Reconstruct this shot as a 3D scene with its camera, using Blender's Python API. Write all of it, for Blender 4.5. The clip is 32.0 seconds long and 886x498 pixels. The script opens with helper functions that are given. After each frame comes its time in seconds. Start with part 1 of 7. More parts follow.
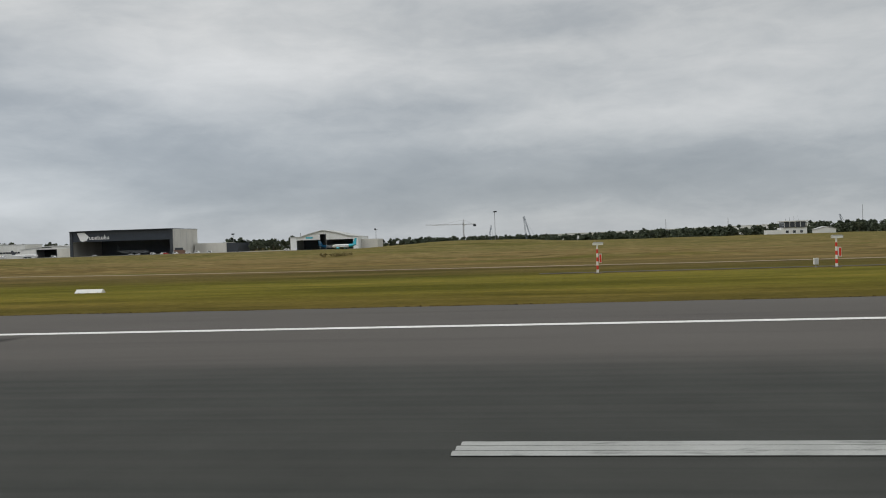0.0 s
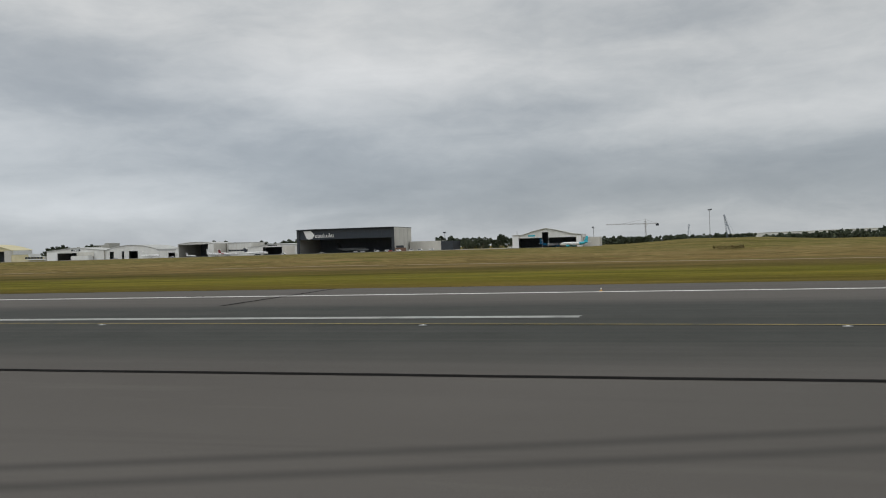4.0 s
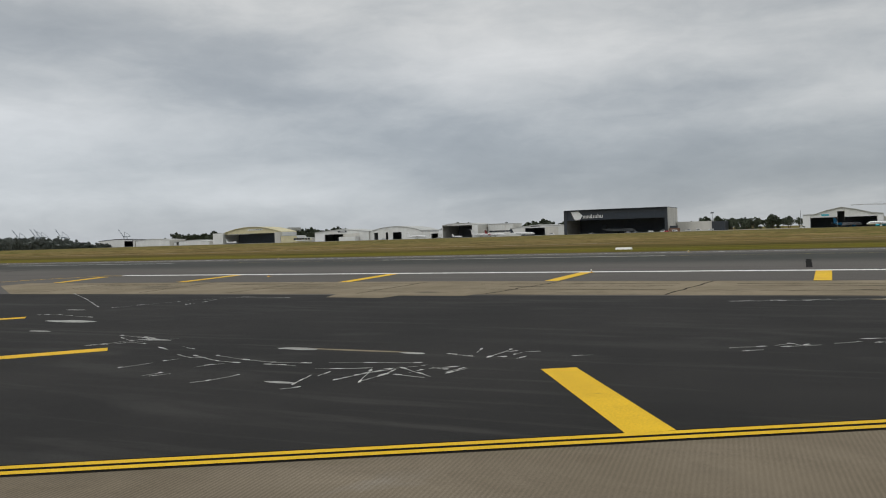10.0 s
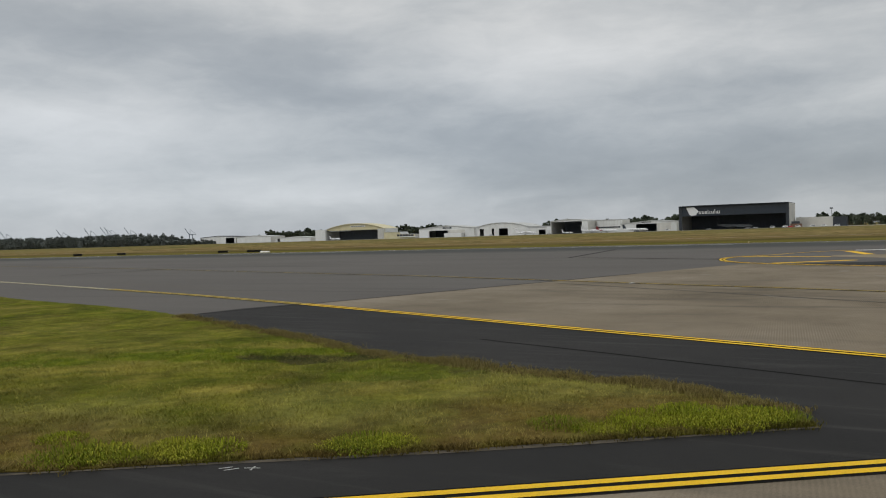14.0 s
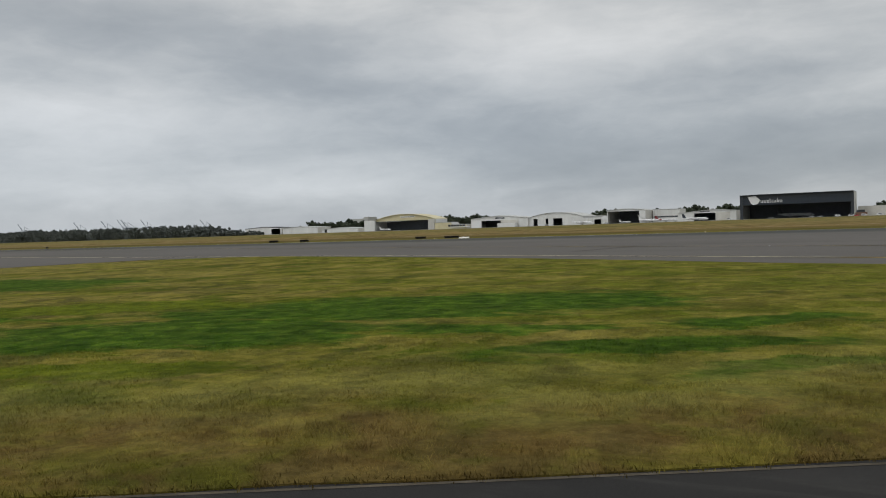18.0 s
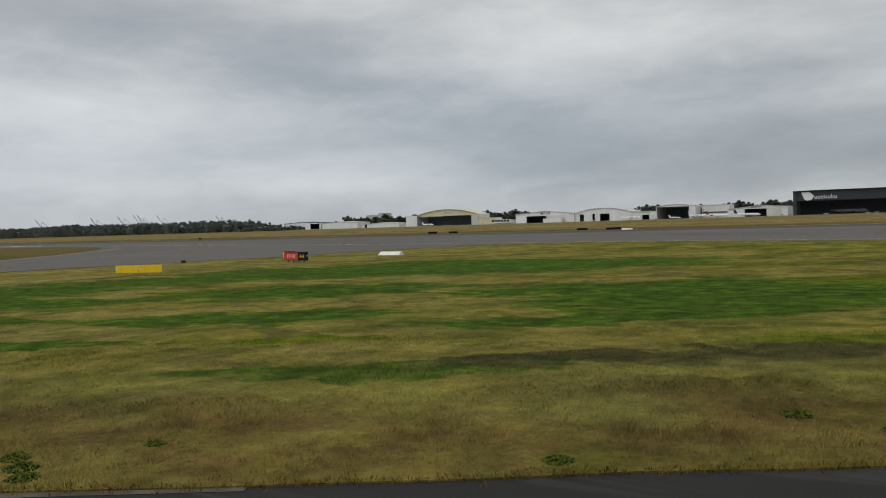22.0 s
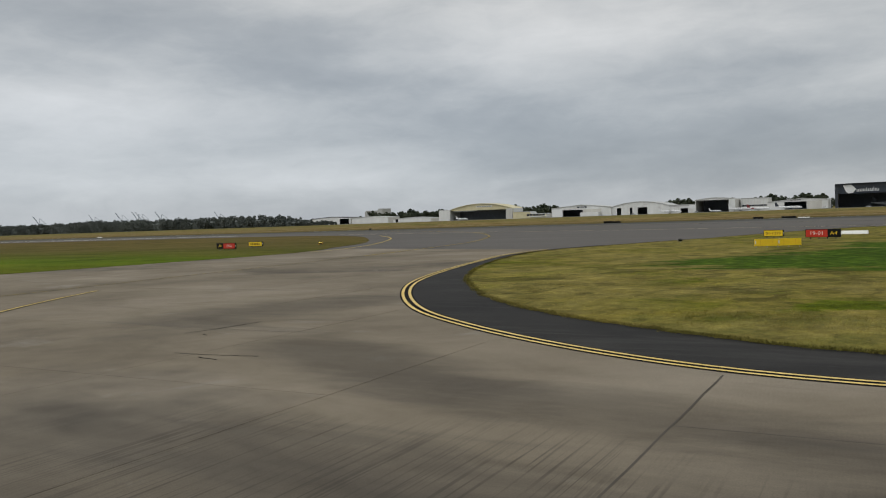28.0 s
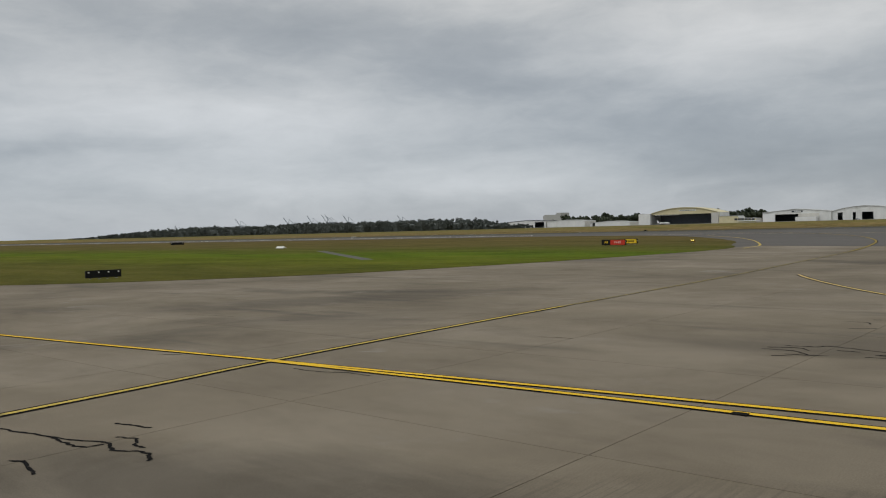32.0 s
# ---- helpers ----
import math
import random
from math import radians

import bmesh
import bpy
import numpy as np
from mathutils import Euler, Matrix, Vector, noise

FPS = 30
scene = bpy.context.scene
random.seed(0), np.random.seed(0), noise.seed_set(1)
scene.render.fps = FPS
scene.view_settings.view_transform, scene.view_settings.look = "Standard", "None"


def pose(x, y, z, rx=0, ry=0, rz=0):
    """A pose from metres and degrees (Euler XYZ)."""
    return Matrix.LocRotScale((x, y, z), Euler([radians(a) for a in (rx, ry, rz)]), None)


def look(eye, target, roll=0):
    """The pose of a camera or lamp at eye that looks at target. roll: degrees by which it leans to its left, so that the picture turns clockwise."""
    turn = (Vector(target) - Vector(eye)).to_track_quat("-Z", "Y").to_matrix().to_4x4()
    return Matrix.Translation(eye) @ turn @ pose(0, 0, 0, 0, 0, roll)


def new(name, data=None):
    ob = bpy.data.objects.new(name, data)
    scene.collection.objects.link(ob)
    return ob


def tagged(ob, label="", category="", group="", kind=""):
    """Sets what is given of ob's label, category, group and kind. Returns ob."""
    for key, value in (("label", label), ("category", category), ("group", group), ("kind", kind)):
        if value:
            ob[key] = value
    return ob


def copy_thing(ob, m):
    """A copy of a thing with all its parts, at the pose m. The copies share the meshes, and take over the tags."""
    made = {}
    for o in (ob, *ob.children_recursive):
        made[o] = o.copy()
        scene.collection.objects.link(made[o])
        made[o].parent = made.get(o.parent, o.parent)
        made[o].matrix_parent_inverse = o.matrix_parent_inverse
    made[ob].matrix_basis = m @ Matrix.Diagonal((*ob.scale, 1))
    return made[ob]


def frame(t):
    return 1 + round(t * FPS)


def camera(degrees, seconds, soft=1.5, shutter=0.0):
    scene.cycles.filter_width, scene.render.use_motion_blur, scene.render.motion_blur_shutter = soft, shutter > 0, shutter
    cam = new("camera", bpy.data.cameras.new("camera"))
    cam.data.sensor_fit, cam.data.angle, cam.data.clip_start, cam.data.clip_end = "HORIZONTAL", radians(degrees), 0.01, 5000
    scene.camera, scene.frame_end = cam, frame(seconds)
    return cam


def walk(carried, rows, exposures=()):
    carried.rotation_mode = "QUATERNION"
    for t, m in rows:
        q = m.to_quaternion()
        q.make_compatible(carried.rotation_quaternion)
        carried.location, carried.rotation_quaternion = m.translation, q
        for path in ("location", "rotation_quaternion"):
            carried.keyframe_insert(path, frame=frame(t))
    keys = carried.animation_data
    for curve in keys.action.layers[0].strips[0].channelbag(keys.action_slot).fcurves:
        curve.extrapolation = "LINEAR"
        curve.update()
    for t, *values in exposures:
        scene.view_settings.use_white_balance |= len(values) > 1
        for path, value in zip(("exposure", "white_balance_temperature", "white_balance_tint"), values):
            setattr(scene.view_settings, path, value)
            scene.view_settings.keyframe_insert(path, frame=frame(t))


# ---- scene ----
cam = camera(56.36, 32.0, soft=1.05)
PATH = [
    (0.0, pose(0.000, -13.143, 3.350, 89.480, 1.780, 6.573)),
    (0.5, pose(-11.296, -15.124, 3.299, 89.406, 1.753, 7.326)),
    (1.0, pose(-22.476, -17.256, 3.286, 89.449, 1.791, 8.363)),
    (1.5, pose(-33.630, -19.552, 3.217, 89.345, 1.729, 9.499)),
    (2.0, pose(-44.764, -22.022, 3.183, 89.419, 1.753, 10.521)),
    (2.5, pose(-55.799, -24.672, 3.147, 89.581, 1.683, 11.641)),
    (3.0, pose(-66.670, -27.506, 3.084, 89.749, 1.717, 12.899)),
    (3.5, pose(-77.267, -30.515, 3.063, 89.909, 1.721, 14.139)),
    (4.0, pose(-87.603, -33.685, 3.013, 89.826, 1.650, 14.930)),
    (4.5, pose(-97.751, -36.999, 2.966, 89.580, 1.588, 16.140)),
    (6.5, pose(-136.855, -51.469, 2.768, 89.108, 1.651, 19.312)),
    (7.0, pose(-146.048, -55.276, 2.724, 89.129, 1.460, 20.049)),
    (7.5, pose(-155.063, -59.128, 2.709, 88.994, 1.535, 21.076)),
    (8.0, pose(-163.880, -63.000, 2.641, 89.139, 1.728, 22.209)),
    (8.5, pose(-172.513, -66.883, 2.610, 89.203, 1.677, 23.003)),
    (9.0, pose(-180.893, -70.755, 2.579, 89.263, 1.758, 23.557)),
    (9.5, pose(-188.835, -74.624, 2.558, 89.339, 1.667, 24.324)),
    (10.0, pose(-196.410, -78.535, 2.527, 89.055, 1.691, 25.185)),
    (10.5, pose(-203.828, -82.556, 2.497, 89.036, 1.708, 25.991)),
    (11.0, pose(-211.143, -86.693, 2.441, 89.177, 1.717, 26.999)),
    (11.5, pose(-218.401, -90.928, 2.449, 89.347, 1.657, 27.820)),
    (12.0, pose(-225.597, -95.212, 2.428, 89.251, 1.575, 28.135)),
    (12.5, pose(-232.604, -99.492, 2.378, 88.922, 1.595, 28.664)),
    (13.0, pose(-239.371, -103.734, 2.372, 88.920, 1.572, 28.699)),
    (13.5, pose(-245.927, -107.910, 2.336, 88.904, 1.525, 29.017)),
    (14.0, pose(-252.292, -111.995, 2.382, 89.021, 1.728, 28.531)),
    (14.5, pose(-258.398, -115.955, 2.438, 88.948, 1.612, 27.975)),
    (16.5, pose(-282.086, -130.595, 2.382, 89.167, 1.849, 28.165)),
    (17.0, pose(-287.917, -133.921, 2.401, 88.917, 1.835, 28.380)),
    (17.5, pose(-293.581, -137.105, 2.413, 88.575, 1.878, 28.525)),
    (18.0, pose(-299.039, -140.150, 2.454, 88.453, 1.919, 28.955)),
    (18.5, pose(-304.341, -143.080, 2.427, 88.479, 1.926, 29.105)),
    (19.0, pose(-309.614, -145.936, 2.418, 88.415, 1.921, 28.981)),
    (19.5, pose(-314.791, -148.733, 2.380, 88.353, 1.908, 28.546)),
    (20.0, pose(-319.691, -151.460, 2.340, 88.383, 1.849, 28.008)),
    (20.5, pose(-324.446, -154.153, 2.379, 88.293, 1.850, 27.777)),
    (21.0, pose(-329.018, -156.838, 2.411, 88.209, 1.749, 28.292)),
    (21.5, pose(-333.419, -159.536, 2.410, 88.193, 1.777, 28.493)),
    (22.0, pose(-337.680, -162.259, 2.395, 88.225, 1.778, 29.451)),
    (22.5, pose(-341.830, -164.994, 2.403, 88.269, 1.823, 29.181)),
    (23.0, pose(-345.893, -167.717, 2.402, 88.304, 1.888, 29.515)),
    (23.5, pose(-349.876, -170.401, 2.413, 88.276, 1.996, 29.781)),
    (24.0, pose(-353.785, -173.022, 2.417, 88.132, 2.052, 29.748)),
    (24.5, pose(-357.650, -175.578, 2.425, 88.038, 2.018, 29.798)),
    (25.0, pose(-361.490, -178.082, 2.496, 87.708, 2.050, 29.778)),
    (25.5, pose(-365.332, -180.570, 2.500, 87.692, 2.081, 29.840)),
    (26.0, pose(-369.216, -183.065, 2.501, 87.740, 2.135, 29.646)),
    (26.5, pose(-372.914, -185.528, 2.541, 87.736, 2.138, 29.644)),
    (28.5, pose(-387.660, -195.135, 2.440, 87.952, 1.939, 28.558)),
    (29.0, pose(-390.824, -197.390, 2.425, 87.968, 1.827, 28.657)),
    (29.5, pose(-393.930, -199.712, 2.424, 88.072, 1.798, 29.181)),
    (30.0, pose(-397.006, -202.038, 2.415, 88.229, 1.827, 30.375)),
    (30.5, pose(-399.973, -204.440, 2.426, 88.347, 1.883, 32.324)),
    (31.0, pose(-403.010, -207.010, 2.395, 88.498, 1.955, 34.689)),
    (31.5, pose(-406.034, -209.790, 2.374, 88.569, 1.846, 37.524)),
    (32.0, pose(-409.045, -212.787, 2.392, 88.567, 1.572, 40.649)),
]
walk(cam, PATH, [(0.0, 0.03), (8.0, 0.0), (30.0, 0.0), (32.0, -0.08)])

# ---- sky and sun ----
world = bpy.data.worlds.new("overcast_sky")
scene.world = world
world.use_nodes = True


def link(nt, a, b):
    nt.links.new(a, b)


def math_node(nt, op, a, b=None, c=None, clamp=False):
    n = nt.nodes.new("ShaderNodeMath")
    n.operation, n.use_clamp = op, clamp
    for i, v in enumerate((a, b, c)):
        if v is None:
            continue
        if isinstance(v, (int, float)):
            n.inputs[i].default_value = v
        else:
            link(nt, v, n.inputs[i])
    return n.outputs[0]


def ramp(nt, fac, stops):
    n = nt.nodes.new("ShaderNodeValToRGB")
    els = n.color_ramp.elements
    while len(els) < len(stops):
        els.new(0.5)
    for e, (p, col) in zip(els, stops):
        e.position = p
        e.color = (*col, 1) if len(col) == 3 else col
    link(nt, fac, n.inputs[0])
    return n.outputs[0]


def mixc(nt, fac, a, b, kind="MIX"):
    n = nt.nodes.new("ShaderNodeMix")
    n.data_type, n.blend_type = "RGBA", kind
    for sock, v in ((n.inputs[0], fac), (n.inputs[6], a), (n.inputs[7], b)):
        if isinstance(v, (int, float)):
            sock.default_value = v
        elif isinstance(v, tuple):
            sock.default_value = (*v, 1)
        else:
            link(nt, v, sock)
    return n.outputs[2]


def noise_node(nt, vec, scale, detail=4, rough=0.55, distort=0.0):
    n = nt.nodes.new("ShaderNodeTexNoise")
    n.inputs["Scale"].default_value = scale
    n.inputs["Detail"].default_value = detail
    n.inputs["Roughness"].default_value = rough
    n.inputs["Distortion"].default_value = distort
    if vec is not None:
        link(nt, vec, n.inputs["Vector"])
    return n.outputs["Fac"]


def mapped(nt, vec, scale=(1, 1, 1), rot=(0, 0, 0), loc=(0, 0, 0)):
    n = nt.nodes.new("ShaderNodeMapping")
    n.inputs["Scale"].default_value, n.inputs["Rotation"].default_value, n.inputs["Location"].default_value = scale, rot, loc
    link(nt, vec, n.inputs["Vector"])
    return n.outputs[0]


wn = world.node_tree
wn.nodes.clear()
w_out = wn.nodes.new("ShaderNodeOutputWorld")
w_bg = wn.nodes.new("ShaderNodeBackground")
link(wn, w_bg.outputs[0], w_out.inputs[0])
sky = wn.nodes.new("ShaderNodeTexSky")
sky.sky_type, sky.sun_disc = "NISHITA", False
sky.sun_elevation, sky.sun_rotation = radians(48), radians(-40)
clear = mixc(wn, 1.0, sky.outputs[0], (0.1, 0.1, 0.1), "MULTIPLY")
tc = wn.nodes.new("ShaderNodeTexCoord")
sep = wn.nodes.new("ShaderNodeSeparateXYZ")
link(wn, tc.outputs["Generated"], sep.inputs[0])
dx, dy, dz = sep.outputs
# the cloud deck, by bearing (degrees west of north) and height above the horizon
bearing = math_node(wn, "MULTIPLY", math_node(wn, "ARCTAN2", math_node(wn, "MULTIPLY", dx, -1.0), dy), 57.2958)
height = math_node(wn, "MULTIPLY", math_node(wn, "ARCSINE", dz, clamp=False), 57.2958)
comb = wn.nodes.new("ShaderNodeCombineXYZ")
link(wn, bearing, comb.inputs[0])
link(wn, height, comb.inputs[1])
deck = comb.outputs[0]


def offset_by(nt, vec, noisy, amount):
    """The place moved about by a noise's colour."""
    a = nt.nodes.new("ShaderNodeVectorMath")
    a.operation = "SUBTRACT"
    link(nt, noisy, a.inputs[0])
    a.inputs[1].default_value = (0.5, 0.5, 0.5)
    b = nt.nodes.new("ShaderNodeVectorMath")
    b.operation = "MULTIPLY_ADD"
    link(nt, a.outputs[0], b.inputs[0])
    b.inputs[1].default_value = amount
    link(nt, vec, b.inputs[2])
    return b.outputs[0]


def noise_colour(nt, vec, scale, detail=4, rough=0.55):
    n = nt.nodes.new("ShaderNodeTexNoise")
    n.inputs["Scale"].default_value, n.inputs["Detail"].default_value, n.inputs["Roughness"].default_value = scale, detail, rough
    link(nt, vec, n.inputs["Vector"])
    return n.outputs["Color"]


def from_centre(nt, vec, cx, cy, a, b, turn):
    """0 in the middle of a lying ellipse, 1 on its rim."""
    m = nt.nodes.new("ShaderNodeMapping")
    m.vector_type = "TEXTURE"
    m.inputs["Location"].default_value, m.inputs["Rotation"].default_value, m.inputs["Scale"].default_value = (cx, cy, 0), (0, 0, radians(turn)), (a, b, 1)
    link(nt, vec, m.inputs["Vector"])
    n = nt.nodes.new("ShaderNodeVectorMath")
    n.operation = "LENGTH"
    link(nt, m.outputs[0], n.inputs[0])
    return n.outputs["Value"]


n_mid = noise_node(wn, mapped(wn, deck, (0.10, 0.34, 1), (0, 0, radians(-4)), (3.1, 1.7, 0)), 1.0, 6, 0.56, 0.5)
n_fine = noise_node(wn, mapped(wn, deck, (0.34, 0.85, 1), (0, 0, radians(6)), (1.3, 4.7, 0)), 1.0, 6, 0.62, 0.4)
cl = math_node(wn, "ADD", math_node(wn, "MULTIPLY", n_mid, 0.36), math_node(wn, "MULTIPLY", n_fine, 0.17))
cl = math_node(wn, "ADD", cl, 0.255)
warped = offset_by(wn, deck, noise_colour(wn, mapped(wn, deck, (0.07, 0.22, 1), (0, 0, 0), (8.0, 2.0, 0)), 1.0, 5, 0.55), (11.0, 4.2, 0.0))
# thick and thin parts of the deck: bearing, height, half sizes, lean, more light or less
CLOUDS = [(48, 12.6, 17, 2.0, 5, -0.20), (34, 9.6, 6, 1.2, 4, -0.17), (20, 12.2, 11, 2.6, 0, 0.20), (7.5, 8.6, 6, 1.4, -3, -0.15), (-2.4, 15.3, 11, 1.3, 0, -0.13),
          (-10, 7.7, 12, 1.4, 0, 0.13), (-11, 3.8, 13, 1.9, 0, -0.25), (10, 4.0, 13, 2.2, 0, -0.19), (24, 5.8, 12, 2.2, 6, -0.13), (56, 8.0, 13, 2.1, 3, 0.25),
          (52, 3.8, 16, 1.3, 0, 0.16), (35, 3.0, 6, 0.9, 0, 0.12), (-16, 11.5, 9, 2.4, 0, 0.08), (66, 5.6, 6, 0.7, 0, -0.08)]
for cx, cy, a, b, turn, more in CLOUDS:
    d = from_centre(wn, warped, cx, cy, a, b, turn)
    g = math_node(wn, "POWER", 2.718, math_node(wn, "MULTIPLY", math_node(wn, "MULTIPLY", d, d), -1.0))
    cl = math_node(wn, "ADD", cl, math_node(wn, "MULTIPLY", g, more))
cloud = ramp(wn, cl, [(0.22, (0.306, 0.330, 0.354)), (0.38, (0.376, 0.398, 0.417)), (0.52, (0.485, 0.500, 0.508)), (0.68, (0.605, 0.61, 0.608)), (0.82, (0.70, 0.70, 0.695))])
zen = ramp(wn, dz, [(0.0, (0.96, 0.98, 1.0)), (0.10, (0.97, 0.98, 0.99)), (0.25, (1.06, 1.05, 1.03)), (0.45, (1.42, 1.39, 1.34)), (1.0, (2.0, 1.96, 1.88))])
lit = mixc(wn, 1.0, cloud, zen, "MULTIPLY")
# bluer haze low in the sky, most of all in the north-west
low = ramp(wn, dz, [(0.05, (1, 1, 1)), (0.26, (0.2, 0.2, 0.2)), (0.4, (0, 0, 0))])
side = wn.nodes.new("ShaderNodeMapRange")
side.inputs["From Min"].default_value, side.inputs["From Max"].default_value = 0.0, 26.0
side.inputs["To Min"].default_value = 0.3
link(wn, bearing, side.inputs["Value"])
lit = mixc(wn, math_node(wn, "MULTIPLY", low, side.outputs[0]), lit, mixc(wn, 1.0, lit, (0.935, 0.98, 1.045), "MULTIPLY"))
link(wn, mixc(wn, 0.93, clear, lit), w_bg.inputs[0])
w_bg.inputs[1].default_value = 1.0

sun = new("sun", bpy.data.lights.new("sun", "SUN"))
sun.data.energy, sun.data.angle, sun.data.color = 0.8, radians(25), (1.0, 0.97, 0.92)
sun.matrix_world = look((-300, -300, 400), (0, 0, 0))

# ---- helpers for the plan ----
KNOTS = ((-6000, -1.104), (-88, -1.104), (-44, -0.677), (0, 0), (44, -0.677), (88, -1.32), (396, -0.44), (6000, -0.44))


def ground_z(y):
    for (y0, z0), (y1, z1) in zip(KNOTS, KNOTS[1:]):
        if y <= y1:
            return z0 + (z1 - z0) * (y - y0) / (y1 - y0)
    return KNOTS[-1][1]


def mesh_of(bm, name, material=None, smooth=False):
    me = bpy.data.meshes.new(name)
    bm.normal_update()
    bm.to_mesh(me)
    bm.free()
    if material:
        me.materials.append(material)
    if smooth:
        for p in me.polygons:
            p.use_smooth = True
    return me


def part(name, bm, material, parent=None, label="", smooth=False):
    ob = new(name, mesh_of(bm, name, material, smooth))
    ob.parent = parent
    return tagged(ob, label)


def draped(polys, dz, thick=0.0, breaks=True):
    """Flat outlines (lists of x, y) laid on the ground's slope, dz above it."""
    bm = bmesh.new()
    for poly in polys:
        vs = [bm.verts.new((x, y, 0)) for x, y in poly]
        bm.faces.new(vs)
    bmesh.ops.recalc_face_normals(bm, faces=bm.faces[:])
    for f in bm.faces:
        if f.normal.z < 0:
            f.normal_flip()
    bmesh.ops.triangulate(bm, faces=[f for f in bm.faces if len(f.verts) > 4])
    if breaks:
        for y, z in KNOTS[1:-1]:
            bmesh.ops.bisect_plane(bm, geom=bm.verts[:] + bm.edges[:] + bm.faces[:], plane_co=(0, y, 0), plane_no=(0, 1, 0))
    if thick:
        top = bm.faces[:]
        ret = bmesh.ops.extrude_face_region(bm, geom=top)
        low = [v for v in ret["geom"] if isinstance(v, bmesh.types.BMVert)]
        lowset = set(low)
        for v in bm.verts:
            v.co.z = ground_z(v.co.y) + (dz if v in lowset else dz - thick)
        bmesh.ops.recalc_face_normals(bm, faces=bm.faces[:])
    else:
        for v in bm.verts:
            v.co.z = ground_z(v.co.y) + dz
    return bm


def ribbon(pts, width, closed=False):
    """Outlines (quads) of a painted line of that width along the points."""
    pts = [Vector((*p, 0)) for p in pts]
    n = len(pts)
    left, right = [], []
    for i, p in enumerate(pts):
        a = pts[(i - 1) % n] if closed or i else p
        b = pts[(i + 1) % n] if closed or i < n - 1 else p
        d1 = (p - a).normalized() if (p - a).length else (b - p).normalized()
        d2 = (b - p).normalized() if (b - p).length else d1
        t = (d1 + d2)
        t = t.normalized() if t.length > 1e-6 else d1
        nrm = Vector((-t.y, t.x, 0))
        k = 1 / max(0.28, nrm.dot(Vector((-d2.y, d2.x, 0))))
        left.append(p + nrm * width / 2 * k)
        right.append(p - nrm * width / 2 * k)
    m = n if closed else n - 1
    return [[tuple(q.xy) for q in (left[i], right[i], right[(i + 1) % n], left[(i + 1) % n])] for i in range(m)]


def smooth_line(pts, steps=6):
    """A Catmull-Rom curve through the points."""
    out = []
    P = [Vector((*p, 0)) for p in pts]
    for i in range(len(P) - 1):
        p0, p1, p2, p3 = P[max(i - 1, 0)], P[i], P[i + 1], P[min(i + 2, len(P) - 1)]
        for k in range(steps):
            t = k / steps
            q = 0.5 * (2 * p1 + (p2 - p0) * t + (2 * p0 - 5 * p1 + 4 * p2 - p3) * t * t + (3 * p1 - p0 - 3 * p2 + p3) * t ** 3)
            out.append((q.x, q.y))
    out.append(tuple(P[-1].xy))
    return out


def offset(pts, d):
    """The open line moved by d to its left, mitred at its corners."""
    out = []
    P = [Vector(p) for p in pts]
    for i, p in enumerate(P):
        d1 = (p - P[i - 1]).normalized() if i else (P[1] - p).normalized()
        d2 = (P[i + 1] - p).normalized() if i < len(P) - 1 else d1
        n1, n2 = Vector((-d1.y, d1.x)), Vector((-d2.y, d2.x))
        m = n1 + n2
        m = m / max(0.25, m.dot(n1))
        out.append((p.x + m.x * d, p.y + m.y * d))
    return out


# ---- materials ----
def surface(name, stops, scale=1.0, stretch=(1, 1, 1), rough=0.85, fine=40.0, fine_amt=0.35, bump=0.15, detail=6, metal=0.0, spec=0.12, patch=None, extra=None):
    """Stops of colour over a broad noise, a fine grain over it, and relief."""
    m = bpy.data.materials.new(name)
    m.use_nodes = True
    nt = m.node_tree
    bs = nt.nodes["Principled BSDF"]
    co = nt.nodes.new("ShaderNodeTexCoord").outputs["Object"]
    vec = mapped(nt, co, stretch)
    broad = noise_node(nt, vec, scale, detail, 0.6, 0.2)
    col = ramp(nt, broad, stops)
    if patch:
        for pscale, lo, hi, pcol, pstretch, seed in patch:
            pn = noise_node(nt, mapped(nt, co, pstretch, (0, 0, 0), (seed, seed * 1.7, 0)), pscale, 5, 0.62, 0.5)
            k = ramp(nt, pn, [(lo, (0, 0, 0)), (hi, (1, 1, 1))])
            col = mixc(nt, k, col, pcol)
    grain = noise_node(nt, co, fine, 3, 0.7)
    col = mixc(nt, fine_amt, col, ramp(nt, grain, [(0.3, (0.45, 0.45, 0.45)), (0.7, (1.6, 1.6, 1.6))]), "MULTIPLY")
    if extra:
        col = extra(nt, co, col)
    link(nt, col, bs.inputs["Base Color"])
    bs.inputs["Roughness"].default_value = rough
    bs.inputs["Metallic"].default_value = metal
    bs.inputs["Specular IOR Level"].default_value = spec
    if bump:
        b = nt.nodes.new("ShaderNodeBump")
        b.inputs["Strength"].default_value = bump
        b.inputs["Distance"].default_value = 0.02
        link(nt, grain, b.inputs["Height"])
        link(nt, b.outputs[0], bs.inputs["Normal"])
    return m


def plain(name, col, rough=0.5, metal=0.0, var=0.12, scale=3.0, spec=0.4):
    d = tuple(c * (1 - var) for c in col)
    e = tuple(min(1, c * (1 + var)) for c in col)
    return surface(name, [(0.3, d), (0.7, e)], scale, rough=rough, metal=metal, fine=scale * 12, fine_amt=0.12, bump=0.0, spec=spec)


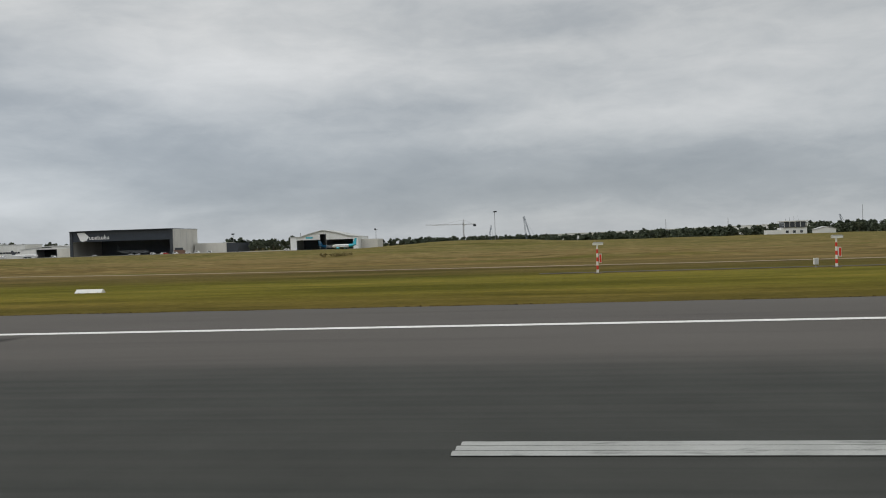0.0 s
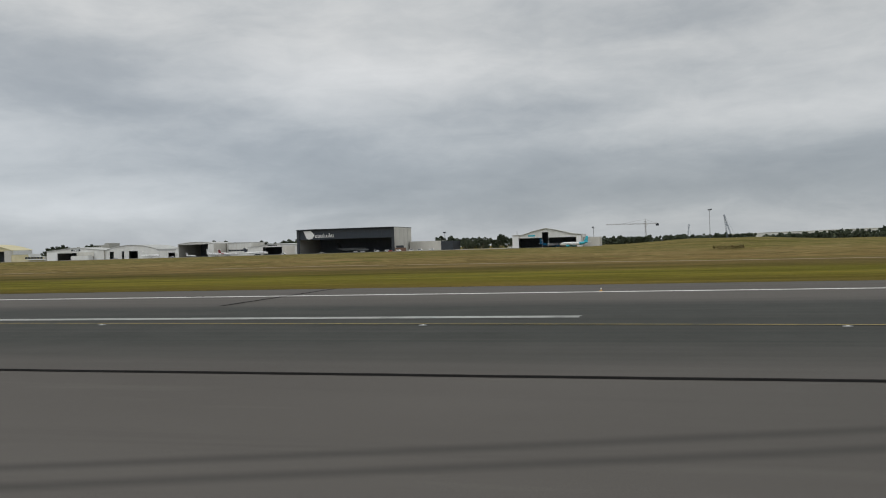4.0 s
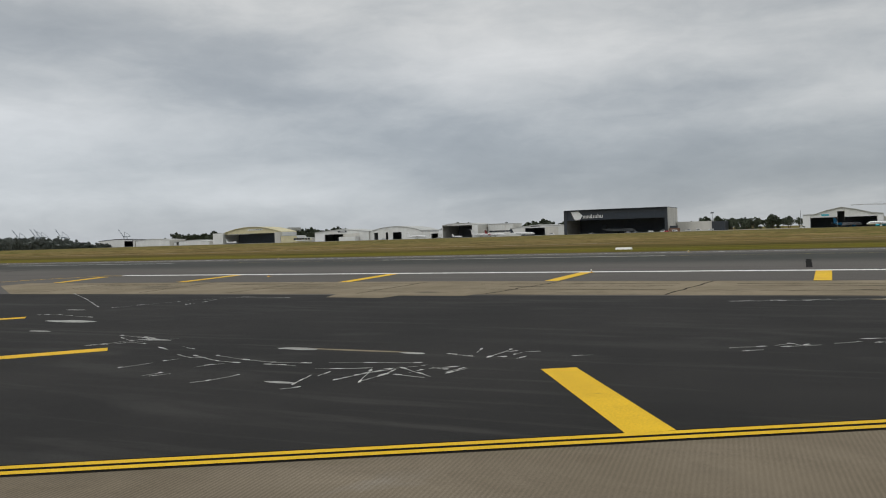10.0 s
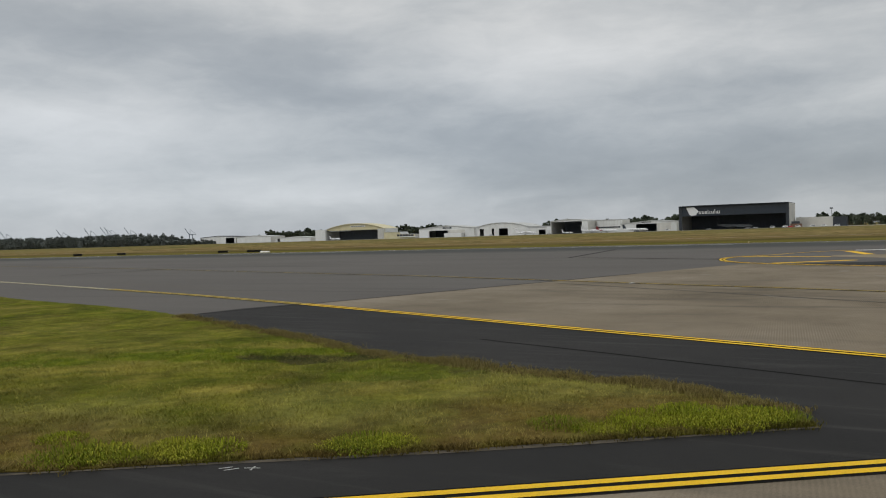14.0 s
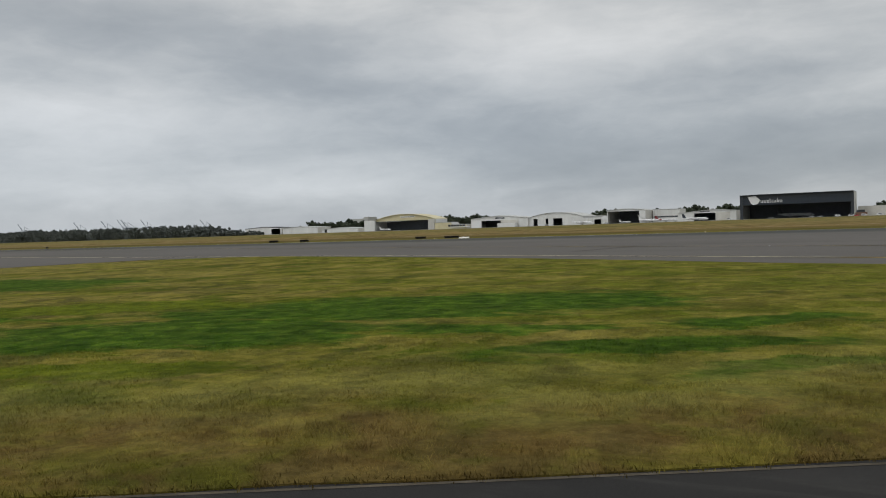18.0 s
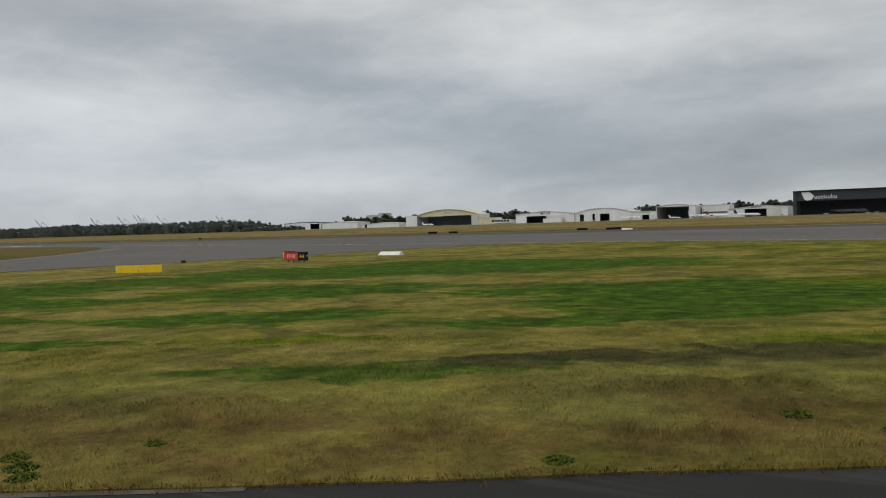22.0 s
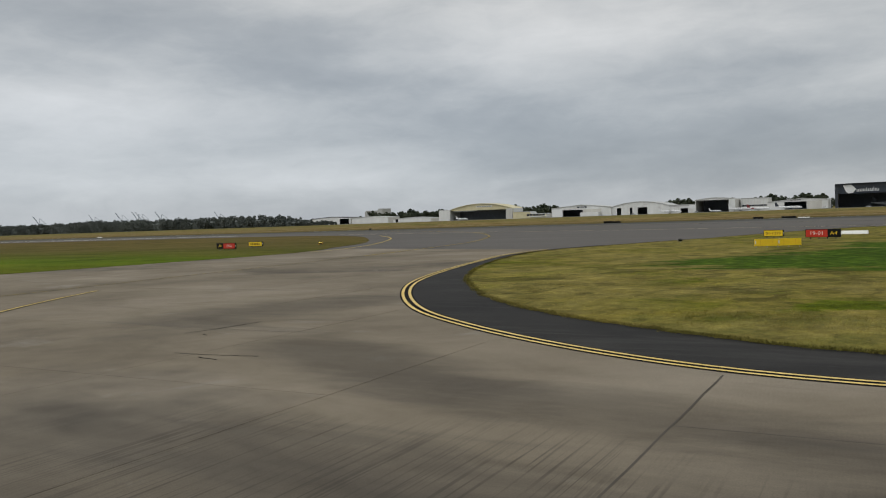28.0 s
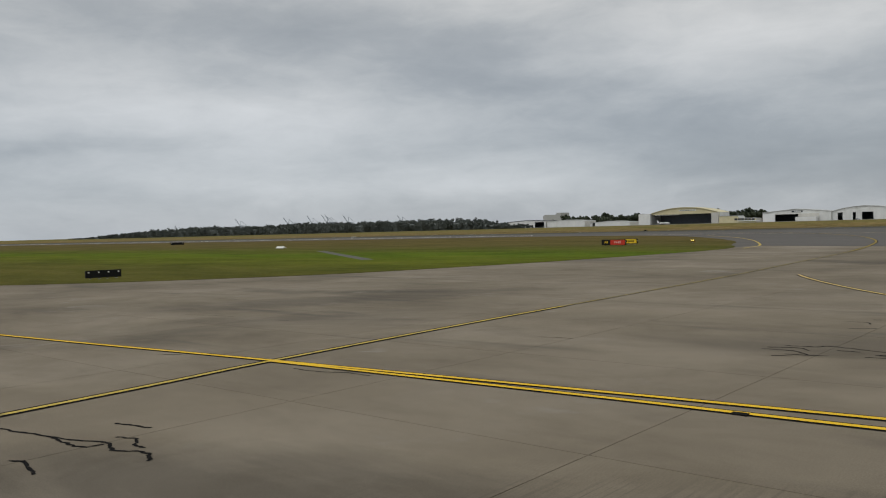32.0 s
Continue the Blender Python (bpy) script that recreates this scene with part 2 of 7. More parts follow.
def dotted(nt, co, a, b, c):
    """a * x + b * y + c of the place."""
    s = nt.nodes.new("ShaderNodeSeparateXYZ")
    link(nt, co, s.inputs[0])
    return math_node(nt, "ADD", math_node(nt, "ADD", math_node(nt, "MULTIPLY", s.outputs[0], a), math_node(nt, "MULTIPLY", s.outputs[1], b)), c)


def rng(nt, v, a, b):
    """0 at a, 1 at b, held at both ends."""
    n = nt.nodes.new("ShaderNodeMapRange")
    n.inputs["From Min"].default_value, n.inputs["From Max"].default_value = a, b
    link(nt, v, n.inputs["Value"])
    return n.outputs[0]


# patches in the infield: centre and half sizes along and across the taxiway
GREEN_SPOTS = [(-318, -108, 12, 5.5), (-303, -110, 3.2, 1.6), (-305.5, -118, 5.5, 1.8), (-301.5, -120.4, 2.8, 1.0), (-311, -115, 4, 1.1), (-322, -119, 8, 4), (-342, -125, 11, 5.5),
               (-333, -130, 5, 2), (-347, -121, 11, 4.5), (-366, -127, 8, 4.5), (-371, -103, 12, 8), (-379, -138.5, 9, 3), (-378, -151, 4, 1.4), (-361, -138, 7, 2), (-346, -134, 7, 2),
               (-361, -145.4, 2.4, 0.9), (-363.6, -155.8, 1.8, 0.7), (-382, -112, 7, 6), (-348, -145.7, 5, 1.0), (-291.6, -102.3, 3, 1.0),
               (-389, -132, 10, 4), (-376, -113, 11, 7), (-367, -105, 17, 9), (-387, -136.5, 8, 4), (-375, -145.5, 7, 3), (-378.5, -153, 5, 1.5), (-384, -122, 8, 4)]
SPROUT_SPOTS = [(-319, -126.6, 5, 1.2), (-323, -132, 4.5, 0.9), (-385, -160.6, 2.6, 0.9), (-378.6, -158.3, 3, 1.1), (-338, -137.5, 4, 1.0), (-354, -142.5, 3, 0.8), (-333, -112, 9, 2.5), (-269.5, -93.0, 4.5, 1.4), (-262.5, -94.4, 3.5, 0.8), (-274.5, -97.5, 3, 1.0), (-275, -101.5, 3, 0.9)]
BARE_SPOTS = [(-322.8, -134.2, 3.4, 0.7), (-342, -141.5, 7, 1.2), (-330, -138.4, 3.5, 0.9), (-334, -148, 3, 0.7), (-352, -152, 3, 0.8), (-266.6, -92.0, 1.7, 0.8), (-260.0, -93.2, 1.8, 0.5)]


def infield_colour(nt, co):
    """Olive grass with clover, straw, reddish seed heads near the pavement and bare spots."""
    v = dotted(nt, co, -0.5075, 0.8616, -42.8)
    u = dotted(nt, co, -0.8616, -0.5075, 0.0)
    wob = math_node(nt, "MULTIPLY", math_node(nt, "SUBTRACT", noise_node(nt, co, 0.16, 4, 0.6), 0.5), 16.0)
    vv = math_node(nt, "ADD", v, wob)
    col = ramp(nt, noise_node(nt, co, 0.22, 6, 0.6, 0.6), [(0.38, (0.078, 0.092, 0.0110)), (0.46, (0.122, 0.114, 0.0180)), (0.54, (0.172, 0.142, 0.0300)), (0.64, (0.235, 0.184, 0.0520))])
    yel = ramp(nt, noise_node(nt, mapped(nt, co, (0.6, 1.3, 1), (0, 0, 0), (31, 12, 0)), 0.13, 5, 0.58, 0.8), [(0.535, (0, 0, 0)), (0.565, (1, 1, 1))])
    col = mixc(nt, math_node(nt, "MULTIPLY", yel, 0.32), col, (0.130, 0.142, 0.0090))
    straw = ramp(nt, noise_node(nt, mapped(nt, co, (1, 1, 1), (0, 0, 0), (7, 44, 0)), 0.26, 6, 0.6, 0.8), [(0.54, (0, 0, 0)), (0.575, (1, 1, 1))])
    col = mixc(nt, math_node(nt, "MULTIPLY", straw, 0.6), col, (0.236, 0.184, 0.0490))
    # the tip of the infield is drier
    tip = math_node(nt, "MULTIPLY", rng(nt, u, 340.0, 405.0), rng(nt, noise_node(nt, mapped(nt, co, (1, 1, 1), (0, 0, 0), (5, 71, 0)), 0.10, 5, 0.6), 0.34, 0.54))
    col = mixc(nt, math_node(nt, "MULTIPLY", tip, 0.88), col, ramp(nt, noise_node(nt, co, 0.6, 5, 0.65), [(0.35, (0.172, 0.134, 0.042)), (0.62, (0.272, 0.212, 0.080))]))
    hol = ramp(nt, noise_node(nt, mapped(nt, co, (1, 1, 1), (0, 0, 0), (83, 27, 0)), 0.24, 6, 0.6, 0.8), [(0.57, (0, 0, 0)), (0.60, (1, 1, 1))])
    col = mixc(nt, math_node(nt, "MULTIPLY", hol, 0.6), col, ramp(nt, noise_node(nt, co, 0.9, 4, 0.6), [(0.35, (0.052, 0.060, 0.016)), (0.6, (0.105, 0.080, 0.030))]))
    # fresher growth towards the exit
    fresh = math_node(nt, "MULTIPLY", rng(nt, u, 345.0, 305.0), rng(nt, noise_node(nt, mapped(nt, co, (1, 1, 1), (0, 0, 0), (13, 52, 0)), 0.2, 5, 0.6), 0.36, 0.56))
    col = mixc(nt, math_node(nt, "MULTIPLY", fresh, 0.62), col, ramp(nt, noise_node(nt, co, 0.7, 5, 0.62), [(0.38, (0.088, 0.104, 0.011)), (0.62, (0.158, 0.154, 0.024))]))
    # clover and rank green in patches, then bright sprouting and bare dark ones
    flat = mapped(nt, co, (1, 1, 0))
    warp = offset_by(nt, flat, noise_colour(nt, mapped(nt, flat, (1, 1, 1), (0, 0, radians(-30)), (0, 0, 0)), 0.16, 6, 0.62), (9.0, 9.0, 0.0))
    rag = noise_node(nt, mapped(nt, flat, (0.45, 1.3, 1), (0, 0, radians(-30)), (3, 8, 0)), 0.5, 6, 0.68, 0.4)
    for spots, shade in ((GREEN_SPOTS, [(0.38, (0.026, 0.060, 0.005)), (0.5, (0.044, 0.088, 0.008)), (0.62, (0.078, 0.122, 0.014))]), (SPROUT_SPOTS, [(0.4, (0.080, 0.100, 0.010)), (0.6, (0.130, 0.145, 0.012))]), (BARE_SPOTS, [(0.3, (0.036, 0.040, 0.014)), (0.7, (0.085, 0.064, 0.030))])):
        d = None
        for cx, cy, a, b in spots:
            e = from_centre(nt, warp, cx, cy, a, b, 30)
            d = e if d is None else math_node(nt, "MINIMUM", d, e)
        d = math_node(nt, "ADD", d, math_node(nt, "MULTIPLY", math_node(nt, "SUBTRACT", rag, 0.5), 1.9))
        col = mixc(nt, math_node(nt, "MULTIPLY", rng(nt, d, 1.24, 0.92), 0.94), col, ramp(nt, noise_node(nt, co, 1.1, 4, 0.6), shade))
    # pale seeding grass a few metres in
    pale = math_node(nt, "MULTIPLY", math_node(nt, "MULTIPLY", rng(nt, vv, 1.5, 4.0), rng(nt, vv, 11.0, 6.0)), rng(nt, noise_node(nt, co, 0.4, 5, 0.65), 0.38, 0.55))
    col = mixc(nt, math_node(nt, "MULTIPLY", pale, 0.75), col, (0.205, 0.180, 0.055))
    # dry red-brown strip beside the pavement
    dry = math_node(nt, "MULTIPLY", rng(nt, vv, 6.5, 2.0), ramp(nt, noise_node(nt, co, 0.5, 5, 0.65, 0.4), [(0.40, (0.4, 0.4, 0.4)), (0.56, (1, 1, 1))]))
    col = mixc(nt, math_node(nt, "MULTIPLY", dry, 0.9), col, ramp(nt, noise_node(nt, co, 0.8, 4, 0.6), [(0.35, (0.108, 0.064, 0.024)), (0.6, (0.162, 0.108, 0.041))]))
    col = mixc(nt, 1.0, col, (0.860, 0.925, 0.825), "MULTIPLY")
    # clumps and hollows, their light and shade mottled into the colour
    col = mixc(nt, 0.55, col, ramp(nt, noise_node(nt, mapped(nt, co, (1.1, 0.8, 1), (0, 0, radians(-30)), (41, 3, 0)), 0.5, 6, 0.64, 0.3), [(0.36, (0.56, 0.57, 0.62)), (0.5, (1.04, 1.05, 1.05)), (0.64, (1.48, 1.45, 1.34))]), "MULTIPLY")
    return mixc(nt, 0.36, col, ramp(nt, noise_node(nt, mapped(nt, co, (1, 1, 1), (0, 0, 0), (4, 63, 0)), 1.7, 4, 0.65), [(0.36, (0.55, 0.55, 0.58)), (0.5, (1, 1, 1)), (0.64, (1.35, 1.32, 1.22))]), "MULTIPLY")


def grass_sheet(name, colour, fine=7.0):
    m = bpy.data.materials.new(name)
    m.use_nodes = True
    nt = m.node_tree
    bs = nt.nodes["Principled BSDF"]
    co = nt.nodes.new("ShaderNodeTexCoord").outputs["Object"]
    col = colour(nt, co)
    g1 = noise_node(nt, co, fine, 5, 0.75)
    g2 = noise_node(nt, co, fine * 0.22, 5, 0.7)
    col = mixc(nt, 0.42, col, ramp(nt, g1, [(0.32, (0.35, 0.35, 0.35)), (0.7, (1.55, 1.55, 1.5))]), "MULTIPLY")
    col = mixc(nt, 0.35, col, ramp(nt, g2, [(0.3, (0.5, 0.5, 0.5)), (0.7, (1.4, 1.4, 1.35))]), "MULTIPLY")
    link(nt, col, bs.inputs["Base Color"])
    bs.inputs["Roughness"].default_value = 0.95
    bs.inputs["Specular IOR Level"].default_value = 0.02
    b = nt.nodes.new("ShaderNodeBump")
    b.inputs["Strength"].default_value, b.inputs["Distance"].default_value = 0.7, 0.12
    link(nt, math_node(nt, "ADD", g1, g2), b.inputs["Height"])
    link(nt, b.outputs[0], bs.inputs["Normal"])
    return m


def field_colour(nt, co):
    """Mown strips along the runway, rank tan grass farther off, bare tan track verges."""
    s = nt.nodes.new("ShaderNodeSeparateXYZ")
    link(nt, co, s.inputs[0])
    y = math_node(nt, "ADD", s.outputs[1], math_node(nt, "MULTIPLY", noise_node(nt, co, 0.05, 4, 0.6), 12.0))
    y = math_node(nt, "SUBTRACT", y, 6.0)
    base = ramp(nt, rng(nt, y, 30.0, 330.0), [(0.0, (0.10, 0.078, 0.022)), (0.05, (0.122, 0.098, 0.020)), (0.10, (0.140, 0.122, 0.019)), (0.20, (0.135, 0.122, 0.020)), (0.24, (0.105, 0.086, 0.022)), (0.30, (0.102, 0.080, 0.026)), (0.34, (0.15, 0.112, 0.042)), (0.44, (0.140, 0.100, 0.036)), (0.7, (0.175, 0.130, 0.052)), (1.0, (0.125, 0.112, 0.034))])
    pn = noise_node(nt, mapped(nt, co, (0.35, 1.7, 1)), 0.05, 6, 0.68, 0.4)
    col = mixc(nt, 0.85, base, ramp(nt, pn, [(0.36, (0.55, 0.6, 0.5)), (0.5, (1.0, 1.0, 1.0)), (0.64, (1.5, 1.38, 1.6))]), "MULTIPLY")
    rank = math_node(nt, "MULTIPLY", rng(nt, y, 120.0, 170.0), rng(nt, noise_node(nt, mapped(nt, co, (0.5, 1.6, 1), (0, 0, 0), (19, 23, 0)), 0.09, 6, 0.72, 0.5), 0.42, 0.58))
    col = mixc(nt, math_node(nt, "MULTIPLY", rank, 0.75), col, ramp(nt, noise_node(nt, mapped(nt, co, (0.6, 1.2, 1)), 0.3, 5, 0.65), [(0.36, (0.120, 0.096, 0.034)), (0.62, (0.290, 0.225, 0.100))]))
    green = ramp(nt, noise_node(nt, mapped(nt, co, (0.3, 1.6, 1), (0, 0, 0), (9, 3, 0)), 0.03, 5, 0.62, 0.4), [(0.56, (0, 0, 0)), (0.66, (1, 1, 1))])
    col = mixc(nt, math_node(nt, "MULTIPLY", green, 0.7), col, (0.095, 0.100, 0.018))
    return col


def infield2_colour(nt, co):
    s = nt.nodes.new("ShaderNodeSeparateXYZ")
    link(nt, co, s.inputs[0])
    y = math_node(nt, "ADD", s.outputs[1], math_node(nt, "MULTIPLY", noise_node(nt, mapped(nt, co, (0.4, 1, 1)), 0.05, 5, 0.6), 44.0))
    base = ramp(nt, rng(nt, y, -190.0, -30.0), [(0.0, (0.095, 0.082, 0.022)), (0.3, (0.090, 0.092, 0.018)), (0.42, (0.098, 0.118, 0.012)), (0.5, (0.085, 0.128, 0.010)), (0.58, (0.085, 0.100, 0.015)), (0.75, (0.10, 0.086, 0.026)), (1.0, (0.11, 0.088, 0.03))])
    pn = noise_node(nt, mapped(nt, co, (0.5, 1.4, 1)), 0.1, 6, 0.68, 0.4)
    return mixc(nt, 0.8, base, ramp(nt, pn, [(0.3, (0.55, 0.6, 0.55)), (0.5, (1.0, 1.0, 1.0)), (0.7, (1.45, 1.25, 1.5))]), "MULTIPLY")


M_field = grass_sheet("field_grass", field_colour, 2.2)
M_infield = grass_sheet("infield_grass", infield_colour, 7.0)
M_infield2 = grass_sheet("far_infield_grass", infield2_colour, 3.0)


def rubbered(nt, co, col):
    """Tyre rubber rubbed into the middle of the runway, and an old soft tar stain across it."""
    sp = nt.nodes.new("ShaderNodeSeparateXYZ")
    link(nt, co, sp.inputs[0])
    wob = math_node(nt, "MULTIPLY", math_node(nt, "SUBTRACT", noise_node(nt, mapped(nt, co, (0.05, 0.6, 1)), 1.0, 4, 0.6), 0.5), 5.0)
    y = math_node(nt, "ADD", sp.outputs[1], wob)
    mid = math_node(nt, "MULTIPLY", rng(nt, y, 13.0, 7.5), rng(nt, y, -14.0, -7.5))
    east = math_node(nt, "MULTIPLY", math_node(nt, "MULTIPLY", rng(nt, y, -25.0, -18.0), rng(nt, y, 0.0, -6.0)), rng(nt, sp.outputs[0], -92.0, -52.0))
    k = math_node(nt, "MAXIMUM", mid, math_node(nt, "MULTIPLY", east, 0.85))
    streak = ramp(nt, noise_node(nt, mapped(nt, co, (0.015, 1.6, 1)), 1.0, 5, 0.65), [(0.3, (0.72, 0.72, 0.72)), (0.6, (1, 1, 1))])
    col = mixc(nt, math_node(nt, "MULTIPLY", k, streak), col, ramp(nt, noise_node(nt, co, 0.4, 4, 0.6), [(0.3, (0.034, 0.037, 0.034)), (0.7, (0.047, 0.050, 0.046))]))
    # soft streaks of turning wheels
    gate = math_node(nt, "MULTIPLY", rng(nt, sp.outputs[0], -128.0, -108.0), rng(nt, sp.outputs[0], -45.0, -70.0))
    for c_ in (7.66, 6.55, 3.4):
        off_ = math_node(nt, "ABSOLUTE", math_node(nt, "ADD", dotted(nt, co, -0.3, 0.954, -c_), math_node(nt, "MULTIPLY", wob, 0.05)))
        col = mixc(nt, math_node(nt, "MULTIPLY", math_node(nt, "MULTIPLY", rng(nt, off_, 0.38, 0.05), gate), 0.55), col, (0.040, 0.039, 0.037))
    dx_ = math_node(nt, "ABSOLUTE", math_node(nt, "ADD", math_node(nt, "ADD", sp.outputs[0], 23.0), math_node(nt, "MULTIPLY", wob, 0.08)))
    st = math_node(nt, "MULTIPLY", rng(nt, dx_, 0.85, 0.2), math_node(nt, "MULTIPLY", rng(nt, sp.outputs[1], 21.6, 20.0), rng(nt, sp.outputs[1], -16.0, -9.0)))
    st = math_node(nt, "MULTIPLY", st, rng(nt, noise_node(nt, mapped(nt, co, (3.5, 0.25, 1)), 1.0, 4, 0.65), 0.28, 0.55))
    return mixc(nt, math_node(nt, "MULTIPLY", st, 0.85), col, (0.010, 0.010, 0.010))


M_asphalt = surface("runway_asphalt", [(0.3, (0.086, 0.079, 0.073)), (0.7, (0.110, 0.102, 0.095))], 0.08, (0.3, 1, 1), 0.8, 60.0, 0.35, 0.25,
                    patch=[(0.25, 0.55, 0.75, (0.074, 0.069, 0.064), (0.08, 1.6, 1), 3.0), (0.5, 0.60, 0.8, (0.120, 0.112, 0.103), (0.1, 1.2, 1), 8.0)], extra=rubbered)
M_new_asphalt = surface("dark_asphalt", [(0.3, (0.017, 0.017, 0.017)), (0.7, (0.029, 0.028, 0.027))], 0.15, (1, 1, 1), 0.8, 60.0, 0.4, 0.25, spec=0.08,
                        patch=[(0.35, 0.56, 0.75, (0.044, 0.043, 0.041), (0.35, 1.2, 1), 3.0), (0.9, 0.55, 0.7, (0.040, 0.039, 0.037), (0.12, 2.2, 1), 14.0)])


def grooved(nt, co, col):
    """Fine transverse grooves cut into the concrete, worn away in places."""
    w = nt.nodes.new("ShaderNodeTexWave")
    w.wave_type, w.bands_direction = "BANDS", "X"
    w.inputs["Scale"].default_value = 4.0
    w.inputs["Distortion"].default_value = 0.35
    w.inputs["Detail"].default_value = 2
    link(nt, mapped(nt, co, (1, 1, 1), (0, 0, radians(-6))), w.inputs["Vector"])
    # dark tyre stains inside the turn, darker ellipses along the exit
    for cx, cy, ux, uy, long_, wide, amount in ((-396.0, -175.6, 0.86, -0.5, 8.5, 2.5, 0.60), (-389.0, -178.4, 0.97, -0.2, 8.0, 2.0, 0.50), (-369.0, -177.0, 0.87, 0.5, 34.0, 8.5, 0.86), (-241.4, -90.4, 0.86, 0.51, 15.0, 6.5, 0.62), (-219.5, -79.5, 0.86, 0.51, 14.0, 5.5, 0.62), (-228.0, -69.5, 0.86, 0.51, 7.0, 2.2, 0.5),
                                                (-414.0, -188.5, 0.95, 0.3, 9.0, 2.6, 0.42), (-407.0, -165.0, 0.4, 0.92, 9.0, 4.0, 0.5), (-441.0, -186.0, 0.5, 0.87, 10.0, 3.5, 0.5), (-419.0, -206.5, 0.9, 0.4, 6.0, 2.6, 0.6), (-393.0, -185.0, 1.0, 0.1, 9.0, 3.5, 0.35)):
        a_ = math_node(nt, "POWER", math_node(nt, "MULTIPLY", dotted(nt, co, ux, uy, -ux * cx - uy * cy), 1 / long_), 2.0)
        b_ = math_node(nt, "POWER", math_node(nt, "MULTIPLY", dotted(nt, co, -uy, ux, uy * cx - ux * cy), 1 / wide), 2.0)
        st = rng(nt, math_node(nt, "ADD", math_node(nt, "ADD", a_, b_), math_node(nt, "MULTIPLY", noise_node(nt, mapped(nt, co, (0.5, 1.6, 1)), 0.6, 5, 0.65), 1.2)), 1.5, 0.7)
        col = mixc(nt, math_node(nt, "MULTIPLY", st, amount), col, (0.066, 0.058, 0.049))
    # the exit's older, browner pour
    old = rng(nt, dotted(nt, co, 1.0, 0.0, 0.0), -285.0, -255.0)
    col = mixc(nt, old, col, mixc(nt, 1.0, col, (0.96, 0.935, 0.90), "MULTIPLY"))
    # coarse brushed texture near the turn
    lines = noise_node(nt, mapped(nt, co, (14.0, 0.14, 1), (0, 0, radians(-2))), 1.0, 2, 0.5)
    lines = math_node(nt, "MULTIPLY", rng(nt, lines, 0.52, 0.60), rng(nt, noise_node(nt, mapped(nt, co, (1.2, 0.35, 1), (0, 0, 0), (3, 9, 0)), 1.0, 4, 0.6), 0.36, 0.54))
    flat = mapped(nt, co, (1, 1, 0))
    near = math_node(nt, "MINIMUM", from_centre(nt, flat, -391.0, -184.2, 6.5, 3.6, 0), from_centre(nt, flat, -412.5, -205.0, 5.0, 2.6, 30))
    near = rng(nt, math_node(nt, "ADD", near, noise_node(nt, co, 0.35, 4, 0.6)), 1.75, 1.15)
    col = mixc(nt, math_node(nt, "MULTIPLY", near, math_node(nt, "MULTIPLY", lines, 0.62)), col, (0.062, 0.055, 0.046))
    # soft mottling of the weathered skin
    col = mixc(nt, 0.6, col, ramp(nt, noise_node(nt, mapped(nt, co, (0.8, 1.1, 1), (0, 0, radians(-30)), (61, 7, 0)), 0.34, 7, 0.68, 0.6), [(0.36, (0.80, 0.79, 0.77)), (0.5, (1.0, 1.0, 1.0)), (0.64, (1.14, 1.14, 1.13))]), "MULTIPLY")
    worn = ramp(nt, noise_node(nt, mapped(nt, co, (1, 1, 1), (0, 0, 0), (17, 5, 0)), 0.07, 4, 0.6), [(0.42, (0, 0, 0)), (0.6, (1, 1, 1))])
    worn = math_node(nt, "MULTIPLY", worn, math_node(nt, "ADD", math_node(nt, "MULTIPLY", old, 0.85), 0.15))
    return mixc(nt, math_node(nt, "MULTIPLY", worn, 0.5), col, ramp(nt, w.outputs["Fac"], [(0.25, (0.62, 0.61, 0.59)), (0.8, (1.12, 1.12, 1.12))]), "MULTIPLY")


CONC_STOPS = [(0.30, (0.134, 0.114, 0.086)), (0.5, (0.186, 0.159, 0.121)), (0.70, (0.236, 0.205, 0.162))]
CONC_PATCH = [(0.06, 0.55, 0.74, (0.078, 0.069, 0.058), (0.8, 1.2, 1), 5.0), (0.32, 0.58, 0.8, (0.10, 0.09, 0.076), (0.25, 1.5, 1), 11.0), (0.5, 0.62, 0.78, (0.235, 0.215, 0.185), (0.7, 0.7, 1), 21.0)]
M_concrete = surface("weathered_concrete", CONC_STOPS, 0.09, (1, 1, 1), 0.85, 40.0, 0.35, 0.15, spec=0.05, patch=CONC_PATCH, extra=grooved)
M_old_concrete = surface("cracked_pale_concrete", [(0.3, (0.178, 0.148, 0.102)), (0.7, (0.268, 0.227, 0.162))], 0.25, (1, 1, 1), 0.88, 30.0, 0.4, 0.2, spec=0.05, patch=[(0.4, 0.58, 0.7, (0.11, 0.095, 0.075), (0.4, 1.2, 1), 6.0)])
M_pad = surface("pale_concrete_pad", [(0.36, (0.085, 0.074, 0.058)), (0.62, (0.178, 0.155, 0.122))], 0.9, (1, 1, 1), 0.88, 30.0, 0.35, 0.2, spec=0.04, patch=[(0.9, 0.56, 0.68, (0.085, 0.075, 0.066), (1, 1, 1), 6.0)])


def worn_paint(name, a, b, worn_col, lo=0.60, hi=0.70):
    return surface(name, [(0.3, a), (0.7, b)], 0.6, (1, 1, 1), 0.6, 25.0, 0.25, 0.0, patch=[(1.6, lo, hi, worn_col, (0.5, 2.0, 1), 13.0)])


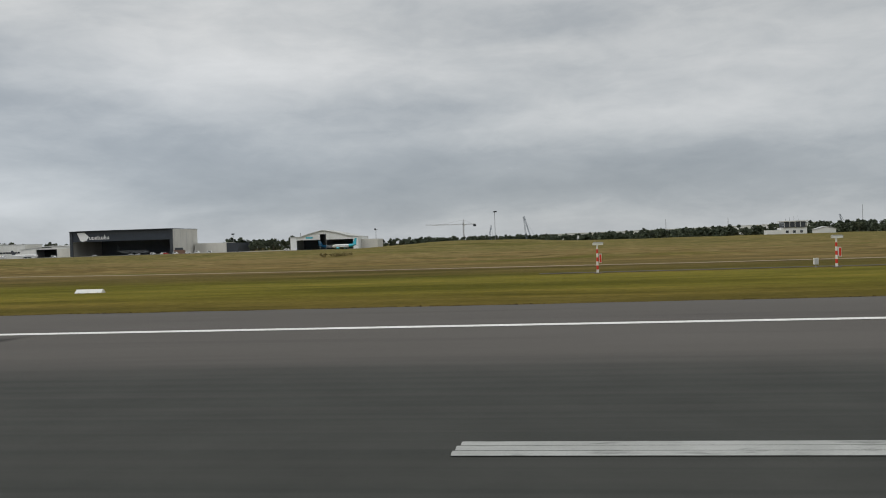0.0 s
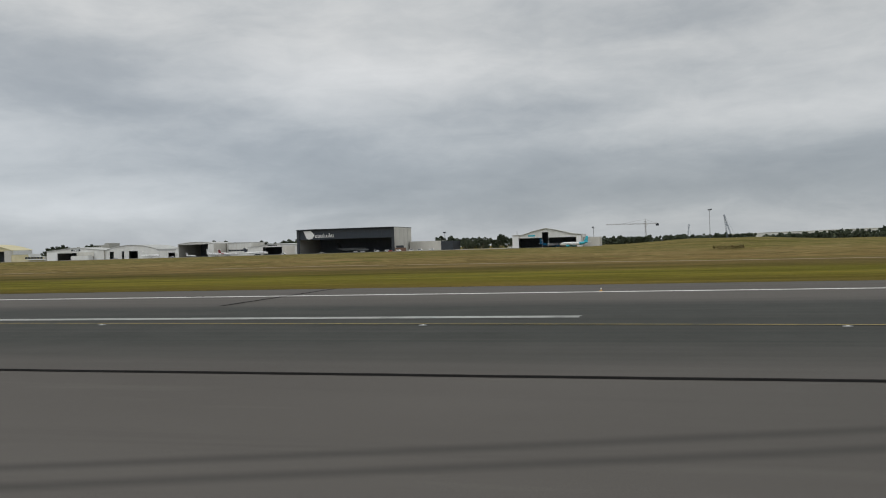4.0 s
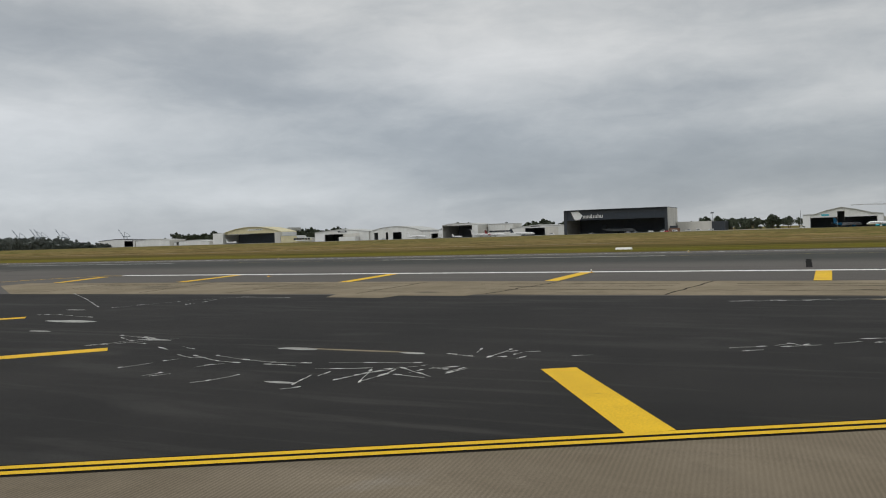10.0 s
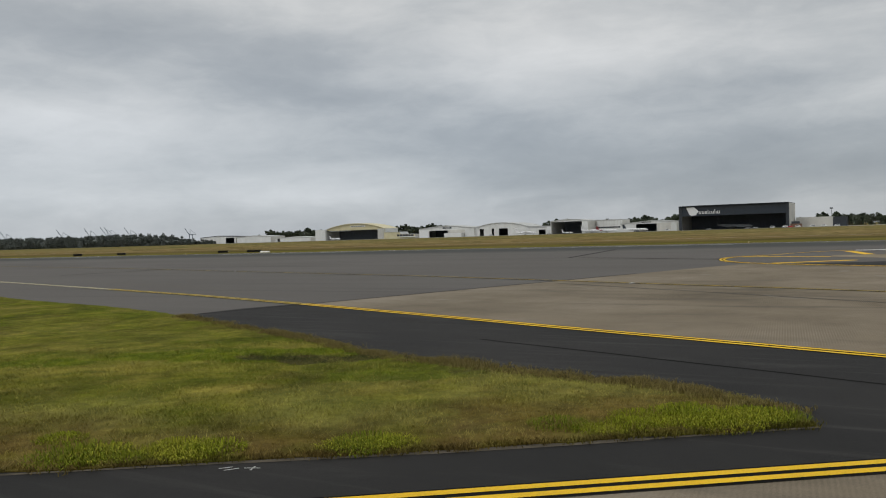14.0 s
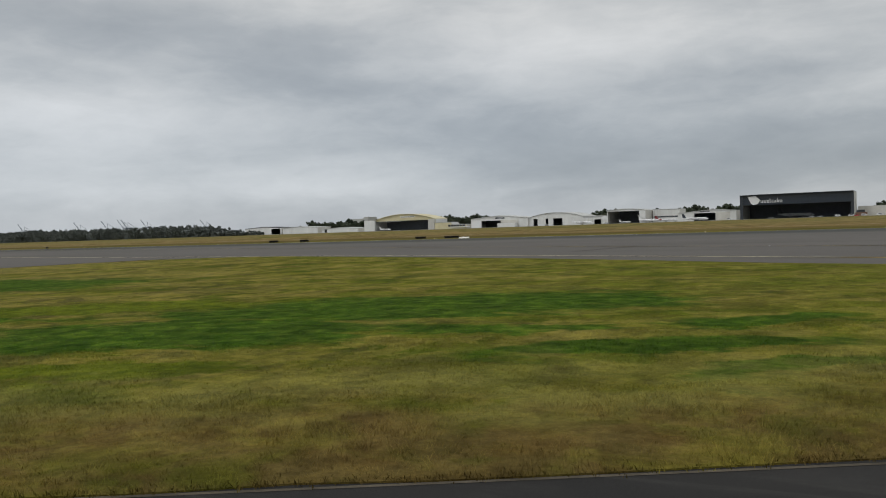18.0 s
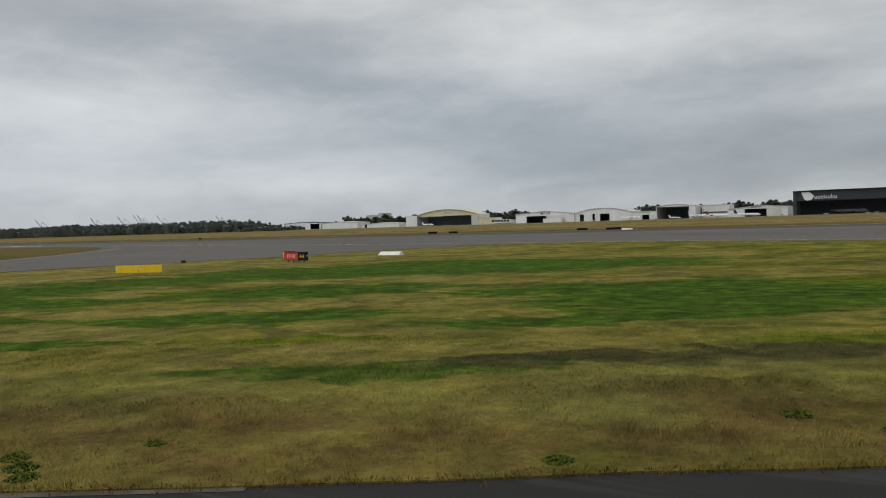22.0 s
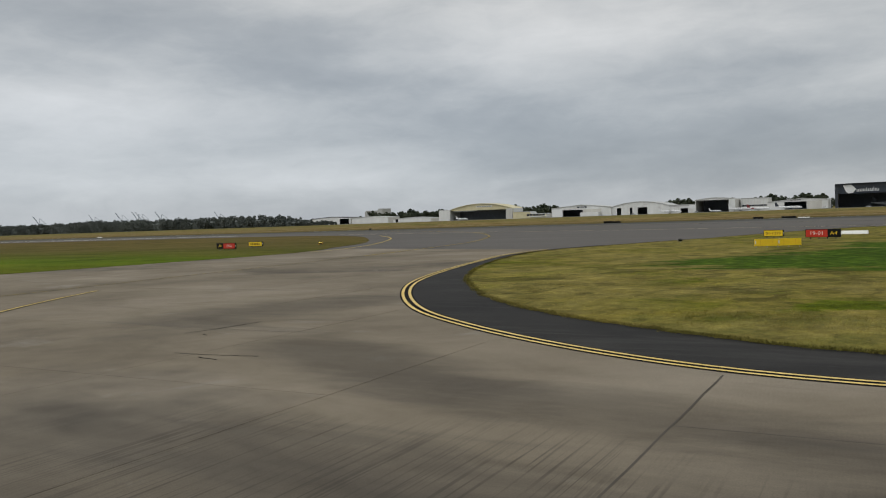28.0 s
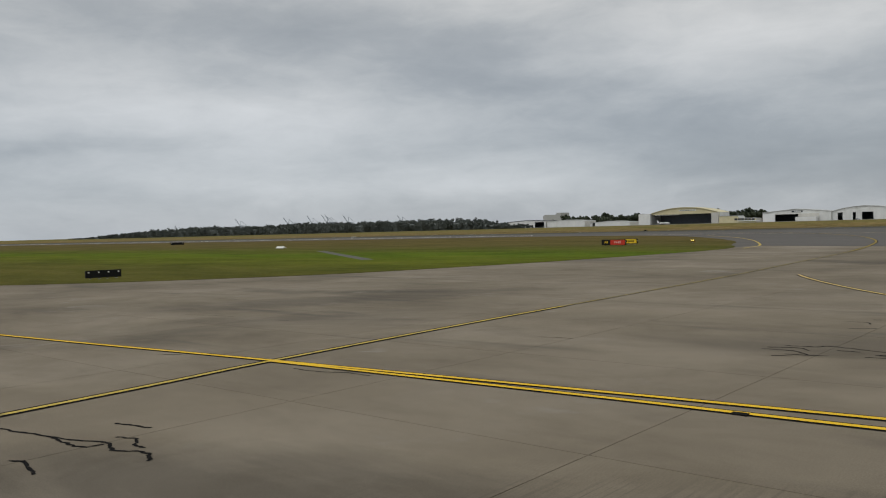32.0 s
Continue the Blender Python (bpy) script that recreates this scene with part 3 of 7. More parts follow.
M_white = worn_paint("white_paint", (0.68, 0.68, 0.66), (0.80, 0.80, 0.78), (0.42, 0.42, 0.40), 0.64, 0.74)
M_dull_white = worn_paint("dulled_white_paint", (0.30, 0.31, 0.30), (0.42, 0.43, 0.42), (0.18, 0.19, 0.18), 0.55, 0.7)
M_dim_yellow = worn_paint("dull_thin_yellow_paint", (0.26, 0.20, 0.06), (0.36, 0.28, 0.085), (0.12, 0.11, 0.06), 0.52, 0.66)
M_yellow = worn_paint("yellow_paint", (0.63, 0.385, 0.008), (0.76, 0.48, 0.012), (0.48, 0.31, 0.02), 0.66, 0.76)
M_edge_yellow = worn_paint("weathered_yellow_paint", (0.58, 0.42, 0.12), (0.72, 0.54, 0.19), (0.36, 0.28, 0.11), 0.56, 0.68)
M_pale_line = worn_paint("bleached_cream_paint", (0.44, 0.40, 0.25), (0.56, 0.51, 0.34), (0.28, 0.25, 0.16), 0.58, 0.7)
M_faded = worn_paint("faded_yellow_paint", (0.40, 0.29, 0.045), (0.52, 0.38, 0.06), (0.24, 0.19, 0.06), 0.55, 0.68)
M_tar = surface("black_tar", [(0.3, (0.007, 0.007, 0.007)), (0.7, (0.014, 0.013, 0.013))], 0.8, (1, 1, 1), 0.9, 25.0, 0.2, 0.0, spec=0.03)
M_seal = surface("grey_joint_sealant", [(0.3, (0.050, 0.043, 0.034)), (0.7, (0.085, 0.073, 0.058))], 0.8, (1, 1, 1), 0.7, 25.0, 0.2, 0.0)
M_skid = surface("tyre_mark", [(0.3, (0.060, 0.057, 0.053)), (0.7, (0.086, 0.081, 0.075))], 0.5, (0.2, 1, 1), 0.7, 25.0, 0.3, 0.0)
M_scrape = surface("white_scrape", [(0.3, (0.26, 0.26, 0.25)), (0.7, (0.46, 0.46, 0.445))], 1.5, (1, 1, 1), 0.8, 25.0, 0.3, 0.0)
M_stain = surface("soft_dark_stain", [(0.35, (0.028, 0.027, 0.026)), (0.65, (0.075, 0.071, 0.067))], 1.6, (1, 0.3, 1), 0.8, 25.0, 0.3, 0.0)
M_track = surface("bare_tan_track", [(0.3, (0.22, 0.175, 0.115)), (0.7, (0.32, 0.26, 0.18))], 0.2, (0.3, 1, 1), 0.95, 10.0, 0.35, 0.2)

# ---- the ground: one sheet to the horizon ----
bm = bmesh.new()
xs = [-5500, -3000, -1800, -900, -450, 0, 400, 900, 1800, 3000, 5500]
ys = [-4000, -1500, -500, -200, -88, -44, 0, 44, 88, 200, 396, 700, 1100, 1800, 3000, 5500]
grid = [[bm.verts.new((x, y, ground_z(y) - 0.02)) for y in ys] for x in xs]
for i in range(len(xs) - 1):
    for j in range(len(ys) - 1):
        bm.faces.new((grid[i][j], grid[i + 1][j], grid[i + 1][j + 1], grid[i][j + 1]))
tagged(part("ground", bm, M_field), "dry olive and tan mown airfield grass", "ground", kind="structure")

# a low overgrown bank in front of the trees
bm = bmesh.new()
cols = []
rnd = random.Random(5)
for i in range(61):
    x = -150 + i * 12
    top = (4.6 - 3.0 * min(1, max(0, (x + 20) / 45))) * min(1, max(0, (x + 150) / 90)) * (0.86 + 0.2 * noise.noise((x * 0.02, 3, 0))) + 0.02
    cols.append([bm.verts.new((x, y + 6 * noise.noise((x * 0.03, y, 0)), -0.5 + top * k + 0.4 * noise.noise((x * 0.07, y * 0.1, 1)) * k)) for y, k in ((500, 0), (520, 0.45), (545, 0.8), (580, 1), (640, 1.05), (700, 0.6), (740, 0))])
for a, b in zip(cols, cols[1:]):
    for j in range(6):
        bm.faces.new((a[j], b[j], b[j + 1], a[j + 1]))
tagged(part("grass_bank", bm, M_field, smooth=True), "low overgrown grassy bank beyond the runway", "bank", kind="structure")

EXITS = [(-2200, -29.9), (-2200, -300), (60, -300), (200, -29.9)]
# the runway's grass edges wander a little
rnd = random.Random(2)
edge = [(x, 36.3 + rnd.uniform(-0.22, 0.22)) for x in range(300, -1000, -3)]
tagged(part("runway", draped([[(-2200, -30), (900, -30), (900, 36.3)] + edge + [(-2200, 36.3)]], 0.02, 0.3), M_asphalt), "grey grooved asphalt runway with white markings", "runway", kind="structure")
taxiway = tagged(part("taxiway", draped([EXITS], 0.018, 0.3), M_asphalt), "grey asphalt rapid exit taxiway", "taxiway", kind="structure")
tagged(part("track", draped(ribbon([(-900, 152), (-400, 150), (-164, 160), (-76, 134), (-30, 126), (25, 121), (120, 122), (500, 130)], 3.2), 0.03), M_track), "bare tan vehicle track in the grass", "track", kind="structure")
tagged(part("track", draped(ribbon([(0, 96.2), (36, 96.5), (120, 92), (240, 90)], 2.6), 0.03), M_seal), "narrow sealed service track in the grass", "track", kind="structure")

# infield between the rapid exit and the crossing taxiway
IN_NEAR = [(-253.5, -96.6), (-258.4, -100.2), (-264.6, -104.3), (-288, -120.0), (-310, -133.4), (-330, -145.2), (-351, -157.0), (-364.4, -164.2), (-373.4, -168.6), (-378.8, -170.8)]
IN_TURN = [(-382.2, -171.4), (-386.4, -170.3), (-390.8, -168.0), (-395.2, -165.0), (-400.6, -159.2), (-406.8, -148.8), (-411, -137.8), (-414.2, -125.0), (-414.5, -115.0), (-410.3, -102), (-401.5, -82), (-392, -65), (-384, -58)]
IN_FAR = [(-374, -55.5), (-360, -58), (-330, -67.0), (-305.5, -77.0), (-289.6, -81.2), (-281, -84.2), (-273.3, -87.7), (-269.8, -89.2), (-266.2, -91.4), (-262.2, -92.7), (-259.3, -93.4), (-256.4, -94.1), (-254.2, -95.5)]
rnd = random.Random(4)
INFIELD = smooth_line(IN_NEAR + IN_TURN + IN_FAR + [IN_NEAR[0]], 12)[:-1]
INFIELD = [(x + rnd.uniform(-0.09, 0.09), y + rnd.uniform(-0.09, 0.09)) for x, y in INFIELD]
# the second infield, across the crossing taxiway
IN2 = [(-2200, -196), (-560, -196), (-500, -193), (-477, -187.0), (-461.6, -171.2), (-455.5, -156), (-452.2, -142), (-449.2, -123), (-449.4, -110), (-455, -95.7), (-460.5, -80.5), (-471, -64), (-484, -48), (-500, -38), (-530, -33), (-2200, -32)]
IN2 = [IN2[0]] + [(x + rnd.uniform(-0.12, 0.12), y + rnd.uniform(-0.12, 0.12)) for x, y in smooth_line(IN2[1:-1], 6)] + [IN2[-1]]
tagged(part("infield", draped([INFIELD], 0.055, 0.2), M_infield), "patchy green and straw-brown infield grass", "grass", kind="structure")
infield_far = tagged(part("infield_far", draped([IN2], 0.055, 0.2), M_infield2), "bright green infield grass between taxiways", "grass", kind="structure")
tagged(part("service_path", draped(ribbon([(-522, -115), (-505, -127), (-479, -145)], 1.5), 0.062), M_asphalt), "short grey asphalt path in the grass", "path", kind="structure")

# concrete of the exit, the crossing taxiway and the parallel taxiway
TURN_LINE = smooth_line([(-378, -173.1), (-381.2, -174.3), (-384, -174.6), (-388, -173.8), (-392.3, -171.7), (-396.8, -168.5), (-401, -164.5), (-405.2, -158.5), (-408.6, -151.8), (-411.4, -143.3), (-414.0, -133), (-416.2, -122), (-416.0, -112)], 5)
NEAR_EDGE = [(-243.5, -91.55), (-258.5, -103.2), (-264, -107.0), (-282, -119.8), (-310, -137.0), (-338, -153.0), (-352.5, -161.0), (-363.3, -166.2), (-373.3, -171.1)]
CONC = [(-161.2, -43.4), (-209.9, -71.3), (-236, -57.2), (-262.5, -42.4), (-268.2, -54.5), (-274.6, -68.5), (-279.6, -79.0), (-262.6, -84.0)] + NEAR_EDGE + TURN_LINE + [(-417, -112.5), (-432, -107.6), (-449.5, -101.5), (-452.2, -142), (-461.6, -171.2), (-477, -187), (-500, -193), (-560, -196), (-560, -290), (-130, -290), (-145, -64)]
concrete = tagged(part("concrete_pavement", draped([CONC], 0.024, 0.2), M_concrete), "brownish weathered concrete taxiway slabs", "pavement", kind="structure")
SHOULDER = [(-281, -80.5), (-279.6, -78.0), (-262.6, -84.0)] + NEAR_EDGE + TURN_LINE + [(-413.5, -104), (-404, -110), (-398, -140), (-378, -158), (-330, -135), (-290, -110), (-266, -97), (-262, -95), (-281.8, -84.0)]
tagged(part("taxiway_shoulder", draped([SHOULDER], 0.028), M_new_asphalt), "dark asphalt taxiway shoulder", "pavement", kind="structure")
ISLAND = [(-160.4, -42.8), (-209.9, -71.3), (-236, -57.2), (-260, -43.9), (-250, -40.3), (-173, -39), (-166.5, -38.5)]
tagged(part("painted_island", draped([ISLAND], 0.028), M_new_asphalt), "dark asphalt island painted with yellow bars", "pavement", kind="structure")
BAND = [(-176, -30.0), (-170.4, -30.3), (-166.6, -32.2), (-165.2, -34.8), (-166.5, -38.5), (-170.4, -40.8), (-173, -42.1), (-174.9, -38.8), (-195, -39.0), (-213.2, -39.2), (-213.4, -40.0), (-217.2, -40.0), (-217.5, -41.4), (-221.0, -41.2), (-221.5, -39.3), (-247, -40.3), (-257, -33.6), (-257, -31), (-219, -30.4), (-198, -30.8)]
old_band = tagged(part("old_concrete_strip", draped([BAND], 0.032), M_old_concrete), "pale cracked concrete strip beside the runway", "pavement", kind="structure")


# ---- painted lines ----
def paint(name, polys, material, label, dz=0.038, category="marking", group=""):
    return tagged(part(name, draped(polys, dz), material), label, category, group, "structure")


def box2(x0, x1, y0, y1):
    return [(x0, y0), (x1, y0), (x1, y1), (x0, y1)]


def bar(a, b, w, shift=0.0):
    a, b = Vector(a), Vector(b)
    n = (b - a).normalized()
    n = Vector((-n.y, n.x)) * w / 2
    return [tuple(a + n), tuple(a - n), tuple(b - n), tuple(b + n)]


paint("runway_edge_line", [box2(-2000, 850, 21.85, 22.75)], M_white, "white painted runway edge line")
paint("runway_edge_line", [box2(-255.5, -168, -22.75, -21.85)], M_white, "white painted runway edge line")
paint("runway_edge_line", [box2(-2000, -540, -22.75, -21.85)], M_white, "white painted runway edge line")
for k in range(-14, 10):
    x = -1.45 + k * 59.8
    # three worn passes of the brush make each stripe
    paint("centreline_stripe", [box2(x, x + 30.1, -0.45, -0.17), box2(x + 0.04, x + 30.1, -0.15, 0.15), box2(x + 0.1, x + 30.15, 0.17, 0.45)], M_dull_white, "white runway centreline stripe", group="centreline stripes")


line_step = [0]


def step():
    """Each line lies a little above the one before."""
    line_step[0] += 1
    return 0.0004 * line_step[0]


def double_line(name, pts, material=M_yellow, border=True, gap=0.36, width=0.2):
    e = step()
    if border:
        paint(name + "_border", ribbon(pts, gap + width + 0.16), M_tar, "black border under yellow taxiway lines", 0.034 + e)
    for s in (-1, 1):
        paint(name, ribbon(offset(pts, s * gap / 2), width), material, "yellow double taxiway edge line", 0.041 + e)


def single_line(name, pts, material=M_faded, border=True, width=0.18, edge=0.24):
    e = step()
    if border:
        paint(name + "_border", ribbon(pts, width + edge), M_tar, "black border under yellow taxiway line", 0.034 + e)
    paint(name, ribbon(pts, width), material, "yellow taxiway centreline", 0.041 + e)


LOOP_R = smooth_line([(-166.8, -22.3), (-163.9, -23.0), (-161.4, -24.6), (-159.5, -26.7), (-158.4, -28.6), (-157.5, -31.0), (-157.0, -34.1), (-157.2, -37.0), (-157.9, -39.5), (-158.9, -41.2), (-160.4, -42.7)], 4)
LOOP_L = smooth_line([(-262.0, -42.3), (-264.2, -40.0), (-265.4, -37.0), (-265.6, -34.0), (-264.7, -31.8), (-262.3, -29.6)], 4)
double_line("island_line", LOOP_R + [(-162, -43.6), (-176.6, -52.2), (-192.8, -61.4), (-209.9, -71.05), (-222, -64.2), (-235.1, -57.2), (-248.3, -50.1), (-260, -43.6)] + LOOP_L, gap=0.32, width=0.19)
paint("island_line", ribbon([(-262.3, -29.6), (-261.0, -27.0), (-259.2, -24.6), (-257.4, -23.0), (-255.5, -22.3)], 0.25), M_yellow, "yellow painted island edge line")
for a, b, w in (((-173.5, -50.3), (-177.2, -44.35), 0.88), ((-186.6, -57.6), (-190.25, -51.75), 0.88), ((-199.2, -64.7), (-202.5, -59.2), 0.88), ((-161.8, -42.6), (-166.4, -38.3), 0.8),
                ((-222, -64.2), (-217.4, -59.3), 0.8), ((-235.1, -57.2), (-230.4, -52.1), 0.8), ((-248.3, -50.2), (-243.6, -45.1), 0.8), ((-260.6, -42.6), (-254.8, -39.3), 0.8),
                ((-168.5, -30.5), (-167.3, -22.7), 0.9), ((-181.8, -30.6), (-181.9, -22.7), 0.9), ((-196.9, -30.6), (-196.9, -22.7), 0.9), ((-211.9, -30.4), (-211.8, -22.7), 0.9), ((-226.4, -30.8), (-226.9, -22.8), 0.9),
                ((-241.2, -30.3), (-241.8, -22.8), 0.9), ((-254.1, -30.6), (-256.0, -24.0), 0.9), ((-264.4, -32.0), (-257.0, -33.9), 0.6), ((-165.0, -33.6), (-157.6, -31.1), 0.6)):
    paint("chevron_bar", [bar(a, b, w)], M_yellow, "solid yellow painted bar", group="yellow bars of the painted island")

FAR_EDGE = smooth_line([(-303, -70.2), (-327, -63.1), (-343.6, -58.9), (-372.2, -54.6), (-414, -49.5), (-460, -40), (-500, -34)], 5)
double_line("exit_edge_line", [(-303, -70.2), (-291, -73.8), (-279.1, -78.0)], M_faded, True, 0.34, 0.19)
double_line("exit_edge_line", [(-279.1, -78.0), (-270.8, -81.1), (-262.7, -84.25), (-253.3, -87.7), (-243.5, -91.55), (-250.5, -97.4), (-258.5, -103.2), (-264, -107.0), (-273, -113.5), (-282, -119.8), (-296, -128.5), (-310, -137.0), (-324, -145.1), (-338, -153.0)], M_yellow, True, 0.34, 0.19)
double_line("exit_edge_line", FAR_EDGE, M_pale_line, True, 0.34, 0.19)
double_line("exit_edge_line", [(-338, -153.0)] + NEAR_EDGE[6:] + TURN_LINE, M_edge_yellow, True, 0.33, 0.14)
EXIT_MID = smooth_line([(-180, -99.5), (-205, -89), (-223.4, -81.0), (-231, -77.6), (-251.4, -68.8), (-266, -63.3), (-285, -56.2)], 5)
single_line("exit_centreline", EXIT_MID[:21], M_yellow, True, 0.16)
single_line("exit_centreline", EXIT_MID[20:], M_faded, True, 0.15)
single_line("exit_centreline", smooth_line([(-285, -56.2), (-311.4, -48.2), (-336.3, -40.9), (-390, -28), (-450, -15), (-520, -5)], 5), M_dim_yellow)
single_line("lead_line", smooth_line([(30, -13), (-10, -9), (-29.5, -7.0), (-44.3, -5.9), (-60, -4.55), (-73.2, -3.8), (-84.3, -3.15), (-102.9, -2.3), (-132.8, -1.2), (-180, -0.7), (-260, -0.6)], 4), M_dim_yellow, False, 0.14)
TURN = smooth_line([(-372, -199), (-385, -195.5), (-397.6, -189.7), (-403.4, -186.3), (-410.4, -181.0), (-415.4, -175.8), (-421.0, -168.2), (-425.6, -160.0), (-428.2, -152.5), (-429.7, -145), (-430.8, -136)], 6)
single_line("turning_line", TURN[:31], M_yellow)
single_line("turning_line", TURN[30:43], M_edge_yellow, True, 0.15)
CROSSING = smooth_line([(-424, -235), (-426.4, -206), (-427.2, -198.8), (-428.0, -186.7), (-429.0, -164), (-430.4, -146), (-432.4, -122), (-435.6, -100), (-440, -80), (-448.4, -59), (-465, -36), (-500, -14)], 5)
single_line("crossing_centreline", CROSSING[:17], M_faded)
single_line("crossing_centreline", CROSSING[16:31], M_dim_yellow, True, 0.12, 0.12)
single_line("crossing_centreline", CROSSING[30:], M_faded)
single_line("parallel_line", smooth_line([(-520, -207), (-470, -203.2), (-441, -200.5), (-427.2, -198.9), (-412.5, -197.3), (-406.2, -196.9), (-395, -197.2), (-375, -200)], 4), M_yellow, True, 0.17, 0.15)
single_line("parallel_line", smooth_line([(-427.2, -199.0), (-420.1, -198.5), (-414.9, -198.2), (-407.8, -198.0), (-395, -199.2), (-375, -206)], 4), M_yellow, True, 0.17, 0.15)
single_line("island_corner_line", smooth_line([(-447.2, -112), (-448.6, -103), (-452, -93), (-458.4, -78), (-467.5, -61.5), (-480, -46)], 4), M_faded, False, 0.3)


# ---- joints, tar and marks on the asphalt ----
def wander(a, b, n, amp, seed):
    r = random.Random(seed)
    a, b = Vector(a), Vector(b)
    t = (b - a)
    nrm = Vector((-t.y, t.x)).normalized()
    return [tuple(a + t * i / n + nrm * (r.uniform(-amp, amp) if 0 < i < n else 0)) for i in range(n + 1)]


def tar(a, b, width=0.2, amp=0.04, n=None, seed=1, material=None, dz=0.032, name="tar_joint", label="black tar-filled joint"):
    n = n or max(2, int((Vector(b) - Vector(a)).length / 1.5))
    return paint(name, ribbon(wander(a, b, n, amp, seed), width), material or M_tar, label, dz, "joint")


tar((-168.0, -13.9), (200, -13.9), 0.32, 0.03, 160, 3)
tar((-168.2, -21.3), (-168.0, -13.9), 0.5, 0.06, 6, 4)
tar((-108.1, -14), (-107.8, -25.4), 0.55, 0.06, 8, 5)
tar((-107.8, -25.4), (-106.6, -29.5), 0.6, 0.06, 4, 6)
tar((-112.2, -13.8), (-111.8, -8.6), 0.5, 0.05, 4, 7)
tar((-113.0, 10.2), (-116.5, 36.2), 0.35, 0.06, 14, 8)
tar((-197.8, -19.3), (-198.1, -9.3), 0.4, 0.05, 6, 9)
tar((-282.2, -29.6), (-283.0, -10), 0.35, 0.05, 8, 10)
tar((-281, -29.7), (-265.9, -35.6), 0.3, 0.05, 8, 11)
tar((-330.6, -53.8), (-326.5, -44), 0.3, 0.05, 6, 12)
tar((-281.8, -84.2), (-268.2, -54.5), 0.16, 0.03, 24, 13)
tar((-264.2, -87.7), (-246.9, -94.3), 0.12, 0.03, 14, 14)
tar((-161.2, -43.3), (-156.8, -48.3), 0.3, 0.05, 5, 15)
tar((-156.8, -48.3), (-145, -64), 0.3, 0.05, 10, 16)
tar((-168.5, -21.0), (-168.0, -13.6), 0.7, 0.14, 14, 42, M_stain, 0.0312, "tar_patch", "dark stained patch on the asphalt")
for i in range(5):
    x = -153.2 + i * 0.78
    paint("tar_spot", [[(x + 0.2 * math.cos(k) * (1 + 0.3 * math.sin(3 * k + i)), -33.5 + 0.13 * math.sin(k)) for k in (0, 0.9, 1.8, 2.7, 3.6, 4.5, 5.4)]], M_tar, "small black tar spot on asphalt", 0.031, "joint")

# tar-sealed cracks on the concrete
def squiggle(pts, width, seed, name="sealed_crack"):
    r = random.Random(seed)
    line = smooth_line(pts, 5)
    line = [(x + r.uniform(-0.022, 0.022), y + r.uniform(-0.03, 0.03)) for x, y in line]
    polys = ribbon(line, width)
    polys = [[(px + r.uniform(-0.015, 0.015), py + r.uniform(-0.015, 0.015)) for px, py in q] for q in polys]
    return paint(name, polys, M_tar, "black tar-sealed crack in concrete", 0.036 + 0.0002 * (seed % 9), "crack")


# cracks round the old strip and in the painted island
rnd = random.Random(12)
for k in range(9):
    x = -176 - k * 8.8
    tar((x, -30.8), (x + rnd.uniform(-1.6, 1.6), -39), 0.12, 0.10, 9, 60 + k, M_tar, 0.036, "crack", "dark open crack in old concrete")
for k, y in enumerate((-32.3, -34.0, -36.2)):
    for j in range(5):
        x = -172 - j * 16
        tar((x, y), (x - rnd.uniform(9, 15), y + rnd.uniform(-0.5, 0.5)), 0.15, 0.14, 16, 80 + 5 * k + j, M_tar, 0.036, "crack", "dark open crack in old concrete")
for k, pts in enumerate([[(-170.63, -32.41), (-170.67, -34.94), (-170.79, -37.13), (-170.98, -38.44), (-170.88, -39.83), (-170.39, -40.81)], [(-174.22, -38.61), (-173.02, -38.71), (-171.04, -39.17)], [(-171.05, -38.20), (-170.51, -36.40), (-168.86, -38.16), (-167.82, -39.38)], [(-170.63, -32.41), (-167.67, -33.05), (-165.17, -34.40)], [(-188.17, -34.74), (-179.99, -32.70), (-175.09, -31.15)], [(-196.14, -36.46), (-189.65, -34.45), (-183.07, -31.16)], [(-179.31, -35.79), (-177.87, -33.89), (-175.02, -31.35)], [(-178.37, -34.84), (-177.10, -32.89), (-174.90, -33.65)]]):
    squiggle(pts, 0.15, 640 + k, "crack")
squiggle([(-165.17, -34.40), (-164.84, -36.41), (-164.12, -38.08), (-163.04, -39.93), (-161.71, -41.62)], 0.14, 655, "crack")

# white scrapes where paint was ground away
SCRAPES = [[(-188.4, -46.2), (-186.5, -44.9), (-184.6, -43.5), (-182.4, -42.5), (-180.0, -41.5), (-178.5, -40.4)], [(-188.6, -46.4), (-186.4, -46.4), (-184.6, -46.5)], [(-184.3, -46.2), (-183.5, -46.5)], [(-188.7, -43.5), (-187.7, -44.3), (-186.6, -44.6)], [(-192.7, -44.0), (-192.0, -45.0), (-191.5, -45.2), (-190.5, -45.2), (-189.0, -45.4)], [(-189.9, -44.2), (-189.0, -45.7), (-188.5, -46.4)], [(-188.5, -46.4), (-188.7, -47.3), (-189.0, -47.9), (-189.1, -48.7), (-189.2, -49.3), (-189.5, -49.6), (-190.1, -49.8)]]
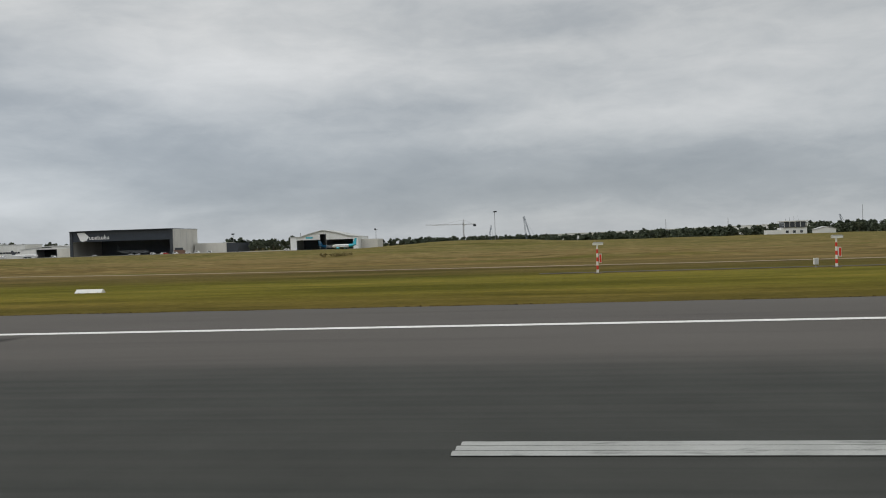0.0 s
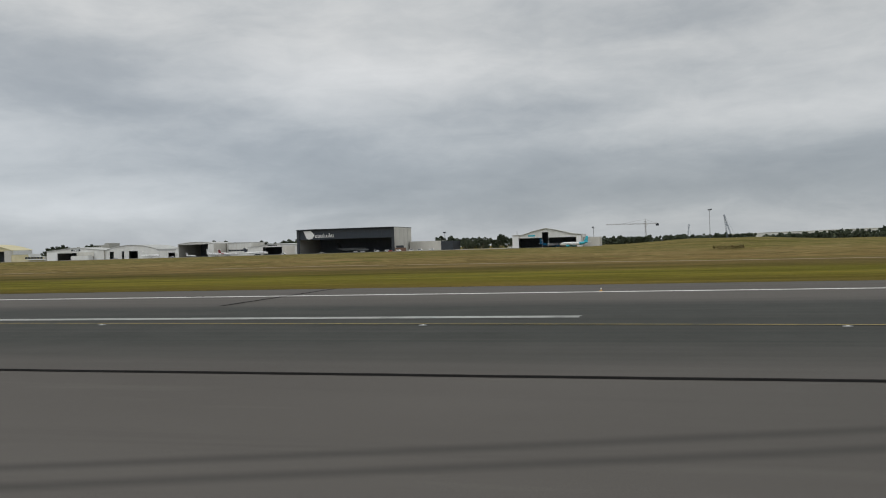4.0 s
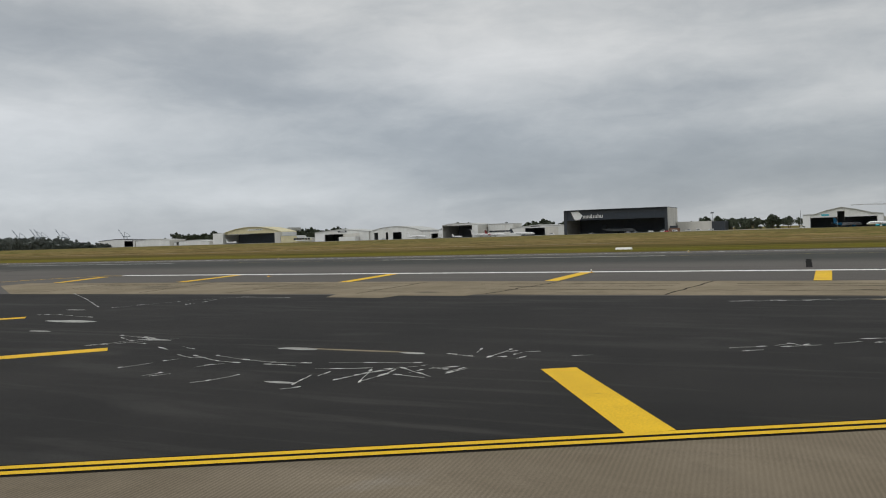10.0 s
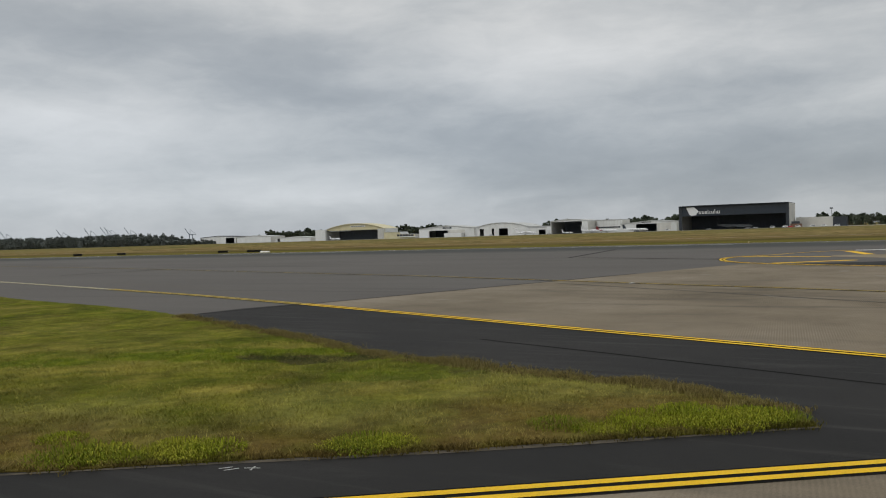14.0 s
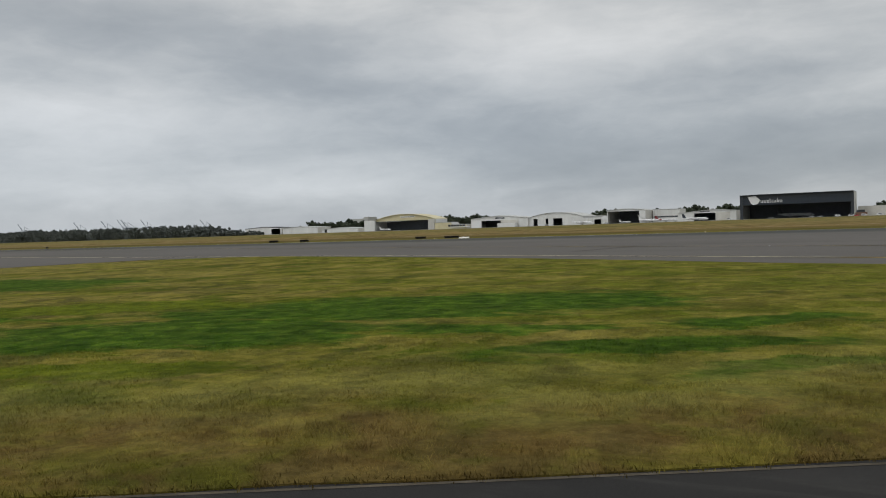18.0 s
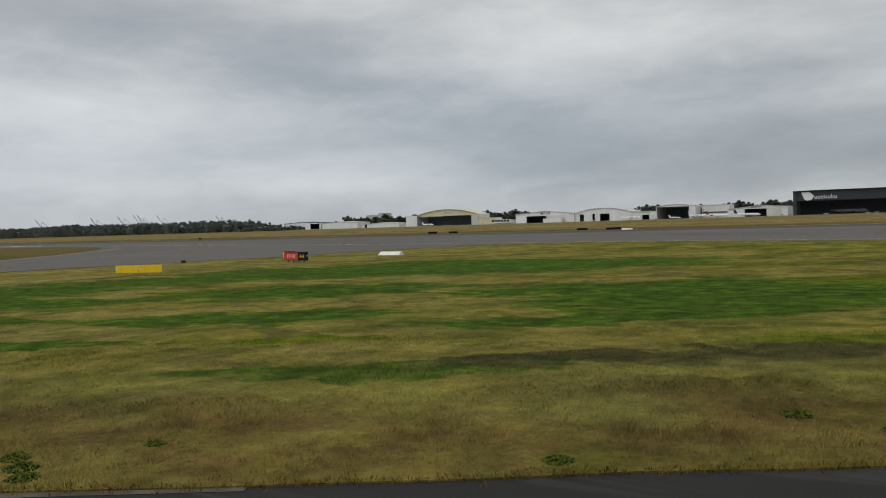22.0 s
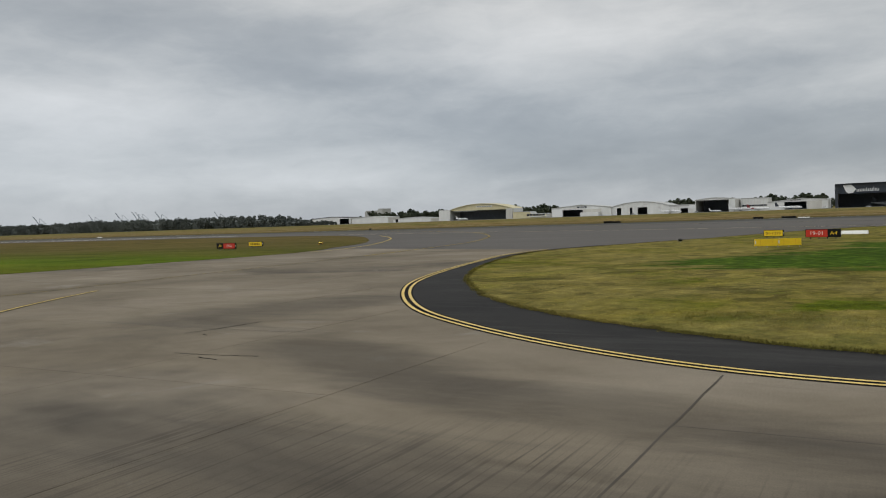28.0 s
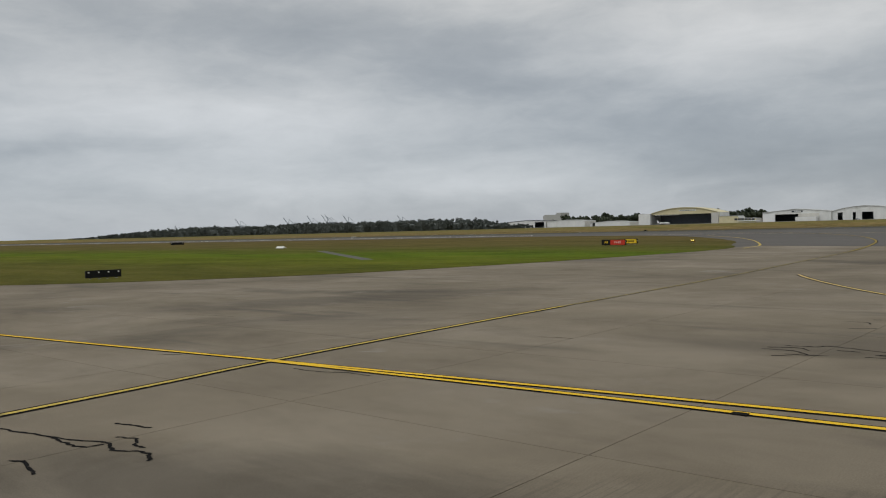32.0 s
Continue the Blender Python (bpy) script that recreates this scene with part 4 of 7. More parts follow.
SCRAPES += [[(-191.9, -41.2), (-191.2, -41.9)], [(-190.5, -48.9), (-190.1, -49.0), (-189.9, -48.8), (-189.2, -49.5)], [(-199.0, -55.0), (-198.2, -54.6)], [(-198.7, -55.6), (-198.0, -55.1)], [(-197.6, -54.5), (-196.6, -53.9)], [(-196.5, -53.7), (-195.8, -53.2)], [(-195.6, -52.6), (-194.0, -51.7)], [(-195.2, -53.3), (-193.8, -52.3)], [(-200.6, -41.7), (-196.2, -40.7), (-194.3, -40.3)], [(-200.3, -42.0), (-198.6, -41.5), (-195.6, -41.3)]]
SCRAPES += [[(-219.03, -58.87), (-218.10, -58.12), (-217.58, -57.19), (-216.83, -56.70)], [(-219.31, -56.93), (-218.21, -57.49)], [(-218.00, -57.77), (-217.09, -57.99)], [(-218.59, -56.52), (-217.56, -56.93)], [(-215.92, -58.58), (-215.12, -58.98)], [(-213.66, -60.79), (-213.51, -60.27)], [(-214.10, -59.71), (-213.34, -60.04), (-212.92, -59.95)], [(-215.22, -58.28), (-214.54, -58.57)], [(-213.47, -59.69), (-212.08, -60.35), (-211.20, -60.49)], [(-211.95, -61.45), (-211.79, -60.97), (-211.51, -60.68)], [(-212.78, -59.53), (-211.44, -59.96), (-210.22, -60.19), (-209.12, -60.04)], [(-210.38, -60.51), (-209.14, -60.48)], [(-212.10, -62.76), (-211.84, -62.25)], [(-214.04, -61.97), (-213.74, -61.22)], [(-210.44, -63.29), (-210.15, -62.86), (-209.94, -62.10)]]
SCRAPES += [[(-208.57, -60.81), (-207.88, -60.64), (-207.15, -60.35)], [(-207.84, -61.70), (-207.85, -60.93)], [(-208.70, -59.88), (-207.54, -59.60)], [(-207.05, -61.76), (-206.87, -61.07), (-206.70, -60.44), (-205.91, -59.63)], [(-206.42, -61.95), (-206.29, -61.01), (-206.41, -60.27)], [(-207.45, -59.58), (-206.25, -59.29)], [(-206.29, -60.14), (-205.51, -60.72), (-205.03, -61.05)], [(-205.84, -60.71), (-205.65, -60.08), (-205.10, -59.64)], [(-204.86, -60.46), (-204.66, -59.63)], [(-205.63, -59.87), (-205.12, -60.04)], [(-204.65, -57.89), (-204.42, -57.84)], [(-204.60, -56.97), (-204.43, -56.75)], [(-207.74, -63.34), (-207.45, -63.02)], [(-206.07, -57.74), (-205.18, -58.02)], [(-241.29, -39.96), (-236.49, -43.25), (-230.97, -47.37)], [(-229.83, -47.76), (-229.33, -45.97), (-228.37, -43.47), (-226.31, -41.42), (-222.95, -41.61)], [(-230.90, -51.04), (-229.90, -50.76), (-226.86, -51.48)], [(-226.63, -45.89), (-226.89, -42.99)]]
SCRAPES += [[(-204.0, -58.1), (-203.9, -57.8)], [(-204.3, -57.5), (-204.2, -56.9), (-203.9, -56.8)], [(-202.7, -57.3), (-202.2, -57.0)], [(-197.9, -54.4), (-197.5, -53.9), (-197.2, -54.2), (-197.0, -53.9)], [(-195.7, -52.6), (-194.3, -51.9)], [(-195.4, -53.3), (-194.0, -52.4)], [(-190.7, -48.1), (-190.3, -48.6)], [(-190.4, -49.4), (-189.9, -49.2)], [(-190.1, -50.2), (-189.7, -50.0)], [(-189.7, -50.0), (-189.2, -50.5), (-188.9, -50.2)], [(-188.7, -43.9), (-186.8, -44.9)], [(-192.2, -51.3), (-191.7, -51.3)]]
SCRAPES += [[(-207.1, -62.0), (-206.9, -61.2), (-206.5, -60.4)], [(-207.0, -60.5), (-206.4, -62.1)], [(-206.1, -61.0), (-205.1, -61.2)], [(-205.6, -56.6), (-205.4, -57.5)], [(-204.8, -58.0), (-204.7, -56.6)], [(-205.0, -60.5), (-204.8, -59.8)], [(-208.1, -61.5), (-207.8, -62.7)], [(-212.4, -62.9), (-212.2, -62.3)], [(-218.6, -58.4), (-217.9, -56.7)], [(-220.0, -56.4), (-216.9, -57.1)]]
M_bright_scrape = surface("bright_scrape", [(0.35, (0.42, 0.42, 0.41)), (0.65, (0.68, 0.68, 0.66))], 1.5, (1, 1, 1), 0.8, 25.0, 0.3, 0.0)
for k, pts in enumerate(SCRAPES):
    r = random.Random(260 + k)
    polys, flecks = [], []
    for p, q in zip(pts, pts[1:]):
        p, q = Vector(p), Vector(q)
        L = (q - p).length
        n = max(1, int(L / 1.4))
        for j in range(n):
            a = p.lerp(q, (j + r.uniform(0, 0.12)) / n)
            b = p.lerp(q, (j + r.uniform(0.8, 1.0)) / n)
            polys += ribbon(wander(a, b, 3, 0.025, 270 + j), r.uniform(0.025, 0.055))
        # bright chips where the line was cut deepest
        for j in range(1 + int(L / 0.8)):
            c = p.lerp(q, r.choice((r.uniform(0, 0.12), r.uniform(0.88, 1), r.random())))
            d = (q - p).normalized() * r.uniform(0.08, 0.22)
            e = Vector((-d.y, d.x)).normalized() * r.uniform(0.03, 0.09)
            flecks.append([tuple(c - d), tuple(c - d * 0.2 + e * 0.8), tuple(c + d * 0.6 + e), tuple(c + d), tuple(c + d * 0.1 - e * 0.7)])
    paint("scrape_marks", polys, M_scrape, "thin white scraped lines on dark asphalt", 0.0330 + 0.0001 * k)
    paint("scrape_chips", flecks, M_bright_scrape, "bright chips along a scraped line", 0.0390 + 0.0001 * k)
for k, (x, y, w, n) in enumerate(((-190.4, -49.4, 0.9, 9), (-188.9, -47.6, 0.7, 5), (-172, -47.4, 0.8, 3))):
    r = random.Random(200 + k)
    polys = []
    for j in range(n):
        cx, cy = x + r.gauss(0, w * 0.5), y + r.gauss(0, 0.55)
        ang = r.choice((0.02, 0.05, -0.08, 0.9, -1.0)) if n > 10 else r.uniform(-0.12, 0.05)
        L = r.uniform(0.25, 1.3)
        wd = r.uniform(0.03, 0.10)
        dx_, dy_ = math.cos(ang) * L / 2, math.sin(ang) * L / 2
        polys += ribbon(wander((cx - dx_, cy - dy_), (cx + dx_, cy + dy_), 3, 0.05, 300 + j), wd)
    paint("scrape_marks", polys, M_scrape, "thin white scraped marks on dark asphalt", 0.0325)
for k, (x, y, a, b, mat_) in enumerate(((-226.4, -53.0, 1.50, 0.42, M_scrape), (-231.1, -48.7, 0.70, 0.16, M_scrape), (-224.6, -56.0, 0.60, 0.16, M_scrape), (-211.1, -57.8, 0.75, 0.22, M_scrape), (-207.2, -57.8, 0.45, 0.16, M_scrape), (-208.3, -62.6, 0.45, 0.13, M_scrape), (-217.5, -57.1, 0.80, 0.10, M_scrape), (-209.2, -57.7, 2.1, 0.13, M_old_concrete), (-194.2, -40.6, 0.9, 0.3, M_old_concrete))):
    r = random.Random(400 + k)
    paint("worn_patch", [[(x + a * math.cos(t) * r.uniform(0.8, 1.1), y + b * math.sin(t) * r.uniform(0.75, 1.1)) for t in [i * 0.4833 for i in range(13)]]], mat_, "pale worn patch on dark asphalt", 0.0335)


for k, pts in enumerate([[(-218.2, -70.9), (-217.8, -71.0), (-217.4, -71.2)], [(-216.0, -69.8), (-215.6, -70.1), (-215.1, -70.4), (-214.5, -70.4)], [(-213.8, -71.0), (-213.5, -71.2), (-213.2, -71.2), (-212.8, -70.7)], [(-213.6, -71.2), (-213.0, -71.4), (-212.6, -71.7), (-212.2, -71.8), (-211.5, -72.1)], [(-212.2, -71.9), (-212.0, -72.4), (-212.4, -72.8)]]):
    squiggle(pts, 0.100, 500 + k)
for k, pts in enumerate([[(-426.6, -206.9), (-425.2, -206.7), (-424.2, -206.5), (-423.2, -206.3), (-422.5, -206.0), (-421.9, -206.2), (-421.5, -206.0), (-421.1, -206.0), (-420.8, -206.2)], [(-423.6, -206.4), (-422.9, -206.45), (-422.5, -206.4), (-422.4, -206.1)], [(-423.7, -205.2), (-423.3, -205.1), (-422.8, -205.0)], [(-422.7, -205.7), (-422.3, -205.6), (-421.9, -205.8), (-421.6, -205.8)], [(-422.7, -207.5), (-422.4, -207.4), (-421.6, -207.6)]]):
    squiggle(pts, 0.06, 510 + k)
for k, pts in enumerate([[(-241.42, -84.38), (-241.05, -84.58), (-240.95, -84.76)], [(-241.15, -84.17), (-240.61, -84.37), (-239.64, -84.32)], [(-240.33, -83.92), (-239.77, -84.00)], [(-240.88, -83.72), (-240.61, -83.79), (-240.48, -83.97)], [(-240.31, -83.20), (-240.08, -83.32), (-239.74, -83.66)], [(-240.35, -82.97), (-239.87, -83.07)], [(-240.46, -82.58), (-240.31, -82.55), (-240.03, -82.81)], [(-239.97, -82.43), (-239.81, -82.68), (-239.50, -82.82), (-239.27, -82.78)], [(-240.05, -81.73), (-239.35, -81.90)], [(-239.60, -82.38), (-239.07, -82.36)], [(-238.89, -82.28), (-238.53, -82.25)], [(-239.14, -82.51), (-238.49, -82.60)], [(-239.28, -83.23), (-238.98, -83.10)], [(-238.88, -83.04), (-238.50, -82.88)], [(-238.13, -83.02), (-237.64, -82.80)], [(-239.09, -83.53), (-238.61, -83.55)]]):
    squiggle(pts, 0.075, 520 + k)
for k, pts in enumerate([[(-238.46, -83.41), (-237.79, -83.42), (-237.41, -83.59)], [(-238.46, -83.69), (-238.11, -83.71)], [(-237.94, -83.75), (-237.55, -83.68)], [(-238.15, -84.15), (-237.67, -84.08)], [(-237.53, -84.34), (-237.29, -84.19), (-236.75, -84.25)], [(-236.99, -84.97), (-236.69, -85.03), (-236.36, -85.19)], [(-236.59, -85.73), (-236.14, -85.80)], [(-236.28, -85.70), (-236.09, -85.55)], [(-235.17, -86.40), (-235.36, -86.02), (-235.56, -85.65), (-235.80, -85.53), (-235.50, -85.30)], [(-236.39, -84.76), (-235.99, -84.74), (-235.57, -84.52)], [(-235.85, -84.34), (-235.64, -84.37)], [(-235.51, -84.76), (-235.31, -84.70)], [(-236.32, -84.99), (-236.02, -84.96), (-235.65, -84.98)], [(-235.57, -85.01), (-235.49, -84.99)], [(-235.20, -85.12), (-234.92, -85.10)], [(-235.13, -84.68), (-234.98, -84.99), (-234.68, -85.28), (-234.56, -85.32)], [(-234.66, -85.47), (-234.45, -85.56)]]):
    squiggle(pts, 0.085, 540 + k)
for k, pts in enumerate([[(-235.75, -84.18), (-235.54, -84.11), (-235.33, -83.85), (-234.94, -83.38)], [(-234.90, -83.88), (-234.59, -83.42)], [(-233.98, -84.32), (-233.72, -84.42), (-233.48, -84.54), (-233.19, -84.57), (-233.00, -84.39)], [(-232.91, -84.87), (-232.76, -85.18), (-232.45, -85.47)], [(-234.09, -85.51), (-233.96, -85.52), (-233.99, -85.63)], [(-234.95, -86.04), (-234.78, -86.15)], [(-234.79, -86.00), (-234.65, -86.05)], [(-234.63, -85.86), (-234.52, -85.92), (-234.52, -86.00)]]):
    squiggle(pts, 0.100, 560 + k)
for k, pts in enumerate([[(-237.19, -76.25), (-235.87, -77.24), (-234.78, -77.73), (-233.94, -78.23)], [(-237.91, -68.43), (-236.93, -69.58), (-235.73, -69.92), (-234.07, -70.34)], [(-235.17, -71.32), (-233.72, -71.37)], [(-230.58, -72.81), (-229.95, -73.63), (-228.91, -74.08), (-228.0, -74.65)], [(-229.58, -72.34), (-229.05, -72.53), (-228.25, -72.96), (-227.07, -73.66), (-226.71, -73.4)], [(-248.47, -62.28), (-246.96, -62.97)]]):
    squiggle(pts, 0.075, 580 + k)
for k, pts in enumerate([[(-417.06, -190.50), (-416.20, -190.49), (-415.72, -190.95)], [(-416.99, -190.11), (-416.24, -189.92), (-415.88, -190.29)], [(-416.44, -191.48), (-415.97, -191.33)], [(-416.21, -191.11), (-415.26, -190.91)], [(-416.68, -189.61), (-415.89, -189.47), (-415.73, -189.22), (-414.81, -189.43), (-413.53, -189.90), (-412.39, -189.87), (-411.71, -189.77), (-411.00, -189.89)], [(-415.30, -189.87), (-414.76, -189.87)], [(-414.45, -190.66), (-413.49, -190.60), (-412.74, -190.57), (-412.18, -190.79)], [(-414.31, -190.34), (-414.03, -190.06), (-413.48, -190.14), (-412.56, -190.24), (-411.88, -190.14), (-410.75, -190.34), (-410.17, -190.16), (-409.44, -190.43), (-408.50, -190.36), (-407.96, -190.31), (-407.17, -190.47), (-406.26, -190.46)], [(-414.23, -190.30), (-413.38, -190.30)]]):
    squiggle(pts, 0.060, 600 + k)
for k, pts in enumerate([[(-410.25, -189.88), (-409.75, -189.84), (-409.46, -189.97), (-408.89, -189.97)], [(-410.47, -191.07), (-409.90, -191.01)], [(-409.66, -191.26), (-408.79, -191.08)], [(-416.83, -183.42), (-416.21, -183.29), (-415.97, -183.76)], [(-416.24, -185.17), (-415.54, -184.83)], [(-416.22, -182.43), (-415.32, -182.41)], [(-405.92, -190.13), (-405.51, -190.14), (-404.99, -190.19)], [(-410.74, -191.07), (-410.67, -191.12)]]):
    squiggle(pts, 0.060, 620 + k)
for k, pts in enumerate([[(-402.2, -176.1), (-400.8, -176.0), (-399.4, -175.8)], [(-401.0, -176.4), (-400.1, -176.6)], [(-405.2, -172.8), (-404.9, -171.6), (-404.7, -169.6)], [(-404.4, -172.8), (-404.0, -173.0)], [(-441.1, -192.9), (-439.8, -192.5), (-438.4, -192.3)], [(-423.6, -191.4), (-422.5, -191.2)], [(-425.7, -199.4), (-424.9, -199.4), (-424.0, -199.1), (-423.2, -199.1)], [(-431.1, -200.0), (-430.5, -199.6)], [(-435.2, -192.5), (-434.8, -191.9)]]):
    squiggle(pts, 0.045, 660 + k)
for k, (a, b, w) in enumerate((((-241.0, -90.2), (-233.0, -84.9), 0.04), ((-233.0, -84.9), (-222.5, -79.0), 0.035), ((-215.3, -74.4), (-210.1, -71.6), 0.04), ((-229.8, -83.2), (-229.2, -84.2), 0.03), ((-210.8, -72.0), (-209.6, -74.2), 0.03), ((-246.4, -77.8), (-244.7, -75.7), 0.05), ((-270.7, -63.5), (-250.7, -74.7), 0.22), ((-250.7, -74.7), (-239.5, -80.9), 0.16))):
    tar(a, b, w, 0.02 + w * 0.15, max(4, int((Vector(b) - Vector(a)).length / 0.8)), 680 + k, M_seal, 0.0334 + 0.0001 * k, "slab_joint", "dark sealed joint between concrete slabs")
squiggle([(-405.3, -190.12), (-404.3, -190.1), (-403.4, -190.1), (-402.6, -190.2), (-401.8, -190.3), (-401.1, -190.2), (-400.5, -190.2)], 0.05, 631)

# dusty rim where the grass meets the shoulder
M_dust = surface("dusty_rim", [(0.3, (0.060, 0.053, 0.042)), (0.7, (0.125, 0.108, 0.084))], 0.9, (1, 1, 1), 0.9, 25.0, 0.3, 0.1, spec=0.04)
rim = [(x + 0.5075 * 0.12, y - 0.8616 * 0.12) for x, y in smooth_line(IN_NEAR, 14)]
for k in range(0, len(rim) - 8, 8):
    if k % 40 != 32:
        paint("dust_rim", ribbon(rim[k:k + 9], 0.10 + 0.05 * (k % 3)), M_dust, "thin dusty rim along the shoulder", 0.0345 + 0.0001 * (k % 16 // 8))
# painted survey mark and stains
for a, b in (((-261.36, -102.68), (-261.22, -102.52)), ((-261.22, -102.72), (-261.08, -102.54)), ((-261.02, -102.50), (-260.78, -102.40)), ((-260.92, -102.36), (-260.84, -102.56))):
    paint("survey_mark", ribbon([a, b], 0.035), M_scrape, "small white sprayed survey mark", 0.037)
paint("survey_mark", ribbon(wander((-234.2, -84.6), (-233.6, -84.5), 4, 0.06, 9), 0.05), M_yellow, "small yellow sprayed survey mark", 0.037)
for k, (a, b) in enumerate((((-267.0, -106.3), (-266.5, -106.0)), ((-284.0, -117.8), (-283.3, -117.5)))):
    ring = [((a[0] + b[0]) / 2 + 0.22 * math.cos(t * 0.7), (a[1] + b[1]) / 2 + 0.14 * math.sin(t * 0.7)) for t in range(9)]
    paint("survey_mark", ribbon(ring, 0.05, True), M_scrape, "small white sprayed survey mark", 0.037)


for a, b in (((-372.02, -169.36), (-371.85, -169.29)), ((-372.02, -169.36), (-371.89, -169.59)), ((-371.46, -169.14), (-371.36, -169.09)), ((-371.05, -168.90), (-370.91, -168.84)), ((-370.50, -168.63), (-370.35, -168.57)), ((-371.54, -170.27), (-371.47, -170.27))):
    paint("survey_mark", ribbon([a, b], 0.022), M_skid, "small white sprayed survey mark", 0.037)
M_water = plain("still_rainwater", (0.035, 0.036, 0.028), 0.04, spec=0.5, var=0.05)
paint("puddle", [[(-377.0 + 0.75 * math.cos(k) * (1 + 0.25 * math.sin(3 * k)), -154.5 + 0.28 * math.sin(k) * (1 + 0.2 * math.cos(2 * k))) for k in [i * 0.3927 for i in range(16)]]], M_water, "shallow rain puddle in the infield grass", 0.062, "water")


# numerals painted on the runway
def text_mesh(body, size, extrude=0.0):
    cu = bpy.data.curves.new("lettering", "FONT")
    cu.body, cu.size, cu.extrude = body, size, extrude
    cu.align_x, cu.align_y = "CENTER", "CENTER"
    ob = bpy.data.objects.new("lettering", cu)
    scene.collection.objects.link(ob)
    dg = bpy.context.evaluated_depsgraph_get()
    me = bpy.data.meshes.new_from_object(ob.evaluated_get(dg))
    bpy.data.objects.remove(ob)
    bpy.data.curves.remove(cu)
    me.materials.clear()
    return me


me = text_mesh("4150", 0.62)
me.materials.append(M_white)
num = tagged(new("painted_number", me), "small white number painted on the asphalt", "marking", kind="structure")
num.matrix_world = pose(-99.75, -22.75, ground_z(-22.75) + 0.04, 0, 0, 180) @ Matrix.Diagonal((1.0, 0.62, 1, 1))

# ---- shapes for the far side ----
Z0 = -0.44
M_dark_steel = plain("dark_grey_steel", (0.026, 0.034, 0.047), 0.5, scale=0.3)
M_mid_steel = plain("grey_steel", (0.032, 0.038, 0.047), 0.5, scale=0.3)
M_clad = surface("off_white_cladding", [(0.3, (0.50, 0.49, 0.455)), (0.7, (0.60, 0.59, 0.55))], 0.12, (1, 1, 0.4), 0.6, 3.0, 0.18, 0.0)
M_white_wall = surface("white_cladding", [(0.3, (0.60, 0.61, 0.60)), (0.7, (0.72, 0.73, 0.72))], 0.12, (1, 1, 0.4), 0.6, 3.0, 0.15, 0.0)
M_cream = surface("cream_roof_sheet", [(0.3, (0.52, 0.47, 0.30)), (0.7, (0.64, 0.59, 0.40))], 0.1, (1, 0.4, 1), 0.55, 3.0, 0.15, 0.0)
M_roof = surface("pale_roof_sheet", [(0.3, (0.42, 0.43, 0.42)), (0.7, (0.54, 0.55, 0.54))], 0.1, (1, 0.4, 1), 0.55, 3.0, 0.15, 0.0)
M_inside = plain("dim_interior_wall", (0.15, 0.165, 0.19), 0.8, scale=0.3)
M_floor_in = plain("hangar_floor", (0.11, 0.11, 0.105), 0.6, scale=0.3)
M_black = plain("black_enamel", (0.011, 0.011, 0.011), 0.6, spec=0.12)
M_white_gloss = plain("white_gloss", (0.74, 0.75, 0.76), 0.3, var=0.04)
M_blue = plain("airline_blue", (0.02, 0.20, 0.42), 0.35)
M_teal = plain("airline_teal", (0.05, 0.42, 0.55), 0.35)
M_red = plain("airline_red", (0.45, 0.03, 0.03), 0.4)
M_maroon = plain("dull_maroon_paint", (0.22, 0.035, 0.04), 0.45)
M_glass = plain("dark_glazing", (0.03, 0.036, 0.045), 0.15, spec=0.6)
M_grey_paint = plain("light_grey_paint", (0.42, 0.43, 0.44), 0.5)
M_galv = plain("galvanised_steel", (0.25, 0.26, 0.27), 0.5, metal=0.4)
# the materials named hazy carry distance haze in their base colour
M_crane_blue = plain("hazy_crane_steel", (0.16, 0.19, 0.23), 0.7)
M_crane_warm = plain("tower_crane_steel", (0.30, 0.29, 0.28), 0.6)
M_haze = plain("hazy_grey_wall", (0.42, 0.43, 0.43), 0.8)
M_tyre = plain("tyre_rubber", (0.02, 0.02, 0.02), 0.8)
M_apron = surface("pale_apron_concrete", [(0.3, (0.26, 0.25, 0.23)), (0.7, (0.36, 0.35, 0.33))], 0.05, (1, 1, 1), 0.9, 2.0, 0.2, 0.0)


def thing(name, label, category, x=0, y=0, z=0, rz=0, group=""):
    e = new(name)
    e.matrix_world = pose(x, y, z, 0, 0, rz)
    return tagged(e, label, category, group)


def block(x0, x1, y0, y1, z0, z1, bm=None):
    bm = bm or bmesh.new()
    vs = [bm.verts.new((x, y, z)) for x in (x0, x1) for y in (y0, y1) for z in (z0, z1)]
    for f in ((0, 1, 3, 2), (4, 6, 7, 5), (0, 4, 5, 1), (2, 3, 7, 6), (0, 2, 6, 4), (1, 5, 7, 3)):
        bm.faces.new([vs[i] for i in f])
    return bm


def prism(poly, y0, y1, bm=None):
    """An outline in x, z drawn out along y."""
    bm = bm or bmesh.new()
    a = [bm.verts.new((x, y0, z)) for x, z in poly]
    b = [bm.verts.new((x, y1, z)) for x, z in poly]
    n = len(poly)
    fs = [bm.faces.new(a), bm.faces.new(list(reversed(b)))]
    for i in range(n):
        bm.faces.new((a[(i + 1) % n], a[i], b[i], b[(i + 1) % n]))
    bmesh.ops.recalc_face_normals(bm, faces=bm.faces[:])
    return bm


